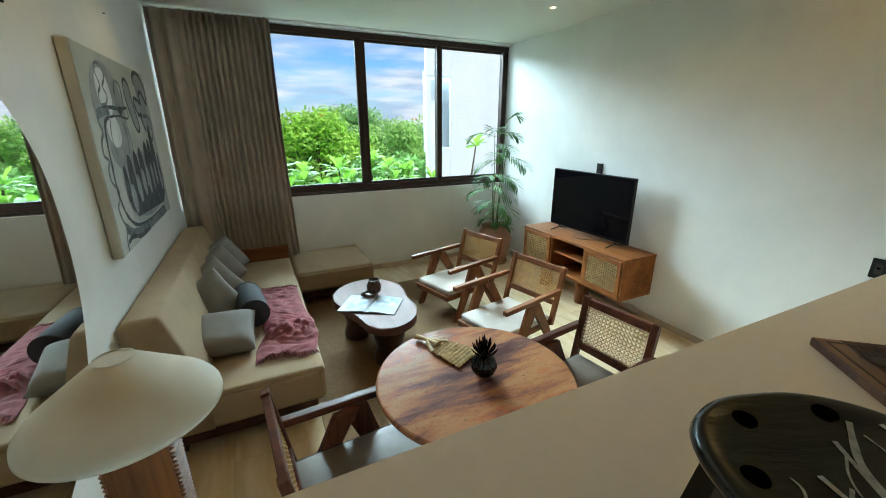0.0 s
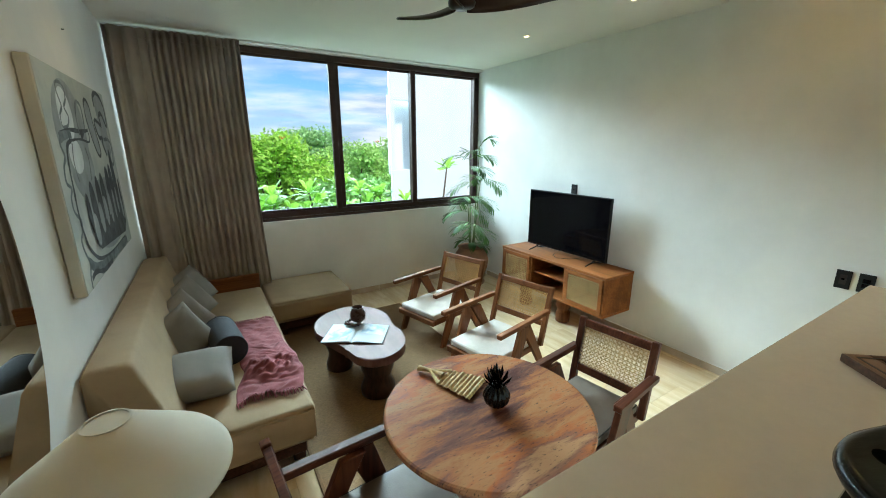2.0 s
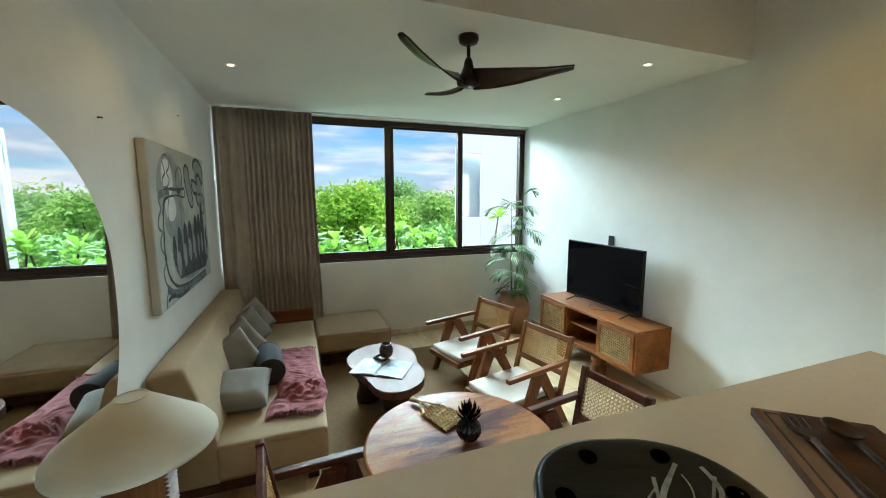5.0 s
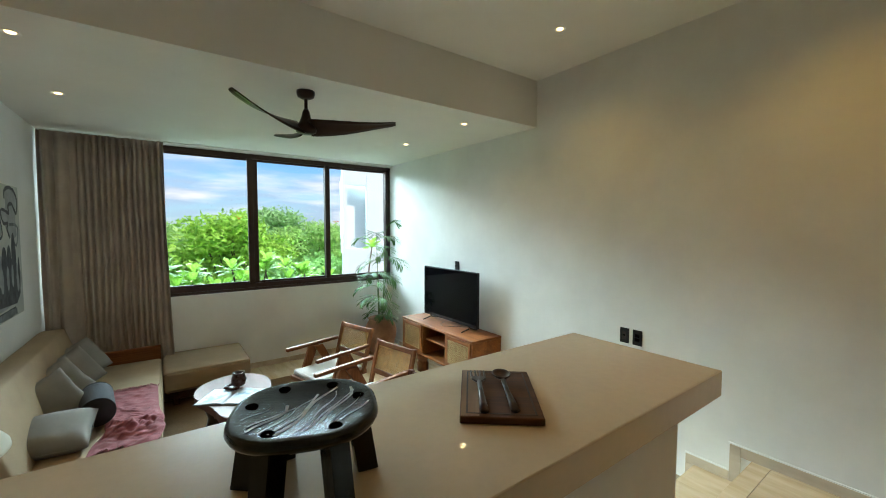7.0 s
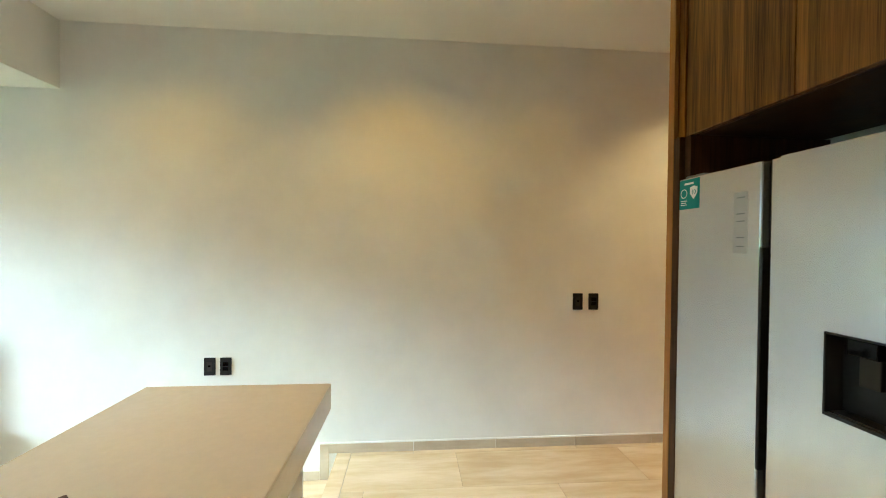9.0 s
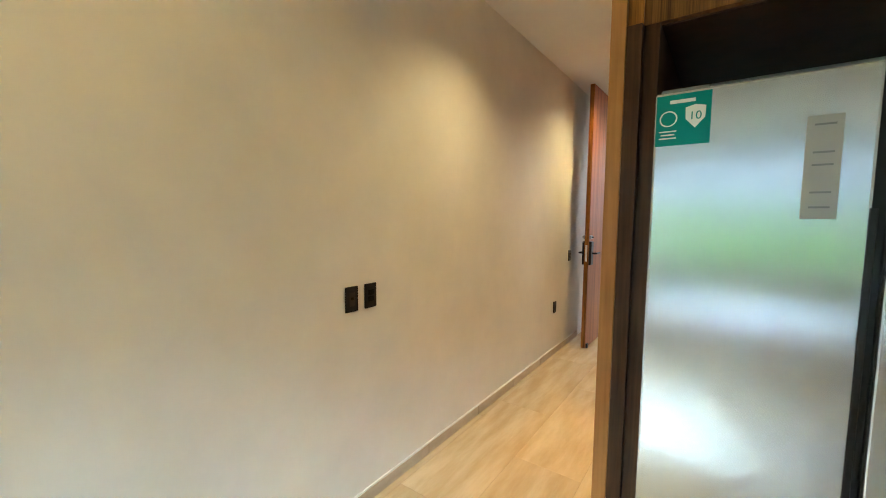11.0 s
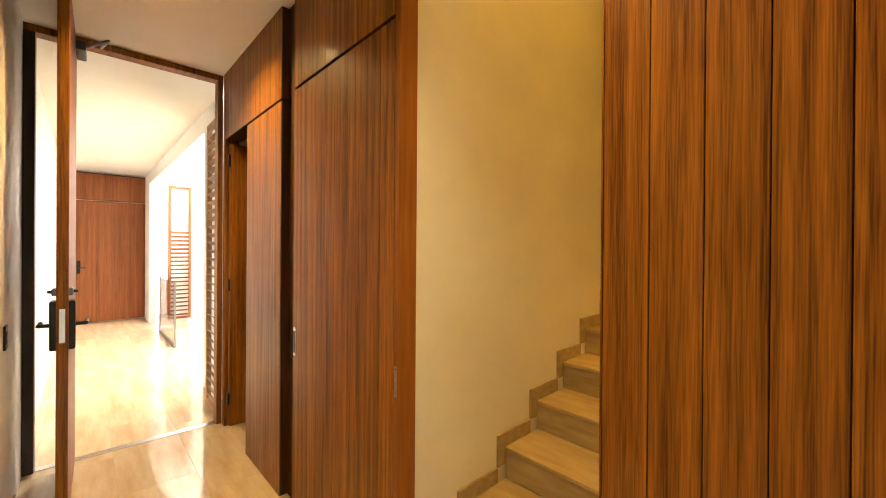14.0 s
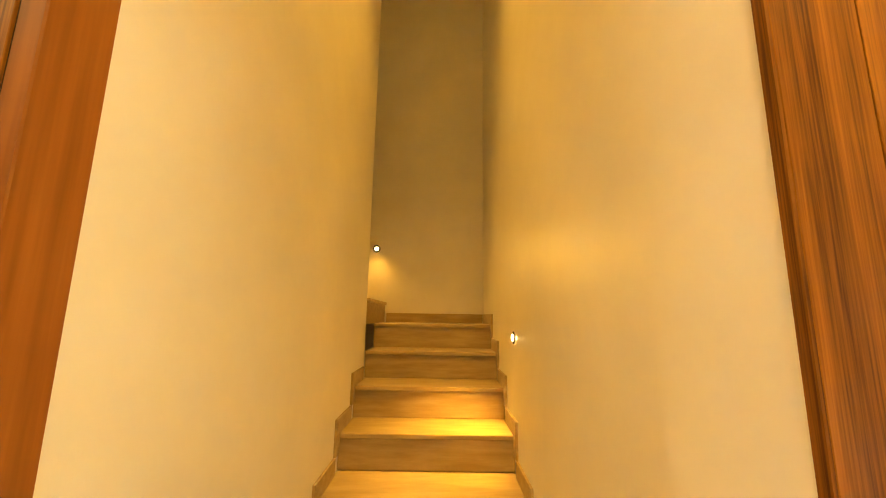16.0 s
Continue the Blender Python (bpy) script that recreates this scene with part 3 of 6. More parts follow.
runs += [((WX, y, LOW), (WX + 0.013, y + 0.596, LOW + 0.066)) for y in np.arange(0.5, 4.1, 0.6)]
skirting("baseboard", runs)
lip = thing("trim", "thin white painted edge above the skirting", "", kind="structure")
for a, b in (((EB + 0.003, 0.06, 0.066), (EX, -5.2, 0.074)), ((EB + 0.003, 0.058, -0.124), (EX, 0.068, 0.074)), ((EB + 0.003, 0.068, -0.124), (EX, 0.330, -0.116)),
             ((EB + 0.003, 0.322, LOW + 0.066), (EX, 0.330, -0.124)), ((EB + 0.003, 0.330, LOW + 0.066), (EX, 4.76, LOW + 0.073))):
    part("edge", box(a, b), WHITE, lip)

# window
win = thing("window_1", "wide sliding window in a dark bronze aluminium frame", "window", kind="structure")
F0, F1 = NY + 0.05, NY + 0.13
part("sill_rail", box((WX + 0.02, F0 - 0.015, 0.66), (EX - 0.004, F1 + 0.03, 0.695), (WX + 0.02, F0, 0.695), (EX - 0.004, F1, 0.752), bevel=0.004), ALU, win)
part("head_rail", box((WX + 0.02, F0 - 0.01, 2.405), (EX - 0.004, F1 + 0.02, 2.466), bevel=0.004), ALU, win)
for a, b in ((WX + 0.02, WX + 0.09), (EX - 0.085, EX - 0.004)):
    part("side_rail", box((a, F0, 0.752), (b, F1, 2.405), bevel=0.004), ALU, win)
for x0, x1, y0, y1 in ((1.236, 1.302, F0 - 0.008, F0 + 0.042), (1.300, 1.367, F0 + 0.044, F1 + 0.006), (2.276, 2.346, F0, F1), (0.27, 0.345, F0, F1)):
    part("mullion", box((x0, y0, 0.752), (x1, y1, 2.405), bevel=0.004), ALU, win)
for x0, x1, y0 in ((0.345, 1.236, F0 + 0.02), (1.367, 2.276, F0 + 0.05), (2.346, EX - 0.085, F0 + 0.05), (WX + 0.09, 0.27, F0 + 0.05)):
    rail = box((x0, y0 - 0.016, 0.752), (x1, y0 + 0.016, 0.782), (x0, y0 - 0.016, 2.379), (x1, y0 + 0.016, 2.405), bevel=0.003)
    part("sash", rail, ALU, win)
    pane = part("pane", box((x0, y0 - 0.003, 0.782), (x1, y0 + 0.003, 2.379)), GLASS, win)
    pane.visible_shadow = False
track = thing("curtain_track", "white aluminium curtain track along the ceiling", "curtain track")
part("rail", box((WX + 0.01, NY - 0.06, CEIL_LOW - 0.022), (EX - 0.01, NY - 0.025, CEIL_LOW - 0.001), bevel=0.003), WHITE, track)

# counter top
ct = thing("countertop", "thick beige quartz counter with sharp edges", "countertop", pose(0, 0, 0.78))
part("slab", box((WX + 0.003, -0.236, 0.0), (2.24, 0.507, 0.112), bevel=0.003), QUARTZ, ct)


# ---- corridor, stair and hall ----
def stair():
    th = thing("stair", "stone stair with stepped skirting between plastered walls", "stairs", pose(FIRST_X, STAIR_S, 0))
    w = STAIR_N - 0.02 - STAIR_S
    for k in range(9):
        x, z = -RUN * k, FIRST_Z + RISE * k
        z0 = 0.0 if k == 0 else z - RISE
        back = RUN if k < 8 else 0.56
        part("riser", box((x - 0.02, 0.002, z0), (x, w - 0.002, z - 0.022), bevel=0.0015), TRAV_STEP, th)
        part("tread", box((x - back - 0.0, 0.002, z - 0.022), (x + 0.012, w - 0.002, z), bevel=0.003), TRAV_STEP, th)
        for y0, y1 in ((0.0, 0.012), (w - 0.012, w)):
            if y0 == 0.0 and k > 6:
                continue
            part("skirt", box((x - back + 0.070, y0, z), (x + 0.070, y1, z + 0.072), (x + 0.0135, y0, z0 + (0.072 if k else 0)), (x + 0.070, y1, z), bevel=0.0012), TRAV_STEP, th)
    z = FIRST_Z + RISE * 8
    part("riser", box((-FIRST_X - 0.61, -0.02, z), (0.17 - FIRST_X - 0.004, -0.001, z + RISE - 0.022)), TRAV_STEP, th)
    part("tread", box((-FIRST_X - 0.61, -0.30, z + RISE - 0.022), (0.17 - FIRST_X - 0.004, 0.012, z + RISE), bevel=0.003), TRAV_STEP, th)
    part("landing_skirt", box((-FIRST_X - 0.618, 0.014, z), (-FIRST_X - 0.605, w - 0.014, z + 0.072)), TRAV_STEP, th)
    return th


stair()
setting("stair_core", box(*[c for k in range(9) for c in ((FIRST_X - RUN * k - (RUN if k < 8 else 0.55), STAIR_S + 0.003, 0.0), (FIRST_X - RUN * k - 0.022, STAIR_N - 0.023, FIRST_Z + RISE * k - 0.024))]), GROUT, "mortar core under the stone stair")

PX = 2.197        # face of the panelled corridor wall


def veneer_panel(name, label, x0, x1, y0, y1, z0, z1, pitch=0.098, mat=VENEER, parent=None, group="", gap=0.0006):
    """A panel of upright boards with fine shadow joints; face towards +x."""
    th = parent or thing(name, label, "panel", pose(x1, (y0 + y1) / 2, z0), group)
    off = th.matrix_world.translation if not th.parent else Vector((0, 0, 0))
    n = max(1, round(abs(y1 - y0) / pitch))
    w = (y1 - y0) / n
    # darkened backing paints the shade seen in the joints
    part("backing", box(Vector((x0, y0, z0)) - off, Vector((x1 - 0.006, y1, z1)) - off), VENEER_SHADE, th)
    for i in range(n):
        part("board", box(Vector((x1 - 0.005, y0 + w * i + gap, z0)) - off, Vector((x1, y0 + w * (i + 1) - gap, z1)) - off, bevel=0.0008), mat, th)
    return th


veneer_panel("stair_side_panel", "tall zebra-grained veneer panel beside the stair", 2.1895, 2.203, -2.4985, -1.722, 0.0, CEIL_HIGH - 0.004, 0.0985, gap=0.0012)
setting("wall_panel_core", box((2.130, -2.478, 0), (2.1885, -1.724, CEIL_HIGH)), VENEER, "dark core behind the veneer panel")
setting("trim_panel_edge", box((2.1885, -2.5030, 0), (2.2040, -2.4990, CEIL_HIGH - 0.004)), VENEER, "orange-brown veneer edge of the wall panel")
jamb = thing("stair_door_jamb", "upright timber jamb with a steel strike plate", "door jamb", pose(2.15, -3.26, 0))
part("post", box((-0.038, -0.048, 0), (0.047, -0.017, 2.941), bevel=0.002), wood("jamb_wood", (0.17, 0.055, 0.012), (0.30, 0.105, 0.022), "Z", 0.4, 8.0), jamb)
plate = part("strike_plate", box((0.0465, -0.040, 0.935), (0.0495, -0.024, 1.052), bevel=0.001), CHROME, jamb, "satin steel strike plate")
part("screw", box((0.049, -0.034, 0.945), (0.0503, -0.030, 0.949), (0.049, -0.034, 1.038), (0.0503, -0.030, 1.042)), BLACKPL, plate)

sd = veneer_panel("sliding_door", "tall veneered sliding door with a recessed steel pull", 2.150, PX, -4.268, -3.312, 0.008, 2.375)
pull = part("pull", box((-0.004, -0.468, 0.885), (0.0025, -0.440, 1.045), bevel=0.001), CHROME, sd, "recessed satin steel pull")
part("recess", box((0.0015, -0.463, 0.905), (0.0035, -0.446, 1.025)), BLACKPL, pull)
veneer_panel("overdoor_panel", "veneer panel above the sliding door", 2.150, PX, -4.268, -3.312, 2.391, CEIL_HIGH - 0.004)
# pocket shade is put into the backing's colour
setting("wall_pocket", box((2.02, -4.47, 0), (2.148, -3.43, CEIL_HIGH)), VENEER_SHADE, "door pocket backing, veneer darkened for the shade in the gap")
veneer_panel("wall_cladding", "pale-lit veneered wall panel", 2.075, PX, -5.118, -4.462, 0.004, 2.375)
veneer_panel("wall_cladding", "veneer panel above the side door", 2.075, PX, -5.70, -4.462, 2.391, CEIL_HIGH - 0.004)
for name, y0, y1 in (("side_door_jamb", -5.76, -5.70),):
    th = thing(name, "timber door jamb beside the entrance", "door jamb", pose(2.15, (y0 + y1) / 2, 0))
    part("post", box((-0.06, -(y1 - y0) / 2, 0), (0.047, (y1 - y0) / 2, CEIL_HIGH - 0.004), bevel=0.002), VENEER, th)
sdoor = thing("side_door", "dark veneered side door standing ajar with black hinges", "door", pose(2.14, -5.672, 0.01))
part("leaf", box((-0.62, -0.022, 0), (0.03, 0.022, 2.34), bevel=0.002), VENEER, sdoor)
for z in (0.18, 1.12, 2.15):
    part("hinge", box((0.030, 0.0, z), (0.046, 0.034, z + 0.10), bevel=0.002), BLACKPL, sdoor, "black steel hinge")
setting("wall_side_room", box((1.1, -5.76, 0), (2.088, -5.70, CEIL_HIGH), (1.1, -5.70, 0), (1.16, -4.6, CEIL_HIGH), (1.16, -4.66, 0), (2.07, -4.6, CEIL_HIGH)), PLASTER, "walls of the side room")
setting("floor_side_room", box((1.16, -5.7, -0.1), (2.08, -4.66, -0.004)), TRAV, "stone floor of the side room")
setting("ceiling_side_room", box((1.16, -5.7, 2.6), (2.07, -4.66, 2.7)), CEIL, "ceiling of the side room")

# entrance door, open inwards
ef = thing("entrance_frame", "timber entrance door frame", "door frame", pose(2.76, -5.83, 0))
part("head", box((-0.563, -0.05, 2.895), (0.590, 0.05, CEIL_HIGH - 0.003), bevel=0.002), VENEER, ef)
part("jamb", box((0.535, -0.05, 0), (0.590, 0.05, 2.895), bevel=0.002), ALU, ef, "dark painted jamb")
part("jamb", box((-0.563, -0.05, 0), (-0.525, 0.05, 2.895), bevel=0.002), VENEER, ef)
part("threshold", box((-0.525, -0.03, 0), (0.535, 0.03, 0.006)), CHROME, ef)
dm = Matrix.Translation((3.122, -5.80, 0.012)) @ Matrix.Rotation(-0.022, 4, "Z")
ed = thing("entrance_door", "tall timber entrance door standing open", "door", dm)
part("leaf", box((-0.024, 0.0, 0), (0.024, 0.85, 2.87), bevel=0.002), REDWOOD, ed)
part("edge_band", box((-0.022, 0.850, 0.001), (0.022, 0.8535, 2.869)), VENEER, ed, "pale edge lipping")
lock = part("lock", box((-0.050, 0.755, 0.935), (0.050, 0.846, 1.195), bevel=0.008, seg=2), BLACKPL, ed, "black electronic lock body")
part("faceplate", box((-0.012, 0.8535, 0.975), (0.012, 0.857, 1.155), bevel=0.001), CHROME, lock)
for s in (-1, 1):
    part("lever", tube([(s * 0.05, 0.80, 1.065), (s * 0.085, 0.80, 1.065), (s * 0.092, 0.80, 1.065), (s * 0.092, 0.69, 1.065)], 0.010, 10), BLACKPL, lock)
dead = part("deadbolt", box((-0.042, 0.775, 1.222), (0.042, 0.845, 1.262), bevel=0.006), STEEL_DK, ed, "grey steel deadbolt")
part("thumb_turn", box((-0.060, 0.80, 1.235), (0.060, 0.815, 1.250), bevel=0.003), BLACKPL, dead)
part("door_stop", box((-0.045, 0.80, 0.0), (-0.025, 0.84, 0.05), bevel=0.004), BLACKPL, ed)
closer = part("closer_arm", tube([(-0.03, 0.10, 2.80), (-0.19, 0.30, 2.845), (-0.15, 0.06, 2.875)], 0.008, 8), STEEL_DK, ed, "door closer with a folding arm")
part("closer_body", box((-0.075, 0.02, 2.765), (-0.026, 0.24, 2.825), bevel=0.006), BLACKPL, closer)


def louvre_panel(name, label, w, h, slat, mat, m, fr=0.05, glass_from=None):
    th = thing(name, label, "shutter", m)
    part("frame", box((0, -0.02, 0), (fr, 0.02, h), (w - fr, -0.02, 0), (w, 0.02, h), (fr, -0.02, 0), (w - fr, 0.02, fr), (fr, -0.02, h - fr), (w - fr, 0.02, h), bevel=0.002), mat, th)
    top = glass_from or h - fr
    me = None
    for z in np.arange(fr + slat * 0.5, top - slat * 0.4, slat):
        if me is None:
            me = part("slat", box((fr, -0.022, -0.005), (w - fr, 0.022, 0.005), bevel=0.001, m=Matrix.Rotation(radians(38), 4, "X")), mat, th)
            me.location.z = z
        else:
            o = new("slat", me.data)
            o.parent, o.location = th, (0, 0, z)
    if glass_from:
        part("rail", box((fr, -0.018, glass_from), (w - fr, 0.018, glass_from + 0.04)), mat, th)
        part("pane", box((fr, -0.003, glass_from + 0.04), (w - fr, 0.003, h - fr)), GLASS, th)
    return th


louvre_panel("louvred_door", "narrow timber louvred door beside the entrance", 0.40, 2.62, 0.075, wood("louvre_wood", (0.30, 0.17, 0.09), (0.46, 0.28, 0.16), "Z", 0.5, 8.0), Matrix.Translation((2.190, -5.94, 0.02)) @ Matrix.Rotation(radians(-91), 4, "Z"), 0.045)

# hall beyond the entrance
setting("wall_hall_west", box((2.0, -5.89, 0), (2.11, -5.77, CEIL_HIGH), (2.0, -6.9, 0), (2.11, -6.35, CEIL_HIGH), (2.0, -12.5, 0), (2.11, -11.55, CEIL_HIGH), (2.0, -11.55, 2.72), (2.11, -6.9, CEIL_HIGH)), WHITE, "white wall of the hall with a wide opening to the light well")
setting("wall_hall_end", box((2.11, -12.5, 0), (EX, -12.3, CEIL_HIGH)), WHITE, "white end wall of the hall")
setting("wall_well", box((0.3, -11.1, -1), (2.0, -10.98, 4.8), (0.3, -10.98, -1), (0.42, -6.3, 4.8), (0.42, -6.42, -1), (2.0, -6.3, 4.8), (2.0, -11.0, CEIL_HIGH + 0.2), (2.11, -6.3, 4.8)), WHITE, "white walls of the light well")
setting("floor_well", box((0.42, -10.98, -0.12), (2.0, -6.42, -0.02)), TRAV, "stone floor of the light well")
fdoor = thing("apartment_door", "closed red-brown timber door with a transom panel", "door", pose(2.64, -12.295, 0.012))
part("leaf", box((-0.54, 0.0, 0), (0.545, 0.05, 2.36), bevel=0.003), REDWOOD, fdoor)
part("transom", box((-0.54, 0.0, 2.375), (0.545, 0.05, 2.88), bevel=0.003), REDWOOD, fdoor)
part("frame", box((-0.565, -0.002, 0), (-0.545, 0.056, 2.90), (0.55, -0.002, 0), (0.57, 0.056, 2.90), (-0.565, -0.002, 2.885), (0.57, 0.056, 2.905)), VENEER_SHADE, fdoor)
hd = part("handle", box((0.455, 0.05, 0.95), (0.505, 0.066, 1.20), bevel=0.004), BLACKPL, fdoor, "black door handle plate")
part("lever", tube([(0.48, 0.06, 1.06), (0.48, 0.11, 1.06), (0.38, 0.115, 1.06)], 0.009, 8), BLACKPL, hd)
louvre_panel("well_window", "tall window with red-brown louvres and a glazed top", 0.36, 2.52, 0.078, REDWOOD, pose(1.52, -10.95, 0.12), 0.04, 1.62)
rail = thing("glass_railing", "frameless glass railing round the light well", "railing", pose(2.06, -9.9, 0))
part("pane", box((-0.006, -0.55, 0.02), (0.006, 0.9, 0.95), bevel=0.001), GLASS, rail)
part("pane", box((-0.40, -0.556, 0.02), (-0.012, -0.544, 0.95), bevel=0.001), GLASS, rail)
part("channel", box((-0.02, -0.56, 0.0), (0.02, 0.9, 0.03)), STEEL_DK, rail)
part("post", box((-0.012, 0.9, 0), (0.012, 0.924, 0.97)), STEEL_DK, rail)
part("post", box((-0.012, -0.572, 0), (0.012, -0.557, 0.97)), STEEL_DK, rail)
for nm, lb, y, z, w, h, mt in (("breaker_box", "small cream breaker box on the hall wall", -9.4, 1.45, 0.16, 0.16, CEIL), ("wall_panel", "slim dark panel on the hall wall", -8.6, 0.55, 0.12, 0.55, STEEL_DK)):
    bb = thing(nm, lb, "box", pose(EX, y, z))
    part("case", box((-0.03, -w / 2, -h / 2), (0, w / 2, h / 2), bevel=0.004), mt, bb)


def wall_plate(m, kind, label, w=0.075, h=0.122):
    """A black wall plate on a wall whose normal is local -x."""
    th = thing("wall_plate", label, "outlet" if kind == "outlet" else "switch", m, "black wall plates")
    p = part("plate", box((-0.010, -w / 2, -h / 2), (0.0, w / 2, h / 2), bevel=0.003, seg=2), BLACKPL, th)
    if kind == "outlet":
        s = part("socket", box((-0.0115, -0.017, -0.032), (-0.0095, 0.017, 0.032), bevel=0.0006), PIPING_M, p)
        part("slot", box((-0.0122, -0.008, -0.002), (-0.0112, 0.008, 0.010)), BLACKGL, s)
    else:
        for z in (-0.028, 0.004):
            part("rocker", box((-0.0125, -0.018, z), (-0.0095, 0.018, z + 0.026), bevel=0.001), BLACKGL, p)
    return th


wall_plate(pose(EX, -1.807, 1.073), "outlet", "black double outlet on the plastered wall")
wall_plate(pose(EX, -1.928, 1.073), "switch", "black switch plate on the plastered wall")
wall_plate(pose(EX, 0.806, 0.628), "outlet", "black outlet on the wall above the counter")
wall_plate(pose(EX, 0.700, 0.628), "switch", "black blank plate beside the outlet")
wall_plate(pose(EX, 3.030, 1.012), "outlet", "black outlet behind the television")
wall_plate(pose(EX, -5.02, 1.035), "switch", "black switch beside the entrance door")
wall_plate(pose(EX, -4.585, 0.515), "outlet", "black low outlet in the corridor")
wall_plate(pose(1.885, STAIR_N - 0.02, 1.12, 0, 0, 90), "switch", "black switch on the stair wall")


def downlight(x, y, z, energy, color=WARM, cone=135, glowm=LED):
    th = thing("downlight", "small round recessed ceiling downlight, lit", "downlight", pose(x, y, z), "ceiling downlights")
    part("ring", lathe([(0.021, -0.001), (0.040, -0.001), (0.042, -0.003), (0.038, -0.005), (0.023, -0.003), (0.021, -0.001)], 24), WHITE, th, smooth=True)
    part("lens", lathe([(0.0, -0.0025), (0.021, -0.0025), (0.021, -0.001), (0.0, -0.001)], 20), glowm, th)
    lamp("downlight_beam", "SPOT", look((x, y, z - 0.02), (x + 0.001, y, 0)), energy, color, cone=cone, soft=0.03)


for x, y in ((-0.285, 2.09), (-0.285, 3.205), (2.69, 2.09), (2.70, 3.205)):
    downlight(x, y, CEIL_LOW, 4)
for x, y, watt in ((2.70, 1.0, 7), (2.68, -0.45, 9.5), (2.68, -1.45, 3), (-0.285, 1.0, 5), (0.9, -1.2, 2)):
    downlight(x, y, CEIL_HIGH, watt, (1.0, 0.60, 0.12))
downlight(2.66, -4.76, CEIL_HIGH, 34)
downlight(2.72, -2.62, CEIL_HIGH, 22, cone=116)


def step_light(m, label, energy):
    th = thing("step_light", label, "wall light", m, "stair step lights")
    part("bezel", lathe([(0.016, 0.0), (0.030, 0.0), (0.030, 0.004), (0.018, 0.006), (0.016, 0.0)], 24), BLACKPL, th, smooth=True)
    part("lens", lathe([(0.0, 0.011), (0.008, 0.010), (0.014, 0.006), (0.0155, 0.001), (0.0, 0.0005)], 20), LED_AMB, th, smooth=True)


step_light(pose(0.70, STAIR_N - 0.02, 1.42, 90, 0, 0), "round recessed step light in the stair wall, lit", 1)
step_light(pose(-0.62, -3.39, 2.06, 0, 90, 0), "round recessed step light on the landing wall, lit", 1)
lamp("step_beam", "SPOT", look((0.70, STAIR_N - 0.05, 1.42), (0.62, -2.80, 0.85)), 8, AMBER, cone=74, soft=0.02)
lamp("step_beam", "SPOT", look((-0.58, -3.39, 2.06), (0.2, -3.30, 1.3)), 4, AMBER, cone=150, soft=0.02)
# added fill high in the stairwell, without any fitting, to brighten its walls
lamp("stair_fill", "SPOT", look((1.45, -2.9, 5.1), (1.45, -2.9, 0)), 70, AMBER, cone=75, soft=0.05)


# ---- living room ----
def facing(x, y, z, dx, dy):
    """A pose at x, y, z whose local +x points along dx, dy."""
    return pose(x, y, z, 0, 0, math.degrees(math.atan2(dy, dx)))


def sofa():
    th = thing("sofa", "long beige linen sofa with a wedge back on a plinth", "sofa", pose(-0.2, 3.4, LOW))
    z = -LOW
    seat = soft_box(0.66, 2.365, 0.235, 0.012, 12, 1, 0.012)
    part("seat", swap(seat, Matrix.Translation((0.13, -0.0425, z + 0.02 - 0.118))), LINEN, th, smooth=True)
    # wedge-shaped back: narrow top against the wall, front sloping to the seat
    prof = [(-0.490, 0.18), (-0.487, 0.895), (-0.470, 0.902), (-0.335, 0.905), (-0.315, 0.890), (-0.180, 0.44), (-0.175, 0.18)]
    bm = bmesh.new()
    n = 26
    rings = []
    for i in range(n + 1):
        y = -1.25 + 2.36 * i / n
        end = min(1, min(i, n - i) / 1.0)
        r = []
        for k, (x, zz) in enumerate(prof):
            w = 0.006 * noise.noise(Vector((y * 3, k * 0.8, 0)))
            s = 1.0 if end else 0.985
            r.append(bm.verts.new((x + (w if 2 < k < 6 else 0), y * s, zz * (1 if end else 0.992) - 0.035 * i / n + w * 0.6)))
        rings.append(r)
    for a, b in zip(rings, rings[1:]):
        for k in range(len(prof) - 1):
            bm.faces.new((a[k], a[k + 1], b[k + 1], b[k]))
        bm.faces.new((a[-1], a[0], b[0], b[-1]))
    bm.faces.new(rings[0])
    bm.faces.new(rings[-1][::-1])
    bmesh.ops.bevel(bm, geom=[e for e in bm.edges if len(e.link_faces) == 2 and e.calc_face_angle(0) > 0.6], offset=0.014, segments=3, affect="EDGES")
    part("back", bm, LINEN, th, smooth=True)
    part("plinth", box((-0.45, -1.17, 0.07), (0.40, 1.20, z - 0.215), bevel=0.006), DARKWOOD, th, "dark stained timber plinth")
    for x in (-0.38, 0.36):
        for y in (-1.10, 0.0, 1.12):
            part("foot", box((x - 0.035, y - 0.035, 0), (x + 0.035, y + 0.035, 0.075), bevel=0.004), DARKWOOD, th)
    part("end_board", box((-0.10, 1.145, 0.18), (0.455, 1.185, z + 0.160), bevel=0.006), TEAK, th, "reddish timber end board")
    return th


sofa()
ot = thing("chaise", "beige linen chaise on a dark timber base under the window", "chaise", pose(0.68, 4.36, LOW))
part("seat", swap(soft_box(0.81, 0.80, 0.225, 0.010, 10, 4, 0.01), Matrix.Translation((0, 0, -LOW - 0.108))), LINEN, ot, smooth=True)
part("base", box((-0.37, -0.36, 0.08), (0.36, 0.38, -LOW - 0.205), bevel=0.006), DARKWOOD, ot, "dark stained timber base")
for x in (-0.3, 0.3):
    for y in (-0.3, 0.3):
        part("foot", box((x - 0.03, y - 0.03, 0), (x + 0.03, y + 0.03, 0.085), bevel=0.004), DARKWOOD, ot)


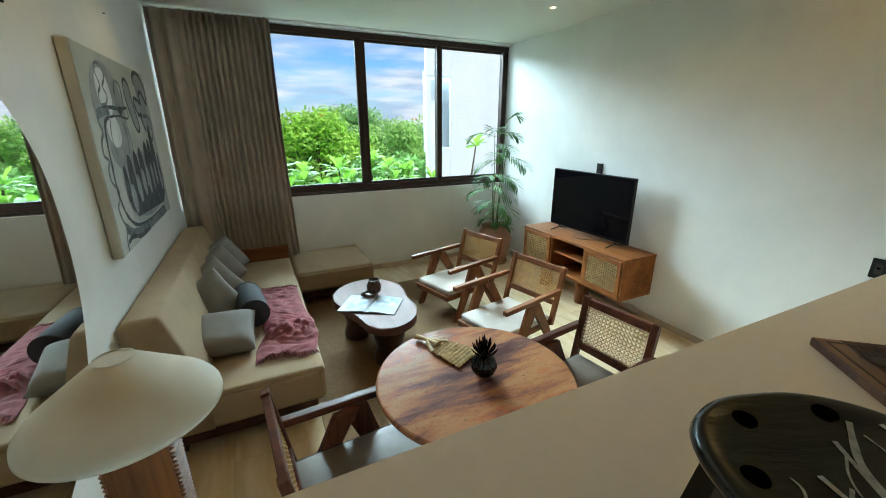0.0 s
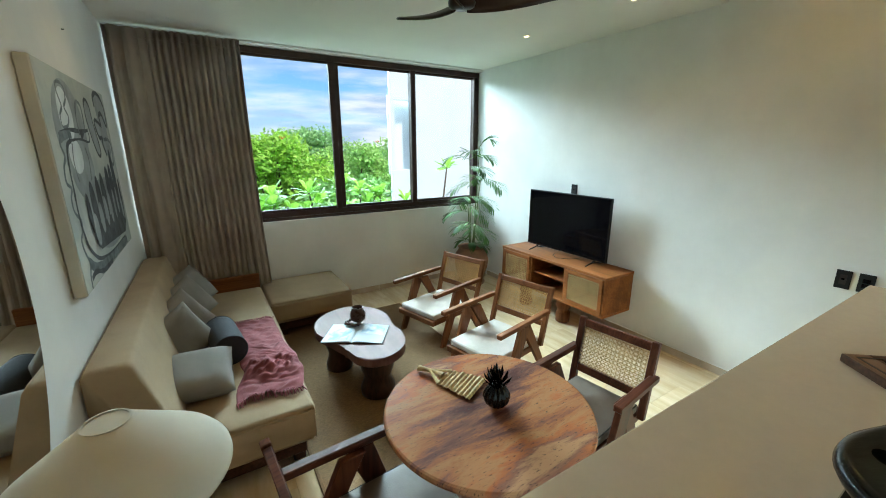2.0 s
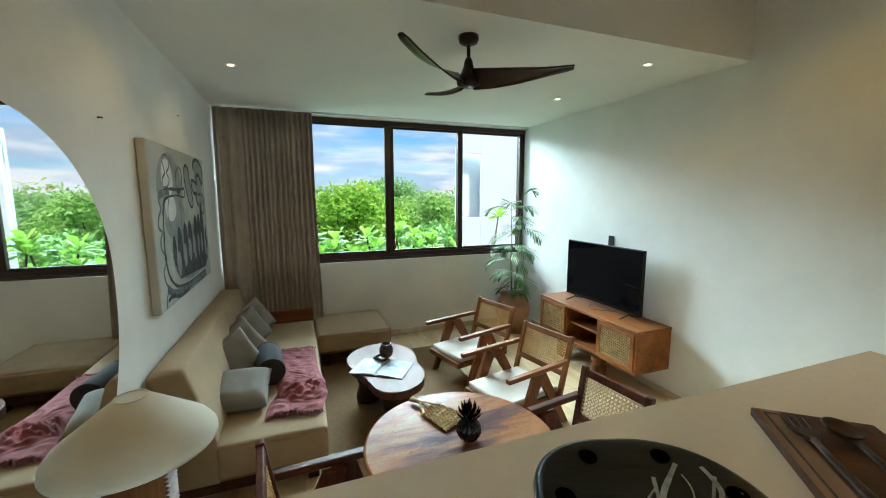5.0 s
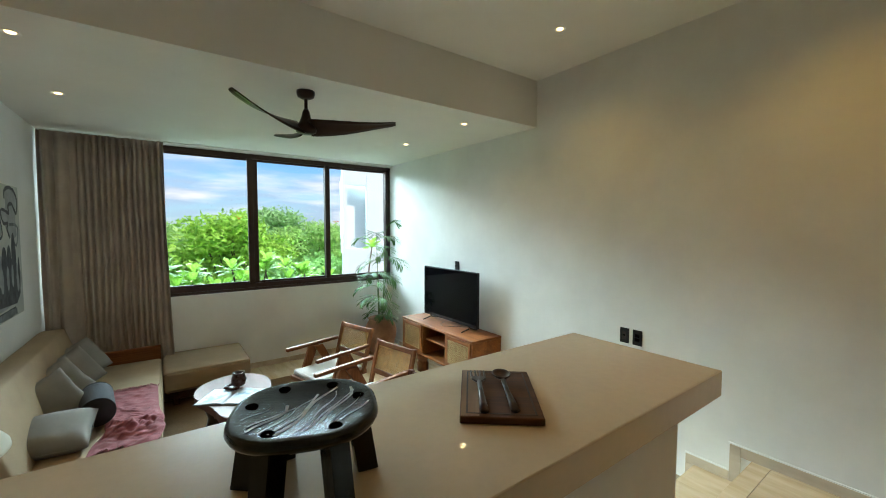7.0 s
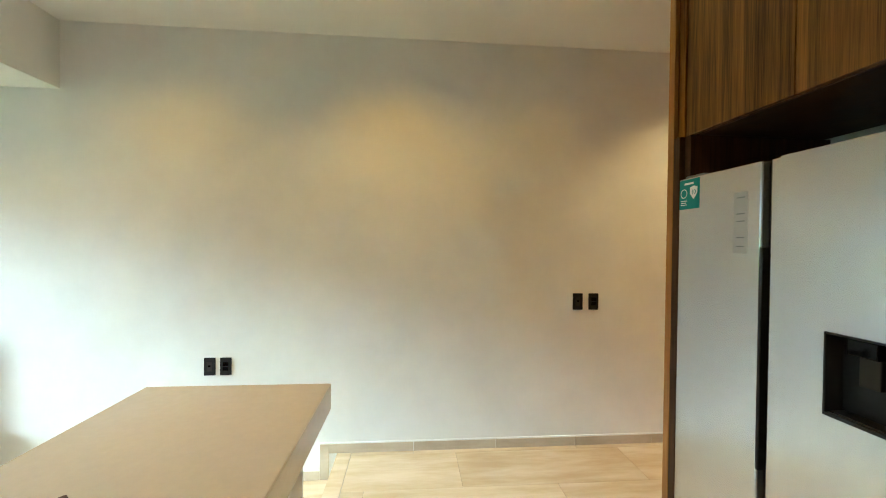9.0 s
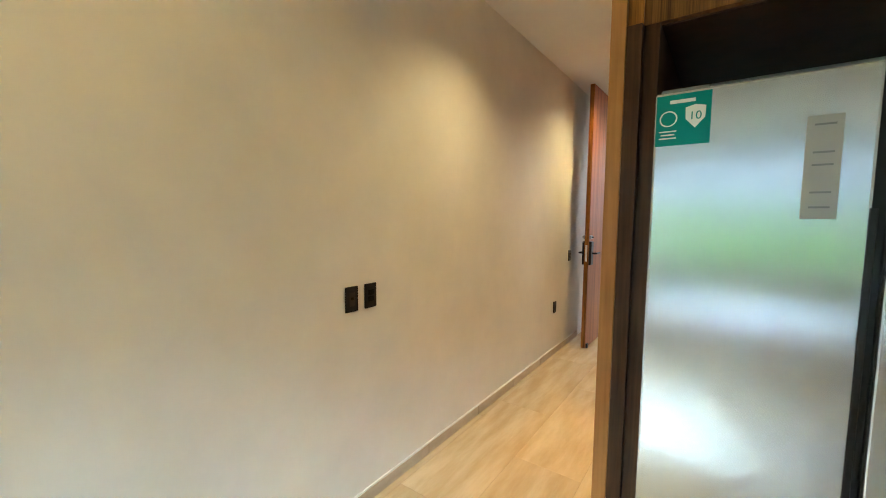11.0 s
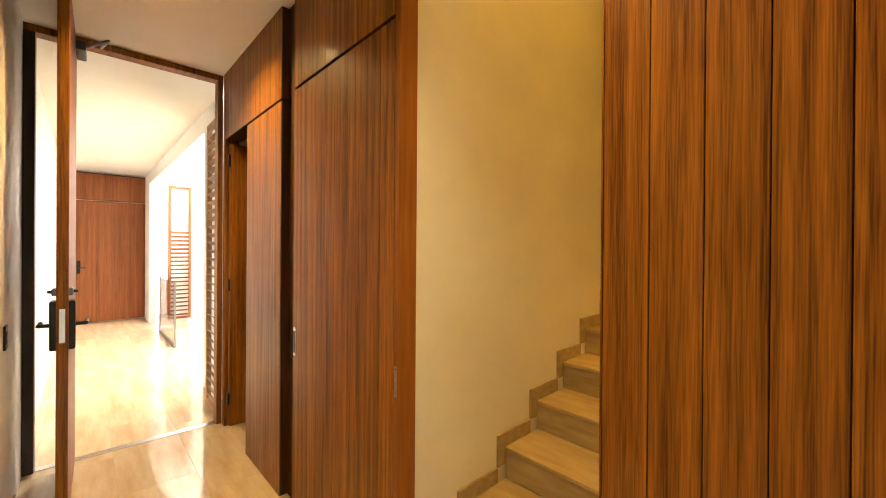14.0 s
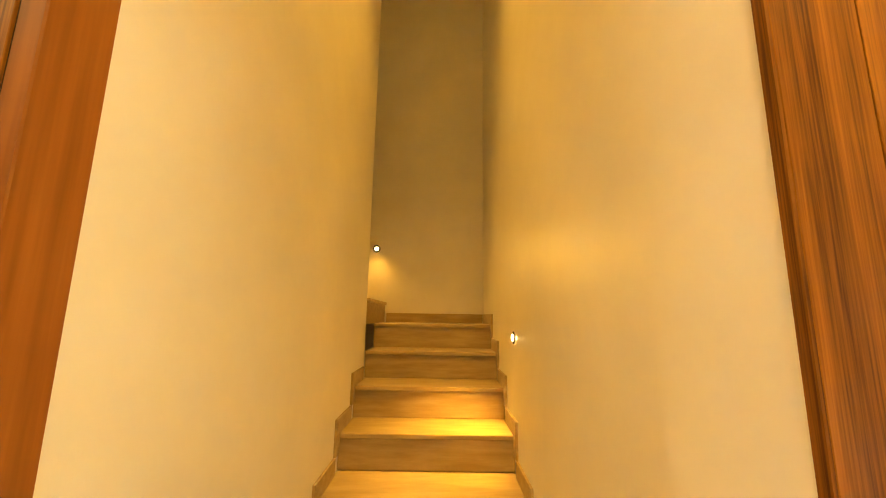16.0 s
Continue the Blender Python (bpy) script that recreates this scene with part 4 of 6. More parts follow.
def cushion(x, y, z, w, h, t, yaw, tilt, spin, seed, label):
    """A cushion whose face looks along yaw, leaning back by tilt from upright."""
    m = Matrix.Translation((x, y, z)) @ Matrix.Rotation(radians(yaw), 4, "Z") @ Matrix.Rotation(radians(90 - tilt), 4, "Y") @ Matrix.Rotation(radians(90 + spin), 4, "Z")
    th = thing("cushion", label, "cushion", m, "grey cushions on the sofa")
    part("cover", pillow(w, h, t, seed), GREYCUSH, th, smooth=True)
    u = [(-w / 2, -h / 2), (w / 2, -h / 2), (w / 2, h / 2), (-w / 2, h / 2), (-w / 2, -h / 2)]
    part("seam", tube([(a * 0.972, b * 0.972, 0) for a, b in u], 0.0022, 5), GREYCUSH, th)


cushion(-0.305, 2.70, 0.122, 0.38, 0.40, 0.16, -84, 75, -8, 1, "light grey linen cushion lying against the others")
cushion(-0.395, 3.12, 0.205, 0.36, 0.36, 0.15, -62, 24, 24, 2, "grey linen cushion leaning on the sofa back")
cushion(-0.395, 3.46, 0.205, 0.36, 0.36, 0.15, -58, 24, 28, 3, "grey linen cushion leaning on the sofa back")
cushion(-0.375, 3.84, 0.200, 0.38, 0.36, 0.15, -54, 28, 22, 4, "grey linen cushion leaning on the sofa back")
cushion(-0.365, 4.20, 0.200, 0.40, 0.36, 0.15, -50, 32, 18, 5, "grey linen cushion near the curtain")
bol = thing("bolster", "charcoal cylindrical bolster on the sofa seat", "bolster", pose(-0.140, 3.10, 0.133, 0, 0, 7))
prof = [(0.0, -0.21), (0.096, -0.208), (0.104, -0.200), (0.106, -0.19), (0.106, 0.19), (0.104, 0.200), (0.096, 0.208), (0.0, 0.21)]
part("cover", swap(lathe(prof, 32), Matrix.Rotation(radians(90), 4, "X")), CHARCOAL, bol, smooth=True)
for s in (-1, 1):
    part("piping", swap(lathe([(0.103, s * 0.203), (0.1065, s * 0.2045), (0.103, s * 0.206)], 32), Matrix.Rotation(radians(90), 4, "X")), CHARCOAL, bol)


def throw():
    """A crumpled throw across the seat with a knotted fringe at both ends."""
    th = thing("throw_blanket", "crumpled rose throw with a fringe spread over the sofa seat", "throw", pose(0.085, 2.98, 0.026))
    bm = bmesh.new()
    nu, nv = 46, 120
    grid = []
    for i in range(nu + 1):
        row = []
        for j in range(nv + 1):
            u, v = i / nu, j / nv
            skew = 0.035 * math.sin(v * 5.0) + 0.02 * (v - 0.5)
            x = (u - 0.5) * (0.37 + 0.03 * math.sin(v * 9)) + skew - 0.02
            y = (v - 0.5) * 1.16 + 0.02 * math.sin(u * 6)
            a = noise.noise(Vector((u * 2.2, v * 9.0, 1.3)))
            b = noise.noise(Vector((u * 6 + 0.6 * a, v * 20, 4.1)))
            c = abs(noise.noise(Vector((u * 3 + 5, v * 26 + 2 * a, 2.0))))
            bunch = math.exp(-((v - 0.27) / 0.10) ** 2)
            x += bunch * 0.035 * (1 - u) + 0.012 * a * (0.3 + bunch)
            crease = abs(noise.noise(Vector((u * 4 + v * 7, v * 30 - u * 9, 6.0))))
            z = 0.010 + 0.010 * (a + 0.5) + 0.008 * b + 0.022 * c + bunch * (0.034 * (0.7 + a) + 0.075 * crease + 0.020 * b)
            z *= min(1, 6 * min(u, 1 - u) + 0.25)
            row.append(bm.verts.new((x, y, max(0.002, z))))
        grid.append(row)
    for i in range(nu):
        for j in range(nv):
            bm.faces.new((grid[i][j], grid[i + 1][j], grid[i + 1][j + 1], grid[i][j + 1]))
    ends = [[r[0].co.copy() for r in grid], [r[-1].co.copy() for r in grid]]
    ob = part("cloth", bm, ROSE, th, smooth=True)
    ob.modifiers.new("cloth", "SOLIDIFY").thickness = 0.004
    rng = random.Random(5)
    for e, sgn in zip(ends, (-1, 1)):
        fr = bmesh.new()
        for k in range(0, len(e)):
            p = e[k]
            d = Vector((rng.uniform(-0.018, 0.018), sgn * rng.uniform(0.038, 0.060), 0))
            tube([p, p + d * 0.5 + Vector((0, 0, 0.004)), p + d + Vector((rng.uniform(-.008, .008), 0, 0.001 - p.z * 0.6))], [0.0034, 0.0046, 0.0018], 5, fr)
        tagged(part("fringe", fr, ROSE, th), kind="stuff")


throw()


# curtain
def curtain():
    th = thing("curtain", "floor-length taupe linen curtain, gathered in pleats", "curtain", pose(-0.172, 4.668, LOW + 0.02))
    bm = bmesh.new()
    nx, nz = 300, 26
    w0, h = 1.045, CEIL_LOW - 0.024 - LOW - 0.02
    rows = []
    for j in range(nz + 1):
        v = j / nz
        row = []
        for i in range(nx + 1):
            u = i / nx
            # a flatter outer part, then dense pleats
            dense = 0.7 if u < 0.30 else 1.0
            ph = 2 * math.pi * (10 * u if u < 0.30 else 3.0 + (u - 0.30) * 38)
            amp = (0.030 * dense + 0.010) * (0.55 + 0.45 * v) * (1.0 if v < 0.9 else 1.0 - 2.5 * (v - 0.9))
            amp *= 0.80 + 1.1 * noise.noise(Vector((u * 17, 0.7 + 0.5 * v, 0.0)))
            ph += 2.0 * noise.noise(Vector((u * 8, 0.25 * v, 5.0)))
            drift = 0.030 * noise.noise(Vector((u * 6, v * 2.2, 3.0))) * (1 - v)
            spread = 1.0 + 0.20 * (1 - v) ** 2 * max(0, u - 0.4)
            x = (u - 0.5) * w0 * spread + 0.012 * math.sin(ph * 0.5 + v) + drift
            y = amp * math.sin(ph) + 0.018 * noise.noise(Vector((u * 9, v * 3, 8.0))) - 0.03 * (1 - v)
            row.append(bm.verts.new((x, y, v * h)))
        rows.append(row)
    for a, b in zip(rows, rows[1:]):
        for i in range(nx):
            bm.faces.new((a[i], a[i + 1], b[i + 1], b[i]))
    ob = part("cloth", bm, CURTAIN_M, th, smooth=True)
    ob.modifiers.new("cloth", "SOLIDIFY").thickness = 0.003
    part("heading_tape", box((-0.30, -0.034, h - 0.088), (0.51, -0.030, h - 0.083)), CURTAIN_M, th)


curtain()


# chairs
def armchair(name, label, m, seat_z, arm_z, back_z, pad, timber, upright, canem, group, width=0.56, lean=0.13, reach=0.40, leather=False):
    th = thing(name, label, "chair", m, group)
    hw = width / 2
    part("seat_frame", box((-0.25, -hw + 0.035, seat_z - 0.085), (0.34, -hw + 0.065, seat_z - 0.035), (-0.25, hw - 0.065, seat_z - 0.085), (0.34, hw - 0.035, seat_z - 0.035),
                           (0.34, -hw + 0.035, seat_z - 0.085), (0.372, hw - 0.035, seat_z - 0.035), (-0.28, -hw + 0.035, seat_z - 0.085), (-0.25, hw - 0.035, seat_z - 0.035), (-0.25, -hw + 0.065, seat_z - 0.055), (0.34, hw - 0.065, seat_z - 0.040), bevel=0.003), timber, th)
    sp = soft_box(0.565, width - 0.095, 0.05, 0.006, 8, seat_z * 9, 0.004)
    padp = part("seat_pad", swap(sp, Matrix.Translation((0.06, 0, seat_z - 0.010))), pad, th, "brown-grey leather seat pad" if leather else "cream fabric seat pad", smooth=True)
    if leather:
        a, b = 0.0 + 0.06, (width - 0.10) / 2
        for zz in (seat_z + 0.011,):
            part("piping", tube([(a - 0.275, -b, zz), (a + 0.275, -b, zz), (a + 0.275, b, zz), (a - 0.275, b, zz), (a - 0.275, -b, zz)], 0.0045, 6), PIPING_M, padp)
    for s in (-1, 1):
        y = s * (hw + 0.005)
        part("arm", beam((-0.27, y, arm_z - 0.012), (reach, y, arm_z - 0.018), 0.045, 0.036, bevel=0.005), timber, th)
        fl = prism([(0.255, 0.0), (0.315, 0.0), (0.125, arm_z - 0.036), (0.0, arm_z - 0.036)], -0.0165, 0.0165, 0.003, 1)
        part("front_leg", swap(fl, Matrix.Translation((0, y, 0)) @ Matrix.Rotation(radians(90), 4, "X")), upright, th)
        rl = prism([(-0.335, 0.0), (-0.275, 0.0), (0.075, arm_z - 0.036), (-0.035, arm_z - 0.036)], -0.0160, 0.0160, 0.003, 1)
        part("rear_leg", swap(rl, Matrix.Translation((0, y - s * 0.034, 0)) @ Matrix.Rotation(radians(90), 4, "X")), upright, th)
    # leaning back frame with cane
    z0, z1 = seat_z - 0.06, back_z
    length = math.hypot(z1 - z0, lean)
    bmx = Matrix.Translation((-0.215, 0, z0)) @ Matrix.Rotation(-math.atan2(lean, z1 - z0), 4, "Y") @ Matrix.Rotation(radians(90), 4, "Z") @ Matrix.Rotation(radians(90), 4, "X")
    for s in (-1, 1):
        part("back_post", swap(box((s * (hw - 0.02) - 0.02, 0, -0.018), (s * (hw - 0.02) + 0.02, length, 0.018), bevel=0.004), bmx), upright, th)
    inner = hw - 0.04
    lo = length * 0.42 if not leather else length * 0.34
    part("back_rail", swap(box((-inner, length - 0.055, -0.015), (inner, length - 0.008, 0.015), bevel=0.004), bmx), timber, th)
    part("back_rail", swap(box((-inner, lo - 0.045, -0.015), (inner, lo, 0.015), bevel=0.004), bmx), timber, th)
    h = length - 0.055 - lo
    tagged(part("cane_back", swap(cane(2 * inner, h, 0.0250, 0.0036), bmx @ Matrix.Translation((0, lo + h / 2, 0.0))), canem, th, "open woven cane back panel"), kind="stuff")
    return th


armchair("lounge_chair", "low teak lounge chair with a cane back and cream pad", facing(1.815, 3.325, LOW, -0.715, -0.19), 0.315, 0.565, 0.735, CREAM, TEAK, TEAK_Z, CANE, "lounge chairs by the rug", 0.56, 0.13, 0.39)
armchair("lounge_chair", "low teak lounge chair with a cane back, nearer the dining table", facing(1.815, 2.40, LOW, -0.68, -0.15), 0.315, 0.565, 0.735, CREAM, TEAK, TEAK_Z, CANE, "lounge chairs by the rug", 0.56, 0.13, 0.38)
armchair("dining_chair", "dark timber dining armchair with a cane back and leather pad", facing(1.515, 1.305, LOW, -0.99, -0.13), 0.455, 0.655, 0.835, LEATHER, CHAIRDARK, CHAIRDARK_Z, CANE_PALE, "dining chairs round the table", 0.47, 0.075, 0.14, True)
armchair("dining_chair", "dark timber dining armchair beside the floor lamp", facing(0.245, 1.235, LOW, 0.997, 0.076), 0.455, 0.655, 0.835, LEATHER, CHAIRDARK, CHAIRDARK_Z, CANE_PALE, "dining chairs round the table", 0.50, 0.075, 0.20, True)

# dining table
dt = thing("dining_table", "round red travertine dining table on a timber drum", "table", pose(0.815, 1.285, LOW))
part("tabletop", lathe([(0.0, 0.711), (0.44, 0.711), (0.452, 0.716), (0.456, 0.728), (0.452, 0.739), (0.444, 0.743), (0.0, 0.743)], 96), ROSSO, dt)
part("pedestal", lathe([(0.155, 0.0), (0.160, 0.01), (0.150, 0.06), (0.128, 0.30), (0.140, 0.62), (0.185, 0.70), (0.185, 0.711)], 40, wobble=lambda a, z: 1 + 0.03 * math.cos(12 * a)), TEAK_Z, dt, "fluted timber drum", smooth=True)

# pineapple ornament
pn = thing("pineapple_ornament", "glossy black ceramic pineapple ornament on the table", "ornament", pose(0.845, 1.265, LOW + 0.744))
part("body", lathe([(0.018, 0.0), (0.028, 0.004), (0.046, 0.022), (0.056, 0.046), (0.055, 0.066), (0.044, 0.088), (0.030, 0.102), (0.024, 0.110)], 84, wobble=lambda a, z: 1 + 0.15 * abs(math.sin(7 * a)) - 0.07), BLACKCER, pn, smooth=True)
for ring, (n, r, z, tip, out) in enumerate(((9, 0.024, 0.106, 0.150, 0.040), (8, 0.020, 0.116, 0.176, 0.030), (6, 0.013, 0.126, 0.196, 0.016), (3, 0.006, 0.136, 0.202, 0.006))):
    for i in range(n):
        a = 2 * math.pi * (i + 0.5 * (ring % 2)) / n
        c, s = math.cos(a), math.sin(a)
        bm = bmesh.new()
        base, mid, tp = Vector((r * c, r * s, z)), Vector(((r + out * 0.7) * c, (r + out * 0.7) * s, (z + tip) / 2)), Vector(((r + out) * c, (r + out) * s, tip))
        t = Vector((-s, c, 0))
        vs = [bm.verts.new(p) for p in (base - t * 0.008, base + t * 0.008, mid + t * 0.010, tp, mid - t * 0.010, base - Vector((c, s, 0)) * 0.005, mid - Vector((c, s, 0)) * 0.006)]
        for f in ((0, 1, 2, 3, 4), (0, 4, 6, 5), (1, 5, 6, 2), (4, 3, 6), (2, 6, 3)):
            bm.faces.new([vs[k] for k in f])
        part("leaf", bm, BLACKCER, pn)

# woven fan
fm = Matrix.Translation((0.79, 1.50, LOW + 0.7475)) @ Matrix.Rotation(math.atan2(1.40 - 1.70, 0.89 - 0.73), 4, "Z")
wf = thing("hand_fan", "woven straw hand fan with a knotted handle on the table", "fan", fm)
for k in range(9):
    x0 = -0.065 + k * 0.0215
    hwid = 0.066 + 0.026 * k / 8
    bm = bmesh.new()
    n = 14
    vs = []
    for i in range(n + 1):
        y = -hwid + 2 * hwid * i / n
        z = 0.006 + (0.0045 if (i + k) % 2 else 0.0)
        vs.append([bm.verts.new((x0 + dx, y, z + dz)) for dx, dz in ((-0.0115, -0.003), (0.0, 0.004), (0.0115, -0.003))])
    for a, b in zip(vs, vs[1:]):
        bm.faces.new((a[0], a[1], b[1], b[0]))
        bm.faces.new((a[1], a[2], b[2], b[1]))
    o = part("plait", bm, STRAW, wf)
    o.modifiers.new("body", "SOLIDIFY").thickness = 0.003
part("handle", tube([(-0.075, 0.0, 0.012), (-0.12, 0.004, 0.016), (-0.17, 0.0, 0.016), (-0.215, -0.006, 0.014)], [0.022, 0.011, 0.013, 0.019], 10, flat=0.7), STRAW, wf)
for s in (-1, 1):
    part("binding", tube([(-0.06, s * 0.064, 0.010), (-0.10, s * 0.035, 0.012), (-0.145, s * 0.006, 0.020)], [0.011, 0.009, 0.007], 8, flat=0.6), STRAW, wf)

# rug
rug = thing("rug", "brown woven jute rug under the coffee table", "rug", pose(0.98, 2.95, LOW))
bm = bmesh.new()
nx, ny = 60, 110
g = [[bm.verts.new((-0.76 + 1.50 * i / nx, -1.28 + 2.5 * j / ny, 0.008 + 0.0016 * noise.noise(Vector((i * 0.35, j * 0.35, 0))))) for j in range(ny + 1)] for i in range(nx + 1)]
for i in range(nx):
    for j in range(ny):
        bm.faces.new((g[i][j], g[i + 1][j], g[i + 1][j + 1], g[i][j + 1]))
o = part("weave", bm, JUTE, rug)
o.modifiers.new("body", "SOLIDIFY").thickness = 0.007
part("border", box((-0.772, -1.292, 0.001), (-0.748, 1.232, 0.011), (0.728, -1.292, 0.001), (0.752, 1.232, 0.011), (-0.748, -1.292, 0.001), (0.728, -1.268, 0.011), (-0.748, 1.208, 0.001), (0.728, 1.232, 0.011), bevel=0.003), JUTE, rug)


# coffee table
def lobes(keys, n=72):
    """A closed smooth outline through (degrees, radius) keys."""
    out = []
    ks = sorted(keys)
    m = len(ks)
    for i in range(n):
        a = 360.0 * i / n
        k = max([q for q in range(m) if ks[q][0] <= a], default=m - 1)
        a0, r0 = ks[k]
        a1, r1 = ks[(k + 1) % m]
        span = (a1 - a0) % 360
        f = ((a - a0) % 360) / span
        p0, p3 = ks[k - 1][1], ks[(k + 2) % m][1]
        r = 0.5 * (2 * r0 + (r1 - p0) * f + (2 * p0 - 5 * r0 + 4 * r1 - p3) * f * f + (3 * r0 - p0 - 3 * r1 + p3) * f ** 3)
        out.append((r * math.cos(radians(a)), r * math.sin(radians(a))))
    return out


cf = thing("coffee_table", "lobed glossy dark timber coffee table on stump legs", "coffee table", pose(0.81, 2.96, LOW))
part("tabletop", prism(lobes([(17, 0.315), (50, 0.43), (83, 0.52), (120, 0.46), (152, 0.36), (190, 0.265), (231, 0.31), (258, 0.50), (286, 0.49), (318, 0.37), (348, 0.275)], 96), 0.338, 0.405, 0.014, 3), COFFEE, cf)
for x, y, r in ((-0.13, 0.20, 0.105), (0.16, 0.10, 0.10), (0.02, -0.30, 0.125)):
    part("leg", lathe([(r * 0.95, 0.0), (r * 1.04, 0.012), (r * 1.06, 0.06), (r * 0.90, 0.11), (r * 0.82, 0.16), (r * 1.0, 0.22), (r * 1.05, 0.29), (r * 0.9, 0.3385)], 32, center=(x, y, 0)), STUMP, cf, "turned dark stump leg", smooth=True)

bk = thing("open_book", "large picture book lying open on the coffee table", "book", facing(0.76, 2.90, LOW + 0.405, 0.83, -0.55))
for s in (-1, 1):
    bm = bmesh.new()
    n = 12
    rows = []
    for i in range(n + 1):
        u = i / n
        z = 0.006 + 0.014 * math.sin(math.pi * min(1, u * 1.15) ** 0.6) * (1 - 0.6 * u)
        rows.append([bm.verts.new((s * u * 0.235, y, zz)) for y in (-0.155, 0.155) for zz in (0.003, z)])
    for a, b in zip(rows, rows[1:]):
        for p, q in ((1, 3), (0, 1), (2, 3)):
            bm.faces.new((a[p], a[q], b[q], b[p]))
    bm.faces.new((rows[-1][0], rows[-1][1], rows[-1][3], rows[-1][2]))
    pg = part("page_block", bm, PAPER, bk, smooth=False)
    bm = bmesh.new()
    r2 = []
    for i in range(2, n):
        u = i / n
        z = 0.0072 + 0.014 * math.sin(math.pi * min(1, u * 1.15) ** 0.6) * (1 - 0.6 * u)
        r2.append([bm.verts.new((s * u * 0.235, y, z)) for y in ((-0.13, 0.135) if s < 0 else (-0.02, 0.135))])
    for a, b in zip(r2, r2[1:]):
        bm.faces.new((a[0], a[1], b[1], b[0]))
    part("picture", bm, INK, pg, "printed blue-grey landscape picture")
part("cover", box((-0.243, -0.162, 0.0), (0.243, 0.162, 0.004), bevel=0.001), PIPING_M, bk)

pot = thing("carved_pot", "small carved dark wooden pot with a string of beads", "ornament", pose(0.84, 3.09, LOW + 0.424) @ Matrix.Scale(1.35, 4))
part("bowl", lathe([(0.028, 0.0), (0.042, 0.014), (0.048, 0.040), (0.043, 0.066), (0.034, 0.080), (0.038, 0.092), (0.033, 0.094), (0.030, 0.082), (0.036, 0.06), (0.036, 0.03), (0.0, 0.012)], 28, wobble=lambda a, z: 1 + 0.05 * math.sin(9 * a + 60 * z)), BEAD, pot, smooth=True)
for i in range(22):
    a = 2 * math.pi * i / 22
    rr = 0.048 + 0.012 * math.sin(3 * a)
    bm = bmesh.new()
    bmesh.ops.create_icosphere(bm, subdivisions=1, radius=0.0115, matrix=Matrix.Translation((-0.035 + rr * math.cos(a) * 0.9, -0.035 + rr * math.sin(a) * 0.7, 0.012 + 0.022 * max(0, math.sin(a + 0.8)))))
    part("bead", bm, BEAD, pot, smooth=True)


# media console, television
def console():
    x0, x1, y0, y1, z0, z1 = 2.925, 3.345, 2.225, 3.695, -0.115, 0.297
    th = thing("media_console", "teak media console with cane doors and an open shelf", "console", pose((x0 + x1) / 2, (y0 + y1) / 2, LOW))
    o = Vector(((x0 + x1) / 2, (y0 + y1) / 2, LOW))

    def b(a, c, bevel=0.003):
        return box(Vector(a) - o, Vector(c) - o, bevel=bevel)
    part("top", b((x0 - 0.004, y0 - 0.004, z1 - 0.028), (x1, y1 + 0.004, z1)), TEAK_Y, th)
    part("bottom", b((x0, y0, z0), (x1, y1, z0 + 0.025)), TEAK_Y, th)
    for y in (y0, y1 - 0.025):
        part("side", b((x0, y, z0 + 0.025), (x1, y + 0.025, z1 - 0.028)), TEAK_Y, th)
    part("back_panel", b((x1 - 0.015, y0 + 0.025, z0 + 0.025), (x1 - 0.003, y1 - 0.025, z1 - 0.028)), DARKWOOD, th)
    ya, yb = 2.715, 3.205
    for y in (ya, yb):
        part("divider", b((x0 + 0.004, y - 0.011, z0 + 0.025), (x1 - 0.015, y + 0.011, z1 - 0.028)), TEAK_Y, th)
    part("shelf", b((x0 + 0.05, ya + 0.011, 0.085), (x1 - 0.015, yb - 0.011, 0.105)), TEAK_Y, th)
    for d0, d1 in ((y0 + 0.028, ya - 0.014), (yb + 0.014, y1 - 0.028)):
        zz0, zz1, f = z0 + 0.028, z1 - 0.031, 0.040
        dr = part("door", box(*[Vector(v) - o for v in ((x0 - 0.008, d0, zz0), (x0 + 0.012, d0 + f, zz1), (x0 - 0.008, d1 - f, zz0), (x0 + 0.012, d1, zz1), (x0 - 0.008, d0 + f, zz0), (x0 + 0.012, d1 - f, zz0 + f), (x0 - 0.008, d0 + f, zz1 - f), (x0 + 0.012, d1 - f, zz1))], bevel=0.002), TEAK_Y, th)
        w, h = d1 - d0 - 2 * f, zz1 - zz0 - 2 * f
        mm = Matrix.Translation(Vector((x0 - 0.001, (d0 + d1) / 2, (zz0 + zz1) / 2)) - o) @ Matrix.Rotation(radians(-90), 4, "Z") @ Matrix.Rotation(radians(90), 4, "X")
        tagged(part("cane_panel", swap(cane(w, h, 0.026, 0.0030), mm), CANE_PALE, dr, "woven cane door panel"), kind="stuff")
    for y in (2.80, 3.38):
        part("leg", lathe([(0.066, 0.0), (0.074, 0.01), (0.076, 0.11), (0.064, 0.125), (0.062, 0.15), (0.078, 0.165), (0.080, z0 - LOW)], 28, center=(-0.085, y - o.y, 0)), TEAK_Z, th, "short round stump leg", smooth=True)


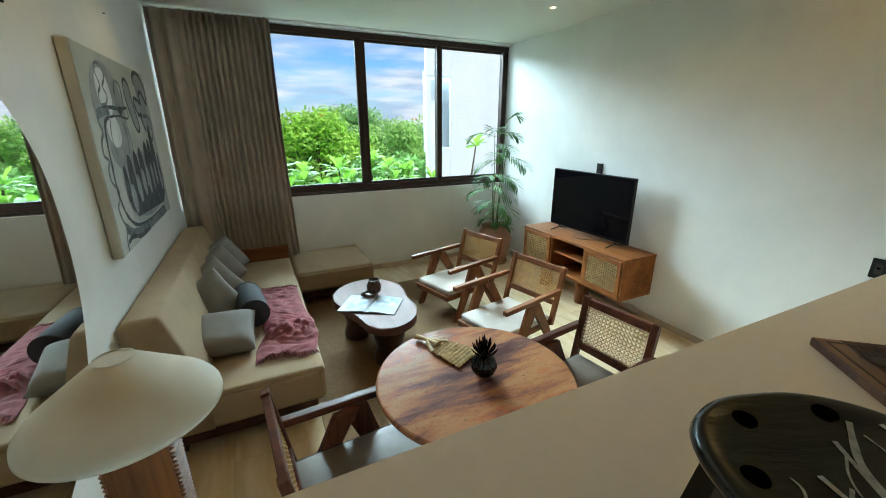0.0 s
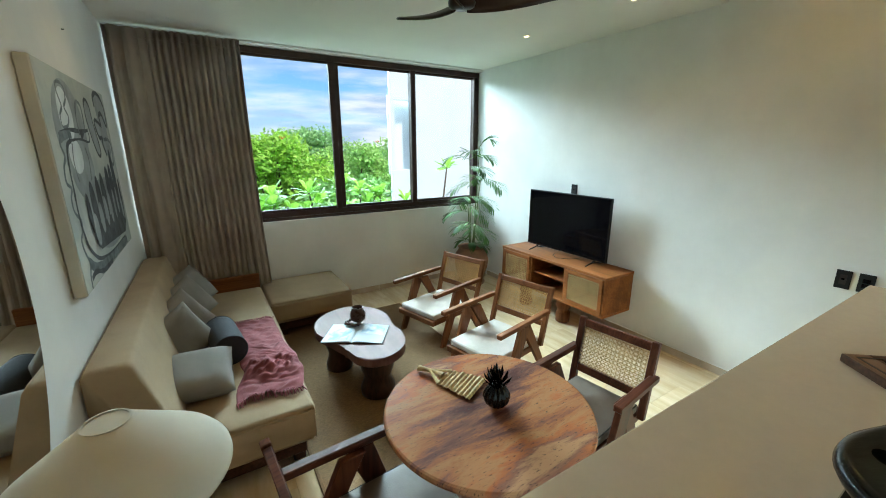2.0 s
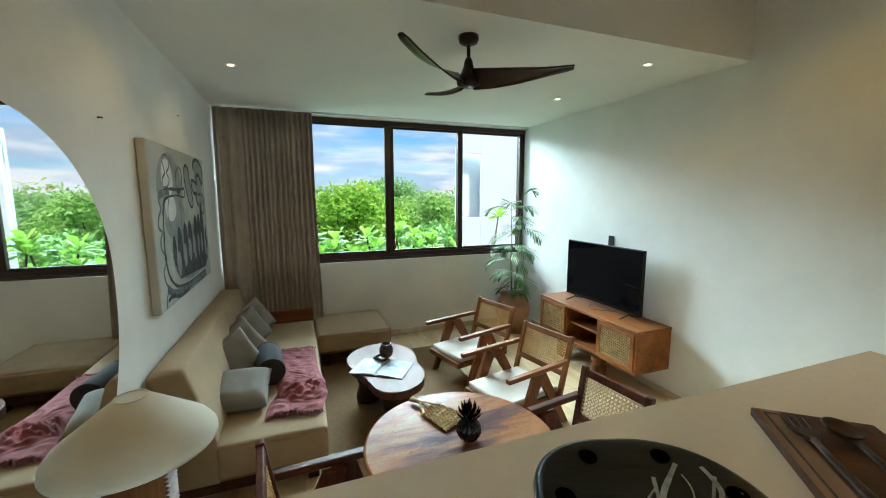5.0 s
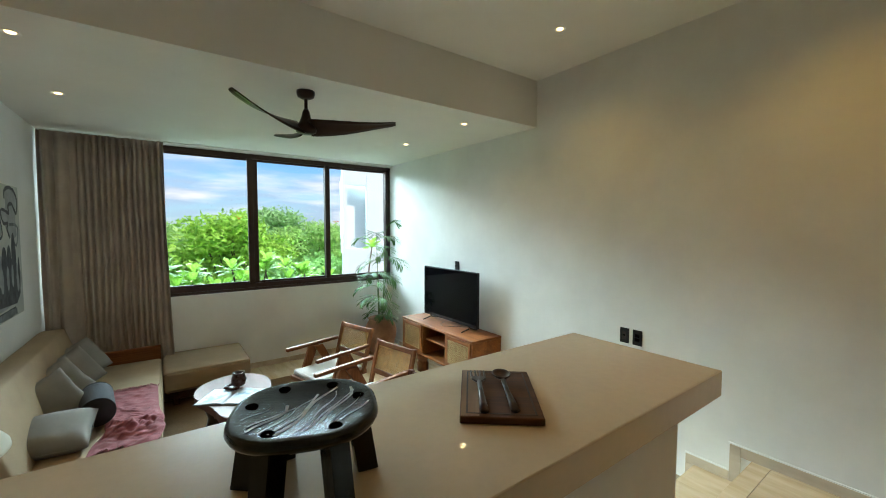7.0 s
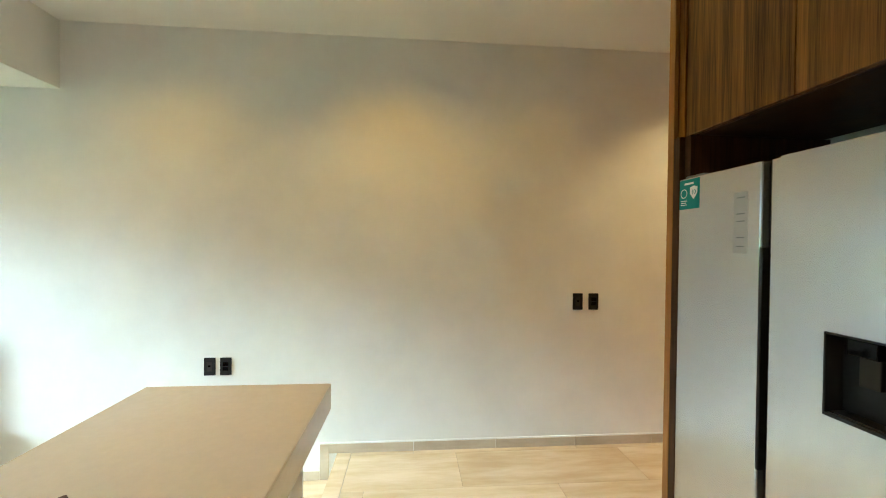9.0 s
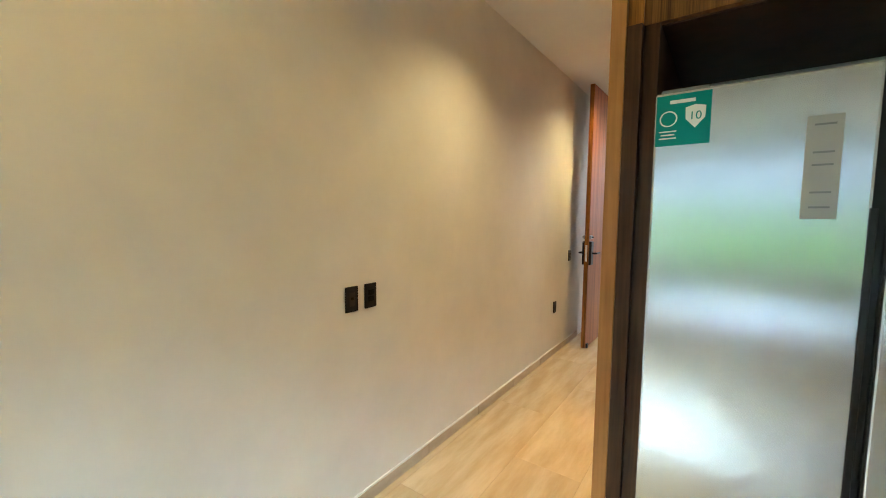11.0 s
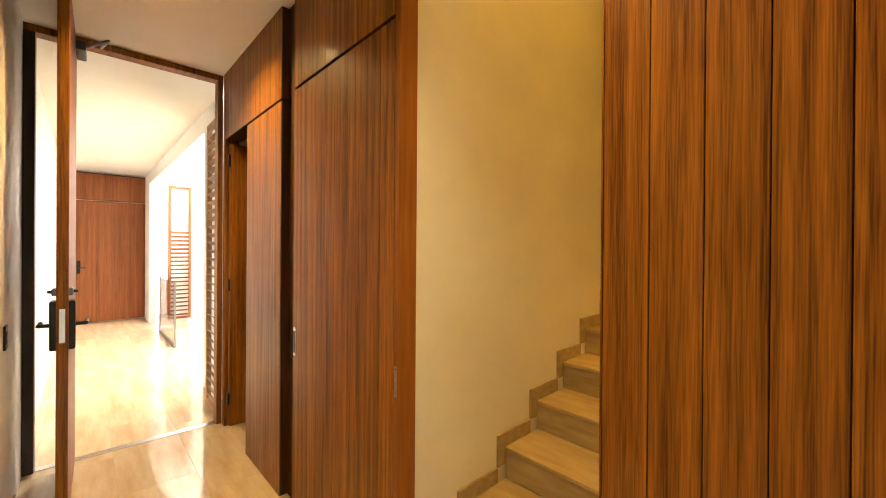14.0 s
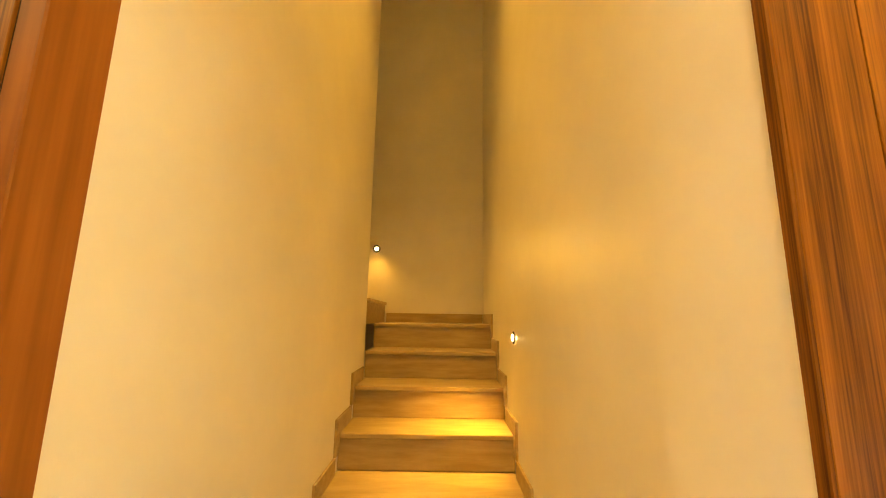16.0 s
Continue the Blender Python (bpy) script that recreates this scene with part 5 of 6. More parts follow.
console()
tv = thing("television", "large flat television with a black screen on the console", "television", pose(3.17, 2.965, 0.297))
part("panel", box((-0.012, -0.545, 0.052), (0.022, 0.545, 0.695), bevel=0.004), BLACKPL, tv)
part("screen", box((-0.0145, -0.537, 0.062), (-0.0115, 0.537, 0.687), bevel=0.001), BLACKGL, tv)
part("rear_housing", box((0.022, -0.36, 0.10), (0.060, 0.36, 0.42), bevel=0.012), BLACKPL, tv)
part("badge", box((-0.0152, -0.025, 0.0545), (-0.0128, 0.025, 0.0595)), CHROME, tv)
for y in (-0.40, 0.40):
    part("foot", tube([(0.0, y, 0.07), (-0.012, y, 0.03), (-0.12, y, 0.006)], [0.010, 0.009, 0.007], 8), BLACKPL, tv)
    part("foot", tube([(0.0, y, 0.07), (0.012, y, 0.03), (0.11, y, 0.006)], [0.010, 0.009, 0.007], 8), BLACKPL, tv)
cable = thing("television_cable", "thin black cable on the console top", "cable")
part("wire", tube([(3.20, 3.10, 0.30), (3.10, 3.05, 0.301), (3.05, 2.95, 0.301), (3.12, 2.86, 0.301), (3.22, 2.80, 0.301), (3.30, 2.82, 0.301)], 0.003, 6), BLACKPL, cable)


# potted palm
def palm():
    rng = random.Random(11)
    th = thing("potted_palm", "slender palm in a round terracotta pot in the corner", "plant", pose(2.935, 4.37, LOW))
    potp = part("pot", lathe([(0.135, 0.012), (0.148, 0.02), (0.182, 0.10), (0.225, 0.24), (0.236, 0.34), (0.212, 0.44), (0.172, 0.495), (0.180, 0.515), (0.190, 0.53), (0.172, 0.536), (0.160, 0.50), (0.165, 0.44), (0.10, 0.435), (0.0, 0.435)], 40), TERRA, th, "pale terracotta pot", smooth=True)
    part("saucer", lathe([(0.15, 0.0), (0.185, 0.004), (0.195, 0.028), (0.186, 0.028), (0.176, 0.010), (0.0, 0.008)], 36), TERRA, th, smooth=True)
    part("soil", lathe([(0.0, 0.44), (0.08, 0.447), (0.148, 0.441)], 24), SOIL, potp)
    stems = []
    for k, (a, lean, tall) in enumerate(((200, 0.05, 1.70), (310, 0.08, 1.46), (120, 0.04, 1.20), (250, 0.10, 0.86), (350, 0.07, 1.93))):
        c, q = math.cos(radians(a)), math.sin(radians(a))
        pts = [Vector((0.03 * c + lean * c * (i / 6) ** 1.4, 0.03 * q + lean * q * (i / 6) ** 1.4, 0.44 + (tall - 0.44) * i / 6)) for i in range(7)]
        part("stem", tube(pts, [0.009 - 0.0008 * i for i in range(7)], 7), STEMP, th, smooth=True)
        stems.append(pts)
    crown = ((1.74, -62, 0.44, 0.55), (1.70, 152, 0.42, 0.50), (1.80, 232, 0.36, 0.95), (1.86, -25, 0.26, 1.15), (1.60, -88, 0.42, 0.30), (1.55, 200, 0.40, 0.50),
             (1.45, -72, 0.50, 0.15), (1.38, 166, 0.56, 0.30), (1.30, -72, 0.64, 0.25), (1.22, -52, 0.40, 0.10), (1.26, 216, 0.40, 0.30), (1.10, -78, 0.58, 0.05),
             (1.00, 150, 0.42, 0.30), (0.92, 172, 0.42, 0.40), (0.86, 236, 0.40, 0.20), (0.96, -92, 0.42, -0.05), (0.76, 132, 0.32, 0.50),
             (0.58, 262, 0.20, 0.60), (0.56, -58, 0.24, 0.45), (0.60, 150, 0.24, 0.60))
    for zf, az, ln0, up in crown:
        pts0 = min(stems, key=lambda q: abs(q[-1].z - zf) if q[-1].z >= zf - 0.1 else 9)
        f = min(1.0, max(0.0, (zf - 0.44) / (pts0[-1].z - 0.44))) * 6
        i0 = min(5, int(f))
        start = pts0[i0].lerp(pts0[i0 + 1], f - i0)
        a1 = radians(az + rng.uniform(-8, 8))
        c, q = math.cos(a1), math.sin(a1)
        pts = []
        for i in range(13):
            u = i / 12
            out = ln0 * (u - 0.15 * u * u) * (0.85 if up < 0.7 else 0.62)
            z = ln0 * (up * u - (0.30 + 0.42 * up) * u * u)
            pts.append(start + Vector((out * c, out * q, z)))
        fr = part("frond", tube(pts, [0.0042 - 0.0028 * i / 12 for i in range(13)], 5), STEMP, th)
        lf = bmesh.new()
        for i in range(2, 13):
            p = pts[i]
            d = (pts[min(12, i + 1)] - pts[i - 1]).normalized()
            side = d.cross(Vector((0, 0, 1)))
            side = side.normalized() if side.length > 1e-3 else Vector((1, 0, 0))
            ln = 0.205 * math.sin(math.pi * (0.30 + 0.62 * (i - 2) / 11)) + 0.02
            for sg in (-1, 1):
                dd = (side * sg * 0.75 + d * 0.75 + Vector((0, 0, rng.uniform(-0.25, 0.05)))).normalized()
                wv = dd.cross(Vector((0, 0, 1))).normalized() * 0.0092
                n3 = Vector((0, 0, 0.003))
                g = [p, p + dd * ln * 0.4 - Vector((0, 0, 0.006)), p + dd * ln * 0.8 - Vector((0, 0, 0.022)), p + dd * ln - Vector((0, 0, 0.040))]
                va = [lf.verts.new(v) for v in (g[0], g[1] + wv, g[2] + wv * 0.8, g[3], g[2] - wv * 0.8, g[1] - wv, g[1] + n3, g[2] + n3)]
                for fc in ((0, 1, 6), (0, 6, 5), (1, 2, 7, 6), (6, 7, 4, 5), (2, 3, 7), (7, 3, 4)):
                    lf.faces.new([va[z] for z in fc])
        tagged(part("foliage", lf, LEAFP, fr), kind="stuff")


palm()


# floor lamp
lp = thing("floor_lamp", "floor lamp with a wide cream shade on carved timber", "floor lamp", pose(-0.375, 1.130, LOW))
part("shade", lathe([(0.226, 1.098), (0.224, 1.112), (0.208, 1.134), (0.044, 1.262), (0.041, 1.261), (0.205, 1.132), (0.221, 1.111), (0.223, 1.098)], 64), SHADE_M, lp, "cream linen cone shade", smooth=True)
part("rim", lathe([(0.0435, 1.261), (0.0455, 1.264), (0.0405, 1.264), (0.0435, 1.261)], 48), SHADE_M, lp)
body = part("base", prism([(-0.075, -0.05), (0.075, -0.05), (0.075, 0.05), (-0.075, 0.05)], 0.0, 1.03, 0.008, 2), TEAK_Z, lp, "carved timber slab base")
for sx in (-1, 1):
    for k in range(64):
        z = 0.02 + k * 0.0155
        t = bmesh.new()
        vs = [t.verts.new(v) for v in ((sx * 0.075, -0.046, z), (sx * 0.075, 0.046, z), (sx * 0.075, 0.046, z + 0.0155), (sx * 0.075, -0.046, z + 0.0155), (sx * 0.089, -0.044, z + 0.008), (sx * 0.089, 0.044, z + 0.008))]
        for f in ((0, 1, 5, 4), (3, 4, 5, 2), (0, 4, 3), (1, 2, 5)):
            t.faces.new([vs[i] for i in f])
        part("tooth", t, TEAK_Z, body)
part("stem", tube([(0, 0, 1.03), (0, 0, 1.25)], 0.007, 10), STEEL_DK, lp)
part("bulb", lathe([(0.008, 1.10), (0.02, 1.12), (0.032, 1.15), (0.028, 1.18), (0.014, 1.205), (0.008, 1.22)], 20), LABELW, lp, smooth=True)
part("spider", tube([(-0.042, 0, 1.256), (0.042, 0, 1.256)], 0.002, 6), STEEL_DK, lp)


# mirror, irregular round
mr = thing("wall_mirror", "large rounded frameless mirror on the plaster wall", "mirror", pose(WX, 1.22, 1.02))
keys = [(0, 0.73), (25, 0.765), (50, 0.775), (75, 0.775), (100, 0.78), (130, 0.80), (160, 0.80), (190, 0.78), (220, 0.76), (250, 0.78), (280, 0.80), (310, 0.78), (335, 0.74)]
ol = lobes(keys, 120)
mm = Matrix.Rotation(radians(90), 4, "Z") @ Matrix.Rotation(radians(90), 4, "X")
part("glass", swap(prism(ol, 0.006, 0.012, 0.0015, 1), mm), MIRROR, mr)
part("backing", swap(prism([(x * 0.985, y * 0.985) for x, y in ol], 0.0, 0.0058), mm), STEEL_DK, mr)


# painting
def stroke(points, width, n=8):
    """A flat brush mark along a smooth line, in the x, y plane."""
    pts = []
    P = [Vector((*p, 0)) for p in points]
    for i in range(len(P) - 1):
        p0, p1, p2, p3 = P[max(0, i - 1)], P[i], P[i + 1], P[min(len(P) - 1, i + 2)]
        for k in range(n):
            f = k / n
            pts.append(0.5 * (2 * p1 + (p2 - p0) * f + (2 * p0 - 5 * p1 + 4 * p2 - p3) * f * f + (3 * p1 - p0 - 3 * p2 + p3) * f ** 3))
    pts.append(P[-1])
    bm = bmesh.new()
    prev = None
    for i, p in enumerate(pts):
        d = (pts[min(i + 1, len(pts) - 1)] - pts[max(i - 1, 0)])
        s = Vector((-d.y, d.x, 0)).normalized() * width * (0.5 + 0.18 * noise.noise(p * 18))
        cur = [bm.verts.new(p + s), bm.verts.new(p - s)]
        if prev:
            bm.faces.new((prev[0], cur[0], cur[1], prev[1]))
        prev = cur
    return bm


def painting():
    th = thing("painting", "abstract grey and black brushwork on a deep canvas", "painting", pose(WX, 3.105, 1.312))
    W, H = 1.40, 1.03
    part("canvas", box((0.004, -W / 2, -H / 2), (0.052, W / 2, H / 2), bevel=0.004), CANVAS_EDGE, th, "pale canvas stretched over a deep frame")
    # face coordinates: u to the north, v up, both -0.5 to 0.5
    face = Matrix(((0, 0, 1, 0.0535), (1, 0, 0, 0), (0, 1, 0, 0), (0, 0, 0, 1)))
    part("paint_ground", swap(box((-W / 2 + 0.006, -H / 2 + 0.006, -0.001), (W / 2 - 0.004, H / 2 - 0.006, 0.0004)), face), CANVAS, th, "mottled grey painted ground")
    k = [0.0008]

    def put(bm, mat, name="brush_stroke"):
        k[0] += 0.00012
        part(name, swap(bm, face @ Matrix.Translation((0, 0, k[0]))), mat, th)

    def line(pts, w, mat):
        put(stroke([(u * W, v * H) for u, v in pts], w), mat)

    def oval(u, v, ru, rv, mat):
        put(prism(circle(ru * W, 28, u * W, v * H, rv * H), 0, 0.0002), mat, "paint_patch")
    def fill(pts, mat):
        put(prism([(u * W, v * H) for u, v in pts], 0, 0.0002), mat, "paint_patch")
    # grey washes and pale ovals behind the drawing
    oval(-0.22, 0.22, 0.20, 0.24, PAINT_WASH)
    oval(-0.18, 0.05, 0.17, 0.16, PAINT_WASH)
    oval(0.10, -0.22, 0.38, 0.20, PAINT_WASH)
    oval(-0.26, 0.30, 0.085, 0.12, PAINT_PALE)
    oval(-0.24, 0.11, 0.085, 0.085, PAINT_PALE)
    fill([(0.03, 0.31), (0.05, 0.23), (0.10, 0.13), (0.15, 0.10), (0.18, 0.15), (0.14, 0.30), (0.13, 0.38), (0.08, 0.41), (0.04, 0.38)], PAINT_WASH)
    fill([(0.25, 0.45), (0.26, 0.33), (0.18, 0.29), (0.22, 0.21), (0.28, 0.12), (0.36, 0.08), (0.43, 0.12), (0.42, 0.24), (0.46, 0.38), (0.41, 0.46), (0.33, 0.48)], PAINT_WASH)
    # looping stem at the top
    line([(-0.30, 0.24), (-0.33, 0.24), (-0.33, 0.29), (-0.29, 0.33), (-0.31, 0.39), (-0.30, 0.43), (-0.25, 0.44), (-0.21, 0.42), (-0.22, 0.37), (-0.26, 0.33), (-0.23, 0.29), (-0.26, 0.25), (-0.30, 0.24)], 0.016, PAINT_GREY)
    # crossbar with its dark wedge
    line([(-0.38, 0.21), (-0.26, 0.23), (-0.12, 0.23), (0.02, 0.24)], 0.020, PAINT_DK)
    line([(-0.40, 0.19), (-0.32, 0.205), (-0.25, 0.21)], 0.040, PAINT_GREY)
    line([(-0.28, 0.18), (-0.14, 0.19), (0.0, 0.18), (0.02, 0.23)], 0.012, PAINT_DK)
    fill([(-0.13, 0.24), (-0.11, 0.18), (-0.03, 0.24)], PAINT_DK)
    # scalloped line down the near side, and the long bowl line beside it
    line([(-0.38, 0.21), (-0.41, 0.16), (-0.39, 0.11), (-0.43, 0.06), (-0.44, 0.0), (-0.40, -0.03), (-0.43, -0.07), (-0.43, -0.13), (-0.38, -0.18), (-0.40, -0.23), (-0.43, -0.26), (-0.42, -0.32), (-0.39, -0.38), (-0.42, -0.43), (-0.43, -0.49)], 0.022, PAINT_GREY)
    line([(-0.28, 0.18), (-0.34, 0.15), (-0.37, 0.06), (-0.38, -0.04), (-0.39, -0.14), (-0.38, -0.24), (-0.34, -0.33), (-0.25, -0.40), (-0.08, -0.435), (0.14, -0.44), (0.34, -0.435)], 0.024, PAINT_DK)
    line([(-0.40, -0.37), (-0.32, -0.425), (-0.15, -0.455), (0.06, -0.462), (0.36, -0.460)], 0.050, PAINT_GREY)
    line([(-0.41, -0.45), (-0.34, -0.44), (-0.22, -0.475), (-0.05, -0.478)], 0.026, PAINT_DK)
    # finger loops
    line([(-0.13, 0.21), (-0.13, 0.29), (-0.10, 0.36), (-0.06, 0.38), (-0.02, 0.35), (-0.03, 0.24)], 0.020, PAINT_GREY)
    line([(0.03, 0.31), (0.04, 0.38), (0.08, 0.41), (0.13, 0.38), (0.14, 0.30), (0.18, 0.15), (0.15, 0.10), (0.10, 0.13), (0.05, 0.23), (0.03, 0.31)], 0.020, PAINT_DK)
    line([(0.24, 0.39), (0.25, 0.45), (0.33, 0.48), (0.41, 0.46), (0.46, 0.39), (0.44, 0.29), (0.40, 0.32), (0.36, 0.36), (0.30, 0.34), (0.31, 0.28)], 0.026, PAINT_DK)
    line([(0.31, 0.28), (0.20, 0.31), (0.17, 0.28), (0.21, 0.21), (0.28, 0.21), (0.26, 0.17), (0.30, 0.10)], 0.024, PAINT_DK)
    line([(0.30, 0.20), (0.40, 0.20), (0.45, 0.16), (0.41, 0.04), (0.34, 0.10)], 0.024, PAINT_GREY)
    line([(-0.27, 0.17), (-0.30, 0.08), (-0.29, -0.01)], 0.014, PAINT_GREY)
    line([(-0.10, 0.15), (-0.08, 0.08), (-0.11, -0.02)], 0.014, PAINT_GREY)
    # dark basin with tall upright fingers, and the pale drops between them
    for u, v, ru, rv in ((-0.245, -0.17, 0.028, 0.10), (-0.15, -0.17, 0.045, 0.15), (-0.04, -0.15, 0.042, 0.15), (0.055, -0.13, 0.042, 0.14), (0.185, -0.11, 0.048, 0.15), (0.265, -0.10, 0.040, 0.15), (0.345, -0.06, 0.040, 0.20), (0.425, -0.17, 0.018, 0.12)):
        oval(u, v, ru, rv, PAINT_DK)
    fill([(-0.26, -0.21), (-0.24, -0.31), (-0.19, -0.37), (0.03, -0.385), (0.36, -0.405), (0.43, -0.34), (0.44, -0.20), (0.36, -0.22), (0.10, -0.24), (-0.10, -0.25)], PAINT_DK)
    for u, v, ru, rv in ((-0.190, -0.265, 0.038, 0.085), (-0.075, -0.225, 0.032, 0.085), (0.030, -0.205, 0.030, 0.085), (0.130, -0.205, 0.026, 0.090), (0.225, -0.195, 0.022, 0.090), (0.305, -0.185, 0.020, 0.085), (0.395, -0.250, 0.022, 0.070)):
        oval(u, v, ru, rv, PAINT_WASH)


painting()
nail = thing("wall_nail", "small nail in the plaster above the painting", "nail", pose(WX, 2.0, 1.86))
part("pin", tube([(0, 0, 0), (0.02, 0, 0)], 0.004, 8), BLACKPL, nail)
nail = thing("wall_nail", "small nail in the plaster above the painting", "nail", pose(WX, 3.35, 2.12))
part("pin", tube([(0, 0, 0), (0.012, 0, 0)], 0.003, 8), BLACKPL, nail)


# ceiling fan
def ceiling_fan():
    th = thing("ceiling_fan", "dark bronze three-blade ceiling fan, at rest", "ceiling fan", pose(1.195, 2.085, CEIL_LOW))
    part("canopy", lathe([(0.064, 0.0), (0.064, -0.022), (0.056, -0.042), (0.030, -0.054), (0.014, -0.056)], 32), BRONZE, th, smooth=True)
    part("rod", tube([(0, 0, -0.05), (0, 0, -0.16)], 0.012, 16), BRONZE, th, smooth=True)
    part("motor", lathe([(0.014, -0.125), (0.026, -0.15), (0.034, -0.19), (0.050, -0.225), (0.068, -0.25), (0.075, -0.275), (0.070, -0.295), (0.050, -0.305), (0.0, -0.308)], 40), BRONZE, th, "tapered motor housing", smooth=True)
    for ang in (208, 88, -32):
        bm = bmesh.new()
        rows = []
        n = 18
        for i in range(n + 1):
            u = i / n
            r = 0.03 + 0.62 * u
            w = (0.135 + 0.015 * math.sin(math.pi * min(1, u * 1.3)) - 0.075 * u ** 1.5) * (1 if u < 0.95 else 0.72)
            sweep = 0.10 * u * u - 0.02
            twist = radians(38 * (1 - u) ** 1.2 + 9)
            z = -0.268 + 0.062 * u ** 1.5 - 0.010 * math.sin(math.pi * u)
            row = []
            for k in range(5):
                f = k / 4 - 0.5
                camber = 0.010 * (1 - (2 * f) ** 2)
                row.append(bm.verts.new((r, sweep + f * w * math.cos(twist), z - f * w * math.sin(twist) + camber)))
            rows.append(row)
        for a, b in zip(rows, rows[1:]):
            for k in range(4):
                bm.faces.new((a[k], a[k + 1], b[k + 1], b[k]))
        o = part("blade", swap(bm, Matrix.Rotation(radians(ang), 4, "Z")), BRONZE, th, smooth=True)
        o.modifiers.new("body", "SOLIDIFY").thickness = 0.009


ceiling_fan()


# ---- kitchen ----
CT = 0.892
st = thing("display_stool", "small blackened timber stool with pale streaks on the counter", "stool", pose(0.575, 0.052, CT, 0, 0, -20))


def dish(r):
    """Height of the stool's hollowed top at a radius."""
    return 0.183 + 0.011 * min(1.0, r / 0.15) ** 2


squarish = lambda a, z: (abs(math.cos(a)) ** 2.5 + abs(math.sin(a)) ** 2.5) ** -0.4
rim = [(0.0, 0.163), (0.150, 0.164), (0.160, 0.170), (0.165, 0.180), (0.162, 0.189), (0.155, 0.1935)]
rim += [(0.15 * (1 - k / 8), dish(0.15 * (1 - k / 8))) for k in range(9)]
top = part("top", lathe(rim, 72, wobble=lambda a, z: squarish(a, z) * (1 + 0.012 * noise.noise(Vector((2 * math.cos(a), 2 * math.sin(a), 3.0))))), EBONY, st, "burnt black slab with a hollowed glossy top", smooth=True)
for i, ang in enumerate((14, 62, 118, 166, 238, 302)):
    a = radians(ang)
    x, y = 0.122 * math.cos(a), 0.126 * math.sin(a)
    leg = prism([(-0.026, -0.021), (0.024, -0.025), (0.028, 0.019), (-0.022, 0.026)], 0.0, 0.165, 0.004, 1)
    sh_m = Matrix.Translation((x, y, 0)) @ Matrix(((1, 0, -0.16 * math.cos(a), 0.022 * math.cos(a)), (0, 1, -0.16 * math.sin(a), 0.022 * math.sin(a)), (0, 0, 1, 0), (0, 0, 0, 1))) @ Matrix.Rotation(a, 4, "Z")
    part("leg", swap(leg, sh_m), EBONY, st)
    # no hole is cut: a black disc on the top gives its shade
    part("peg_hole", lathe([(0.0, dish(0.128) + 0.0012), (0.0115, dish(0.128) + 0.0012), (0.0135, dish(0.128) + 0.0018), (0.0150, dish(0.128) - 0.001)], 18, center=(x * 1.03, y * 1.03, 0)), HOLE_SHADE, top, "flat black disc for the shade inside a peg hole")
rng = random.Random(3)
for i in range(11):
    x = -0.118 + 0.024 * i + rng.uniform(-0.008, 0.008)
    lim = 0.145 * math.sqrt(max(0.05, 1 - (x / 0.160) ** 2))
    y0, y1 = -lim * rng.uniform(0.65, 0.95), lim * rng.uniform(0.05, 0.75)
    pts = []
    for k in range(9):
        f = k / 8
        hook = 0.016 * max(0.0, f - 0.8) / 0.2 * (1 if i % 2 else -1)
        pts.append((x - 0.045 + 0.10 * f + 0.005 * math.sin(f * 9 + i) + hook, y0 + (y1 - y0) * f))
    pts = [p for p in pts if math.hypot(*p) < 0.147]
    if len(pts) > 2:
        drip = stroke(pts, 0.0030 + 0.0022 * (i % 3))
        for v in drip.verts:
            v.co.z = dish(math.hypot(v.co.x, v.co.y)) + 0.0009
        part("pale_streak", drip, CHALK, top, "pale worn streak")

bd = thing("chopping_board", "walnut chopping board with a juice groove on the counter", "board", facing(1.274, 0.135, CT, 0.64, 0.766))
slab = part("slab", box((-0.198, -0.132, 0.0), (0.198, 0.132, 0.024), bevel=0.004, seg=2), WALNUT, bd)
part("pale_strip", box((-0.194, 0.070, 0.0235), (0.194, 0.129, 0.0243)), wood("pale_sapwood", (0.20, 0.10, 0.05), (0.34, 0.19, 0.10), "X", 0.4, 8.0), slab, "paler sapwood strip along one edge")
for a, b in (((-0.178, -0.112), (0.178, -0.106)), ((-0.178, 0.106), (0.178, 0.112)), ((-0.178, -0.106), (-0.172, 0.106)), ((0.172, -0.106), (0.178, 0.106))):
    part("groove", box((*a, 0.0243), (*b, 0.0249)), UTENSIL, slab)


def utensil(name, label, m, kind):
    th = thing(name, label, "utensil", m, "wooden serving utensils")
    part("handle", tube([(-0.135, 0, 0.006), (-0.10, 0, 0.007), (-0.02, 0, 0.009), (0.035, 0, 0.014)], [0.011, 0.010, 0.0065, 0.007], 10, flat=0.55), UTENSIL, th, smooth=True)
    if kind == "spoon":
        part("bowl", swap(lathe([(0.0, -0.009), (0.014, -0.006), (0.023, 0.0), (0.027, 0.006), (0.0245, 0.007), (0.020, 0.001), (0.012, -0.003), (0.0, -0.005)], 24), Matrix.Translation((0.066, 0, 0.013)) @ Matrix.Diagonal((1.35, 1.0, 1.0, 1))), UTENSIL, th, smooth=True)
    else:
        part("palm", prism([(0.028, -0.006), (0.050, -0.021), (0.068, -0.023), (0.068, 0.023), (0.050, 0.021), (0.028, 0.006)], 0.010, 0.016, 0.002, 1), UTENSIL, th)
        for y in (-0.019, -0.0065, 0.0065, 0.019):
            part("tine", beam((0.066, y, 0.013), (0.104, y * 1.05, 0.018), 0.0075, 0.006, bevel=0.001, taper=0.6), UTENSIL, th)
    return th


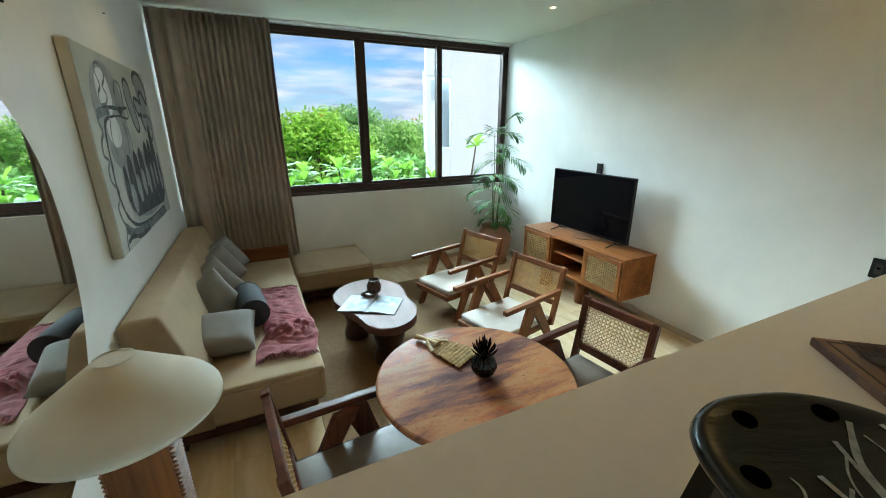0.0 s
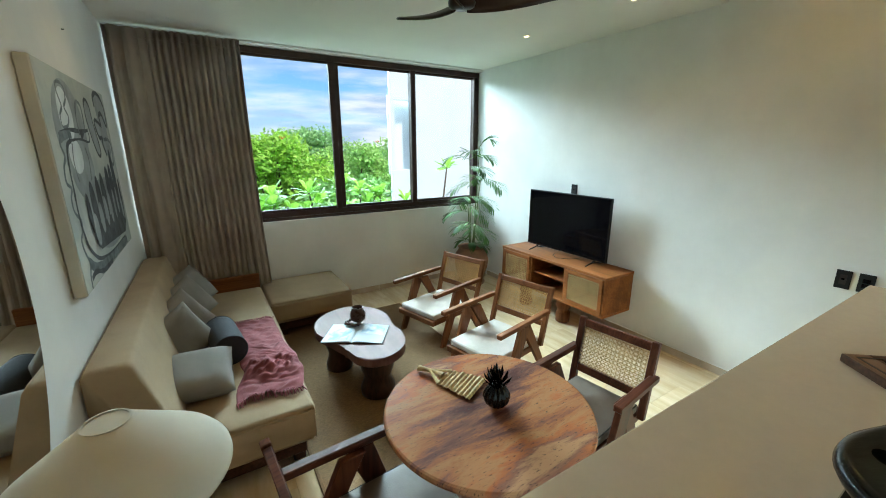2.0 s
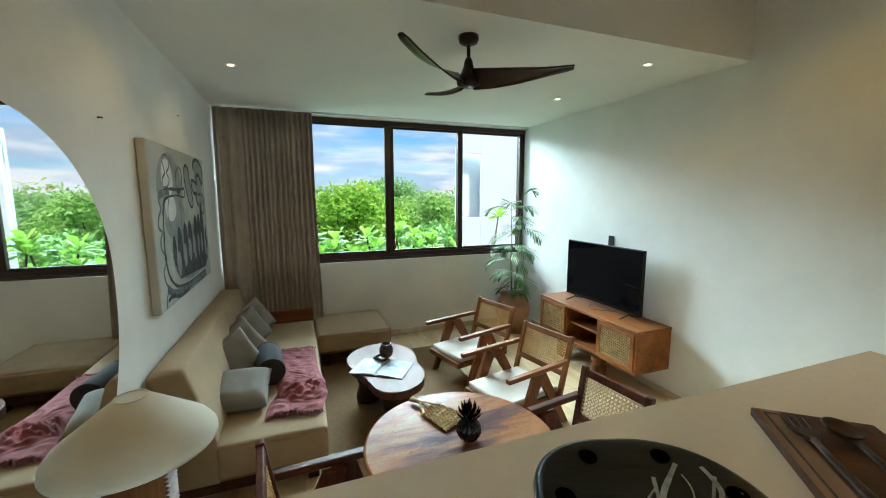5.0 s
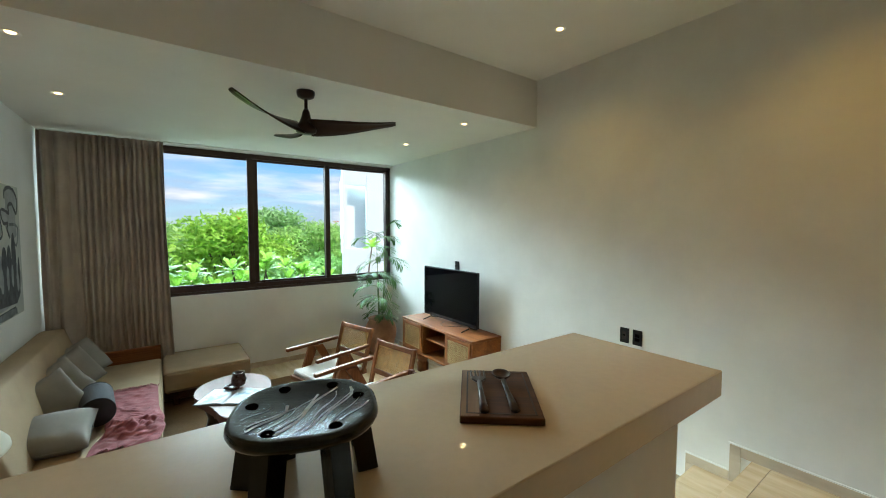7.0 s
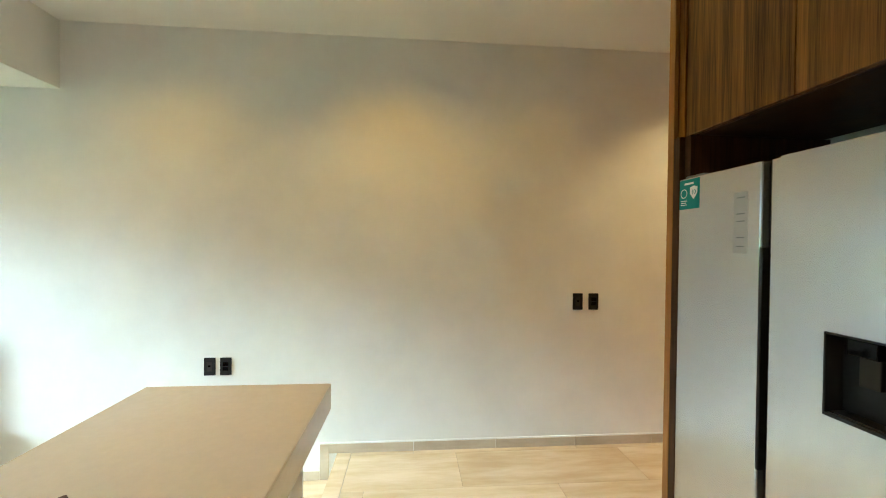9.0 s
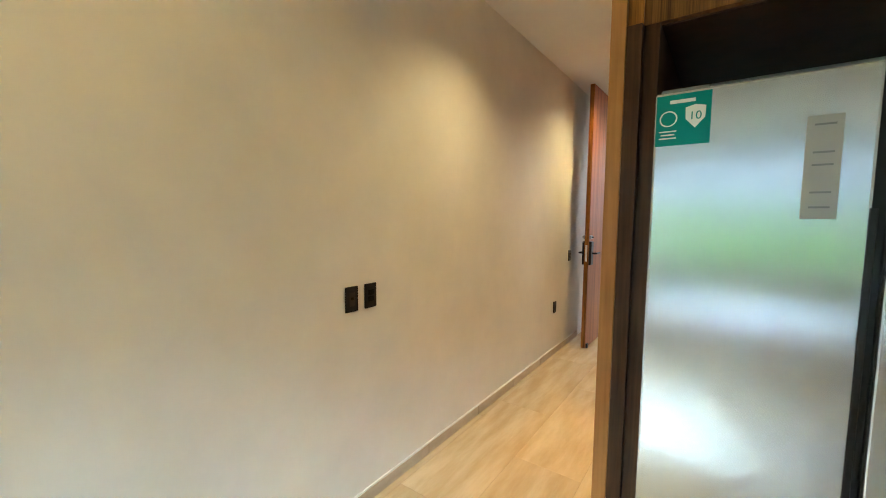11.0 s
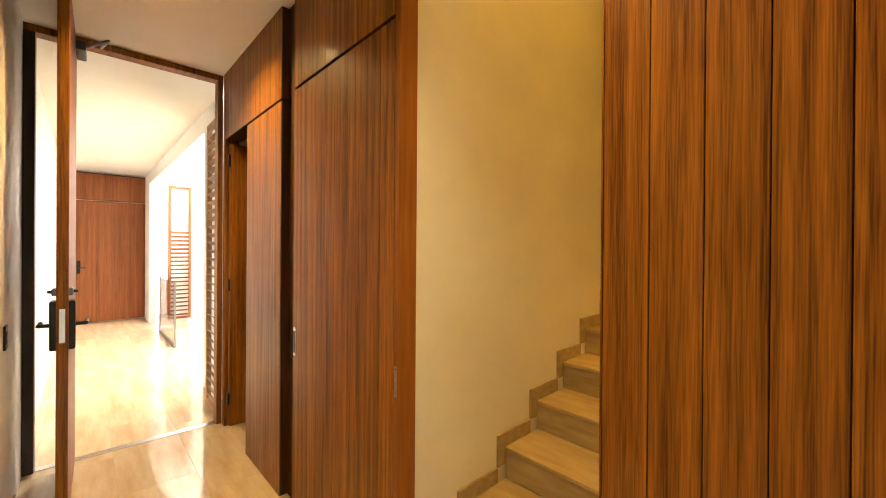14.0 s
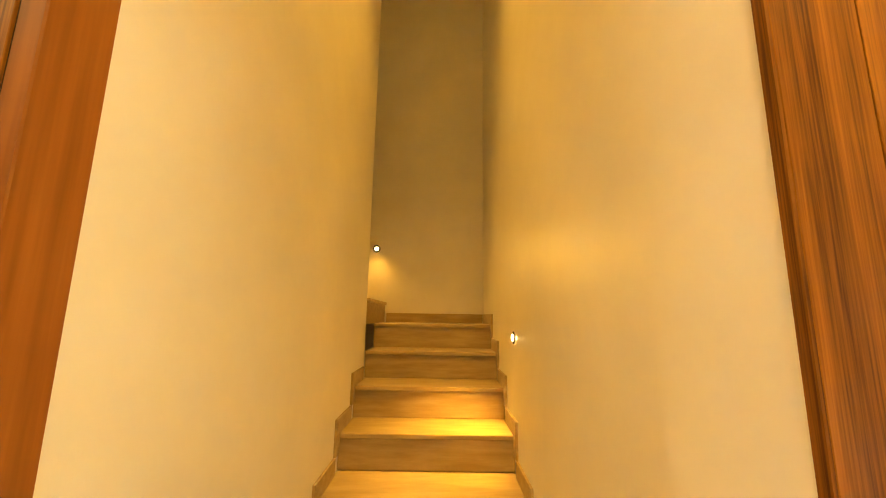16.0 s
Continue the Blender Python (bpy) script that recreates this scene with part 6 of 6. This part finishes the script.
utensil("serving_fork", "dark wooden serving fork on the board", Matrix.Translation((1.222, 0.172, CT + 0.0245)) @ Matrix.Rotation(math.atan2(0.263, 0.194), 4, "Z") @ Matrix.Scale(1.28, 4), "fork")
utensil("serving_spoon", "dark wooden serving spoon on the board", Matrix.Translation((1.304, 0.128, CT + 0.0245)) @ Matrix.Rotation(math.atan2(0.297, 0.205), 4, "Z") @ Matrix.Scale(1.34, 4), "spoon")


def fridge():
    x0, x1, yf, yb, z1 = 1.18, 2.088, -1.675, -2.33, 1.765
    th = thing("refrigerator", "brushed steel side-by-side refrigerator with a water dispenser", "refrigerator", pose((x0 + x1) / 2, (yf + yb) / 2, 0))
    o = Vector(((x0 + x1) / 2, (yf + yb) / 2, 0))

    def b(a, c, bevel=0.004, seg=2):
        return box(Vector(a) - o, Vector(c) - o, bevel=bevel, seg=seg)
    part("cabinet", b((x0 + 0.004, yb, 0.03), (x1 - 0.004, yf - 0.062, z1 - 0.012)), STEEL_DK, th)
    part("plinth_grille", b((x0 + 0.02, yb, 0.0), (x1 - 0.02, yf - 0.08, 0.03), 0.002, 1), BLACKPL, th)
    d1 = part("door", b((1.708, yf - 0.058, 0.05), (x1, yf, z1), 0.006), STEEL, th, "narrow brushed steel freezer door")
    n0, n1, m0, m1 = 1.352, 1.512, 1.045, 1.268          # dispenser opening
    bmd = b((x0, yf - 0.058, 0.05), (n0, yf, z1), 0.0)
    for lo, hi in (((n1, 0.05), (1.646, z1)), ((n0, 0.05), (n1, m0)), ((n0, m1), (n1, z1))):
        merge(bmd, b((lo[0], yf - 0.058, lo[1]), (hi[0], yf, hi[1]), 0.0))
    bmesh.ops.remove_doubles(bmd, verts=bmd.verts, dist=1e-5)
    d2 = part("door", bmd, STEEL, th, "wide brushed steel refrigerator door")
    part("edge_bevel", b((1.646, yf - 0.050, 0.052), (1.682, yf - 0.006, z1 - 0.002), 0.004), STEEL, d2)
    part("gasket", b((1.684, yf - 0.056, 0.055), (1.706, yf - 0.028, z1 - 0.006), 0.001, 1), BLACKPL, th, "black door gasket")
    part("grip", b((1.700, yf - 0.030, 0.78), (1.7125, yf + 0.0015, 1.49), 0.002, 1), BLACKPL, d1, "black recessed grip")
    part("hinge_cover", b((1.98, yf - 0.11, z1 - 0.012), (x1 - 0.01, yf - 0.02, z1 + 0.012), 0.003, 1), STEEL_DK, th)
    strip = part("control_strip", b((1.757, yf - 0.001, 1.468), (1.812, yf + 0.0012, 1.675), 0.0005, 1), PANELGREY, d1, "grey control strip with faint marks")
    for z in (1.655, 1.60, 1.575, 1.52, 1.49):
        part("mark", b((1.768, yf + 0.001, z), (1.800, yf + 0.0016, z + 0.004), 0.0, 1), STEEL_DK, strip)
    sticker = part("sticker", b((1.974, yf - 0.001, 1.640), (2.084, yf + 0.0010, 1.758), 0.0003, 1), TEAL, d1, "teal energy sticker with a white shield")
    part("bar", b((2.005, yf + 0.0008, 1.737), (2.056, yf + 0.0015, 1.745), 0, 1), LABELW, sticker)
    ring = swap(lathe([(0.0155, 0.0), (0.0185, 0.0), (0.0185, 0.0006), (0.0155, 0.0006), (0.0155, 0.0)], 28), Matrix.Translation(Vector((2.058, yf + 0.0009, 1.703)) - o) @ Matrix.Rotation(radians(-90), 4, "X"))
    part("ring", ring, LABELW, sticker)
    shield = [(-0.020, 0.022), (0.0, 0.027), (0.020, 0.022), (0.019, -0.004), (0.0, -0.026), (-0.019, -0.004)]
    part("shield", swap(prism(shield, 0, 0.0006), Matrix.Translation(Vector((2.004, yf + 0.0009, 1.703)) - o) @ Matrix.Rotation(radians(180), 4, "Z") @ Matrix.Rotation(radians(90), 4, "X")), LABELW, sticker)
    cu = bpy.data.curves.new("numeral", "FONT")
    cu.body, cu.size, cu.align_x, cu.align_y, cu.extrude = "10", 0.026, "CENTER", "CENTER", 0.0002
    cu.materials.append(TEAL)
    num = new("numeral", cu)
    num.parent = sticker
    num.matrix_basis = Matrix.Translation(Vector((2.004, yf + 0.0019, 1.704)) - o) @ Matrix.Rotation(radians(180), 4, "Z") @ Matrix.Rotation(radians(90), 4, "X")
    for z, w in ((1.672, 0.036), (1.664, 0.028), (1.656, 0.036)):
        part("bar", b((2.058 - w / 2, yf + 0.0008, z), (2.058 + w / 2, yf + 0.0015, z + 0.003), 0, 1), LABELW, sticker)
    dp = part("dispenser", b((n0, yf - 0.057, m0), (n1, yf - 0.050, m1), 0.0, 1), BLACKPL, d2, "black water dispenser niche")
    for lo, hi in (((n0, m0), (n0 + 0.006, m1)), ((n1 - 0.006, m0), (n1, m1)), ((n0 + 0.006, m0), (n1 - 0.006, m0 + 0.010)), ((n0 + 0.006, m1 - 0.006), (n1 - 0.006, m1))):
        part("niche_wall", b((lo[0], yf - 0.050, lo[1]), (hi[0], yf + 0.003, hi[1]), 0.001, 1), BLACKPL, dp)
    part("spout", b((1.398, yf - 0.050, 1.218), (1.466, yf - 0.008, 1.262), 0.004), BLACKGL, dp)
    part("paddle", b((1.408, yf - 0.046, 1.140), (1.456, yf - 0.032, 1.216), 0.003), PIPING_M, dp)
    part("drip_tray", b((n0 + 0.012, yf - 0.048, m0 + 0.0105), (n1 - 0.012, yf - 0.004, m0 + 0.014), 0.001, 1), BLACKPL, dp)


fridge()
uc = thing("upper_cabinet", "veneered cabinet above the refrigerator with two doors", "cabinet", pose(1.66, -2.05, 1.956))
# carcass and filler carry gap shade in their darkened veneer
part("carcass", box((-0.53, -0.29, 0.0), (0.465, 0.292, 0.985), bevel=0.001), VENEER_SHADE, uc)
for a, b in ((-0.53, 0.0015), (0.0045, 0.500)):
    dr = part("door", box((a, 0.294, 0.002), (b, 0.318, 0.983), bevel=0.0012), CABINET, uc)
part("filler", box((0.503, 0.20, 0.0), (0.508, 0.320, 0.985)), VENEER_SHADE, uc)
fp = thing("fridge_side_panel", "tall veneer side panel with a pale solid edge", "panel", pose(2.17, -2.0, 0))
# niche faces are coloured dark to stand in for shade
part("lining", box((-0.078, -0.36, 0.0), (-0.042, 0.275, 1.954)), VENEER_SHADE, fp, "niche lining, veneer darkened for the shade beside the refrigerator")
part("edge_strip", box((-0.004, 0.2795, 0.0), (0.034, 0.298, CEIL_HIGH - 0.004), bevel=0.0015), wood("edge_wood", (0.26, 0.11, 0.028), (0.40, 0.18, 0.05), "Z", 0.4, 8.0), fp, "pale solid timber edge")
part("inner_face", box((-0.041, -0.36, 0.0), (-0.005, 0.297, 1.954)), VENEER_SHADE, fp)
fw = thing("fridge_side_panel", "tall veneer side panel west of the refrigerator", "panel", pose(1.14, -2.0, 0))
part("board", box((-0.02, -0.36, 0), (0.016, 0.297, CEIL_HIGH - 0.004), bevel=0.001), CABINET, fw)
setting("wall_kitchen_closing", box((2.0, -2.478, 0), (2.128, -2.36, CEIL_HIGH)), PLASTER, "wall end behind the refrigerator")


# ---- outside ----
GZ = -6.2
bm = bmesh.new()
vs = [bm.verts.new(v) for v in ((-900, 5.6, GZ), (900, 5.6, GZ), (900, 1400, GZ), (-900, 1400, GZ))]
bm.faces.new(vs)
setting("ground", bm, GROUND_M, "overgrown ground below the window")


def leaf_cloud(bm, c, r, n, size, rng):
    """Small folded leaves scattered through a lumpy volume."""
    for _ in range(n):
        d = Vector((rng.gauss(0, 1), rng.gauss(0, 1), rng.gauss(0, 1))).normalized()
        p = Vector(c) + Vector((d.x * r[0], d.y * r[1], d.z * r[2])) * (rng.uniform(0.55, 1.0) + 0.10 * noise.noise(d * 3))
        a = Vector((rng.gauss(0, 1), rng.gauss(0, 1), rng.gauss(0, 0.6))).normalized()
        b = a.cross(d + Vector((0.01, 0.02, 0.4))).normalized()
        s = size * rng.uniform(0.6, 1.35)
        q = [bm.verts.new(p + v) for v in (-a * s, b * s * 0.42, a * s, -b * s * 0.42)]
        bm.faces.new(q)


def tree(x, y, top, spread, leafm, seed, clumps=46, per=250, size=0.15, label="broad leafy tree with a rounded uneven crown"):
    rng = random.Random(seed)
    th = thing("tree", label, "tree", pose(x, y, GZ), "trees below the window")
    h = top - GZ
    trunk = bmesh.new()
    tube([(0, 0, 0), (0.1, 0.05, h * 0.2), (-0.05, 0.1, h * 0.42), (0.05, 0.0, h * 0.6)], [0.26, 0.20, 0.17, 0.11], 8, trunk)
    crown = bmesh.new()
    for k in range(clumps):
        a, u = rng.uniform(0, 2 * math.pi), rng.random()
        rr = spread * math.sqrt(rng.random()) * (0.95 if u < 0.75 else 0.6)
        z = h * (0.50 + 0.42 * u) - 0.10 * rr
        c = (rr * math.cos(a), rr * math.sin(a), z)
        s = spread * rng.uniform(0.22, 0.40)
        leaf_cloud(crown, c, (s, s, s * 0.72), per, size, rng)
        if k % 4 == 0:
            tube([(0, 0, h * 0.45), (c[0] * 0.5, c[1] * 0.5, h * 0.55), c], [0.10, 0.06, 0.02], 6, trunk)
    part("trunk", trunk, BARK, th)
    tagged(part("crown", crown, leafm, th), kind="stuff")
    return th


for i, (x, y, top, spread, mt) in enumerate(((3.6, 23, 2.6, 3.4, LEAF_A), (-1.5, 22, 0.6, 3.2, LEAF_B), (8.2, 25, 1.9, 3.4, LEAF_B), (0.5, 16, -0.9, 2.7, LEAF_A), (5.6, 18, 0.4, 2.6, LEAF_B),
                                              (-6.0, 24, 1.1, 3.6, LEAF_C), (-9.5, 20, 0.4, 3.0, LEAF_A), (12.5, 29, 2.0, 4.0, LEAF_C), (3.0, 13.2, -1.6, 2.0, LEAF_A), (-3.5, 14.5, -1.3, 2.3, LEAF_B), (6.6, 31, 3.2, 4.0, LEAF_C), (-13, 28, 1.5, 4.2, LEAF_B))):
    tree(x, y, top, spread, mt, 40 + i)
rng = random.Random(9)
wood_bm = bmesh.new()
for k in range(110):
    x, y = rng.uniform(-70, 75), rng.uniform(36, 95)
    leaf_cloud(wood_bm, (x, y, rng.uniform(-1.6, 1.0)), (rng.uniform(3, 5.5), rng.uniform(3, 5), rng.uniform(1.8, 2.9)), 260, 0.42, rng)
tagged(setting("woods", wood_bm, LEAF_B, "distant low forest canopy"), kind="stuff")
bl = bmesh.new()
rng2 = random.Random(21)
for c in ((3.5, 21.5, 2.0), (9.6, 24, 1.9)):
    leaf_cloud(bl, c, (0.20, 0.2, 0.10), 14, 0.06, rng2)
tagged(setting("tree_blossom", bl, FLOWER, "orange blossom on the tree crown"), kind="stuff")


def shrub(x, y, z, seed, n=5, tall=1.2):
    """A fleshy-leaved branching shrub whose rosettes reach the window sill."""
    rng = random.Random(seed)
    th = thing("plumeria", "bright green fleshy-leaved shrub outside the window", "plant", pose(x, y, z), "shrubs outside the window")
    for k in range(n):
        a = 2 * math.pi * k / n + rng.uniform(-0.4, 0.4)
        r = rng.uniform(0.10, 0.42)
        tip = Vector((r * math.cos(a), r * math.sin(a), tall * rng.uniform(0.8, 1.08)))
        br = part("branch", tube([(0, 0, 0), (tip.x * 0.3, tip.y * 0.3, tip.z * 0.5), tip], [0.030, 0.022, 0.012], 6), BARK, th)
        lf = bmesh.new()
        m = 13
        for i in range(m):
            b = 2 * math.pi * i * 0.381966 * 1.0
            el = rng.uniform(-0.05, 0.85) if i > 2 else 1.1
            ln = rng.uniform(0.23, 0.33)
            d = Vector((math.cos(b) * math.cos(el), math.sin(b) * math.cos(el), math.sin(el)))
            side = Vector((-math.sin(b), math.cos(b), 0)) * 0.062
            up = side.cross(d).normalized() * 0.012
            base = tip - Vector((0, 0, 0.05 * i / m))
            droop = Vector((0, 0, -0.05))
            q = [base, base + d * ln * 0.45 + side * 0.7, base + d * ln * 0.78 + side + droop * 0.5, base + d * ln + droop, base + d * ln * 0.78 - side + droop * 0.5, base + d * ln * 0.45 - side * 0.7]
            mid = [base + d * ln * 0.45 - up, base + d * ln * 0.78 - up + droop * 0.5]
            va = [lf.verts.new(p) for p in q + mid]
            for f in ((0, 1, 6), (0, 6, 5), (1, 2, 7, 6), (6, 7, 4, 5), (2, 3, 7), (7, 3, 4)):
                lf.faces.new([va[v] for v in f])
        tagged(part("leaves", lf, LEAF_F, br), kind="stuff")


for i, (x, y, zt) in enumerate(((0.45, 5.9, 0.95), (0.95, 6.05, 1.00), (1.45, 6.2, 0.98), (1.95, 6.1, 0.98), (2.55, 6.3, 0.80), (-0.2, 6.0, 0.95))):
    shrub(x, y, zt - 2.05, 70 + i, 5, 1.85)
shrub(3.42, 6.1, -0.80, 93, 1, 2.02)

# white wing of the building
WY = 15.0
wing = thing("building_wing", "white rendered wing of the building with a balcony recess", "building", pose(9.0, WY, GZ))
o = Vector((9.0, WY, GZ))


def block(p, q):
    return box(Vector(p) - o, Vector(q) - o, bevel=0.008)


# one wall with a deep balcony opening near its free corner
NX0, NX1, NZ0, NZ1 = 6.73, 7.62, 0.60, 3.32
part("corner_pier", block((6.53, WY, NZ0), (NX0, WY + 0.15, NZ1)), STUCCO, wing)
part("lower_wall", block((6.53, WY, GZ), (NX1, WY + 0.15, NZ0 - 0.001)), STUCCO, wing)
part("upper_wall", block((6.53, WY, NZ1 + 0.001), (NX1, WY + 0.15, 9.0)), STUCCO, wing)
part("main_wall", block((NX1 + 0.001, WY, GZ), (17.0, WY + 0.15, 9.0)), STUCCO, wing)
part("recess_back", block((6.60, WY + 0.40, NZ0 - 0.2), (NX1 + 0.6, WY + 0.50, NZ1 + 0.2)), STUCCO, wing)


# ---- floor tiles, last ----
def tiles(parent_name, label, x0, x1, y0, y1, z, w=0.40, l=1.20, thick=0.006, keep=None):
    """Stone planks in broken bond, each a piece of its own, 2 mm apart."""
    th = thing(parent_name, label, "", kind="structure")
    cache = {}
    col = 0
    x = x0
    while x < x1 - 0.01:
        xe = min(x + w, x1)
        y = y0 - l * (0.0, 0.5, 0.25, 0.75)[col % 4]
        while y < y1 - 0.01:
            ya, yb = max(y, y0), min(y + l, y1)
            if yb - ya > 0.02:
                key = (round(xe - x, 3), round(yb - ya, 3))
                if key not in cache:
                    bm = box((-key[0] / 2 + 0.0007, -key[1] / 2 + 0.0007, -thick), (key[0] / 2 - 0.0007, key[1] / 2 - 0.0007, 0), bevel=0.0006)
                    o = part("tile", bm, TRAV, th)
                    cache[key] = o.data
                else:
                    o = new("tile", cache[key])
                    o.parent = th
                o.location = ((x + xe) / 2, (ya + yb) / 2, z)
            y += l
        x = xe
        col += 1
    return th


tiles("floor_tiles_living", "polished travertine planks of the living room", WX, EX, 0.262, NY, LOW)
tiles("floor_tiles_kitchen", "polished travertine planks of kitchen and corridor", WX, EX, -12.3, -0.163, 0.0)
tiles("floor_tiles_nosing", "travertine edge strip at the top step", 1.864, EX, -0.16, -0.060, 0.0, 0.8, 0.4, 0.02)
tiles("floor_tiles_step", "travertine tread of the step", 1.864, EX, -0.060, 0.268, -0.190, 0.6, 1.2)
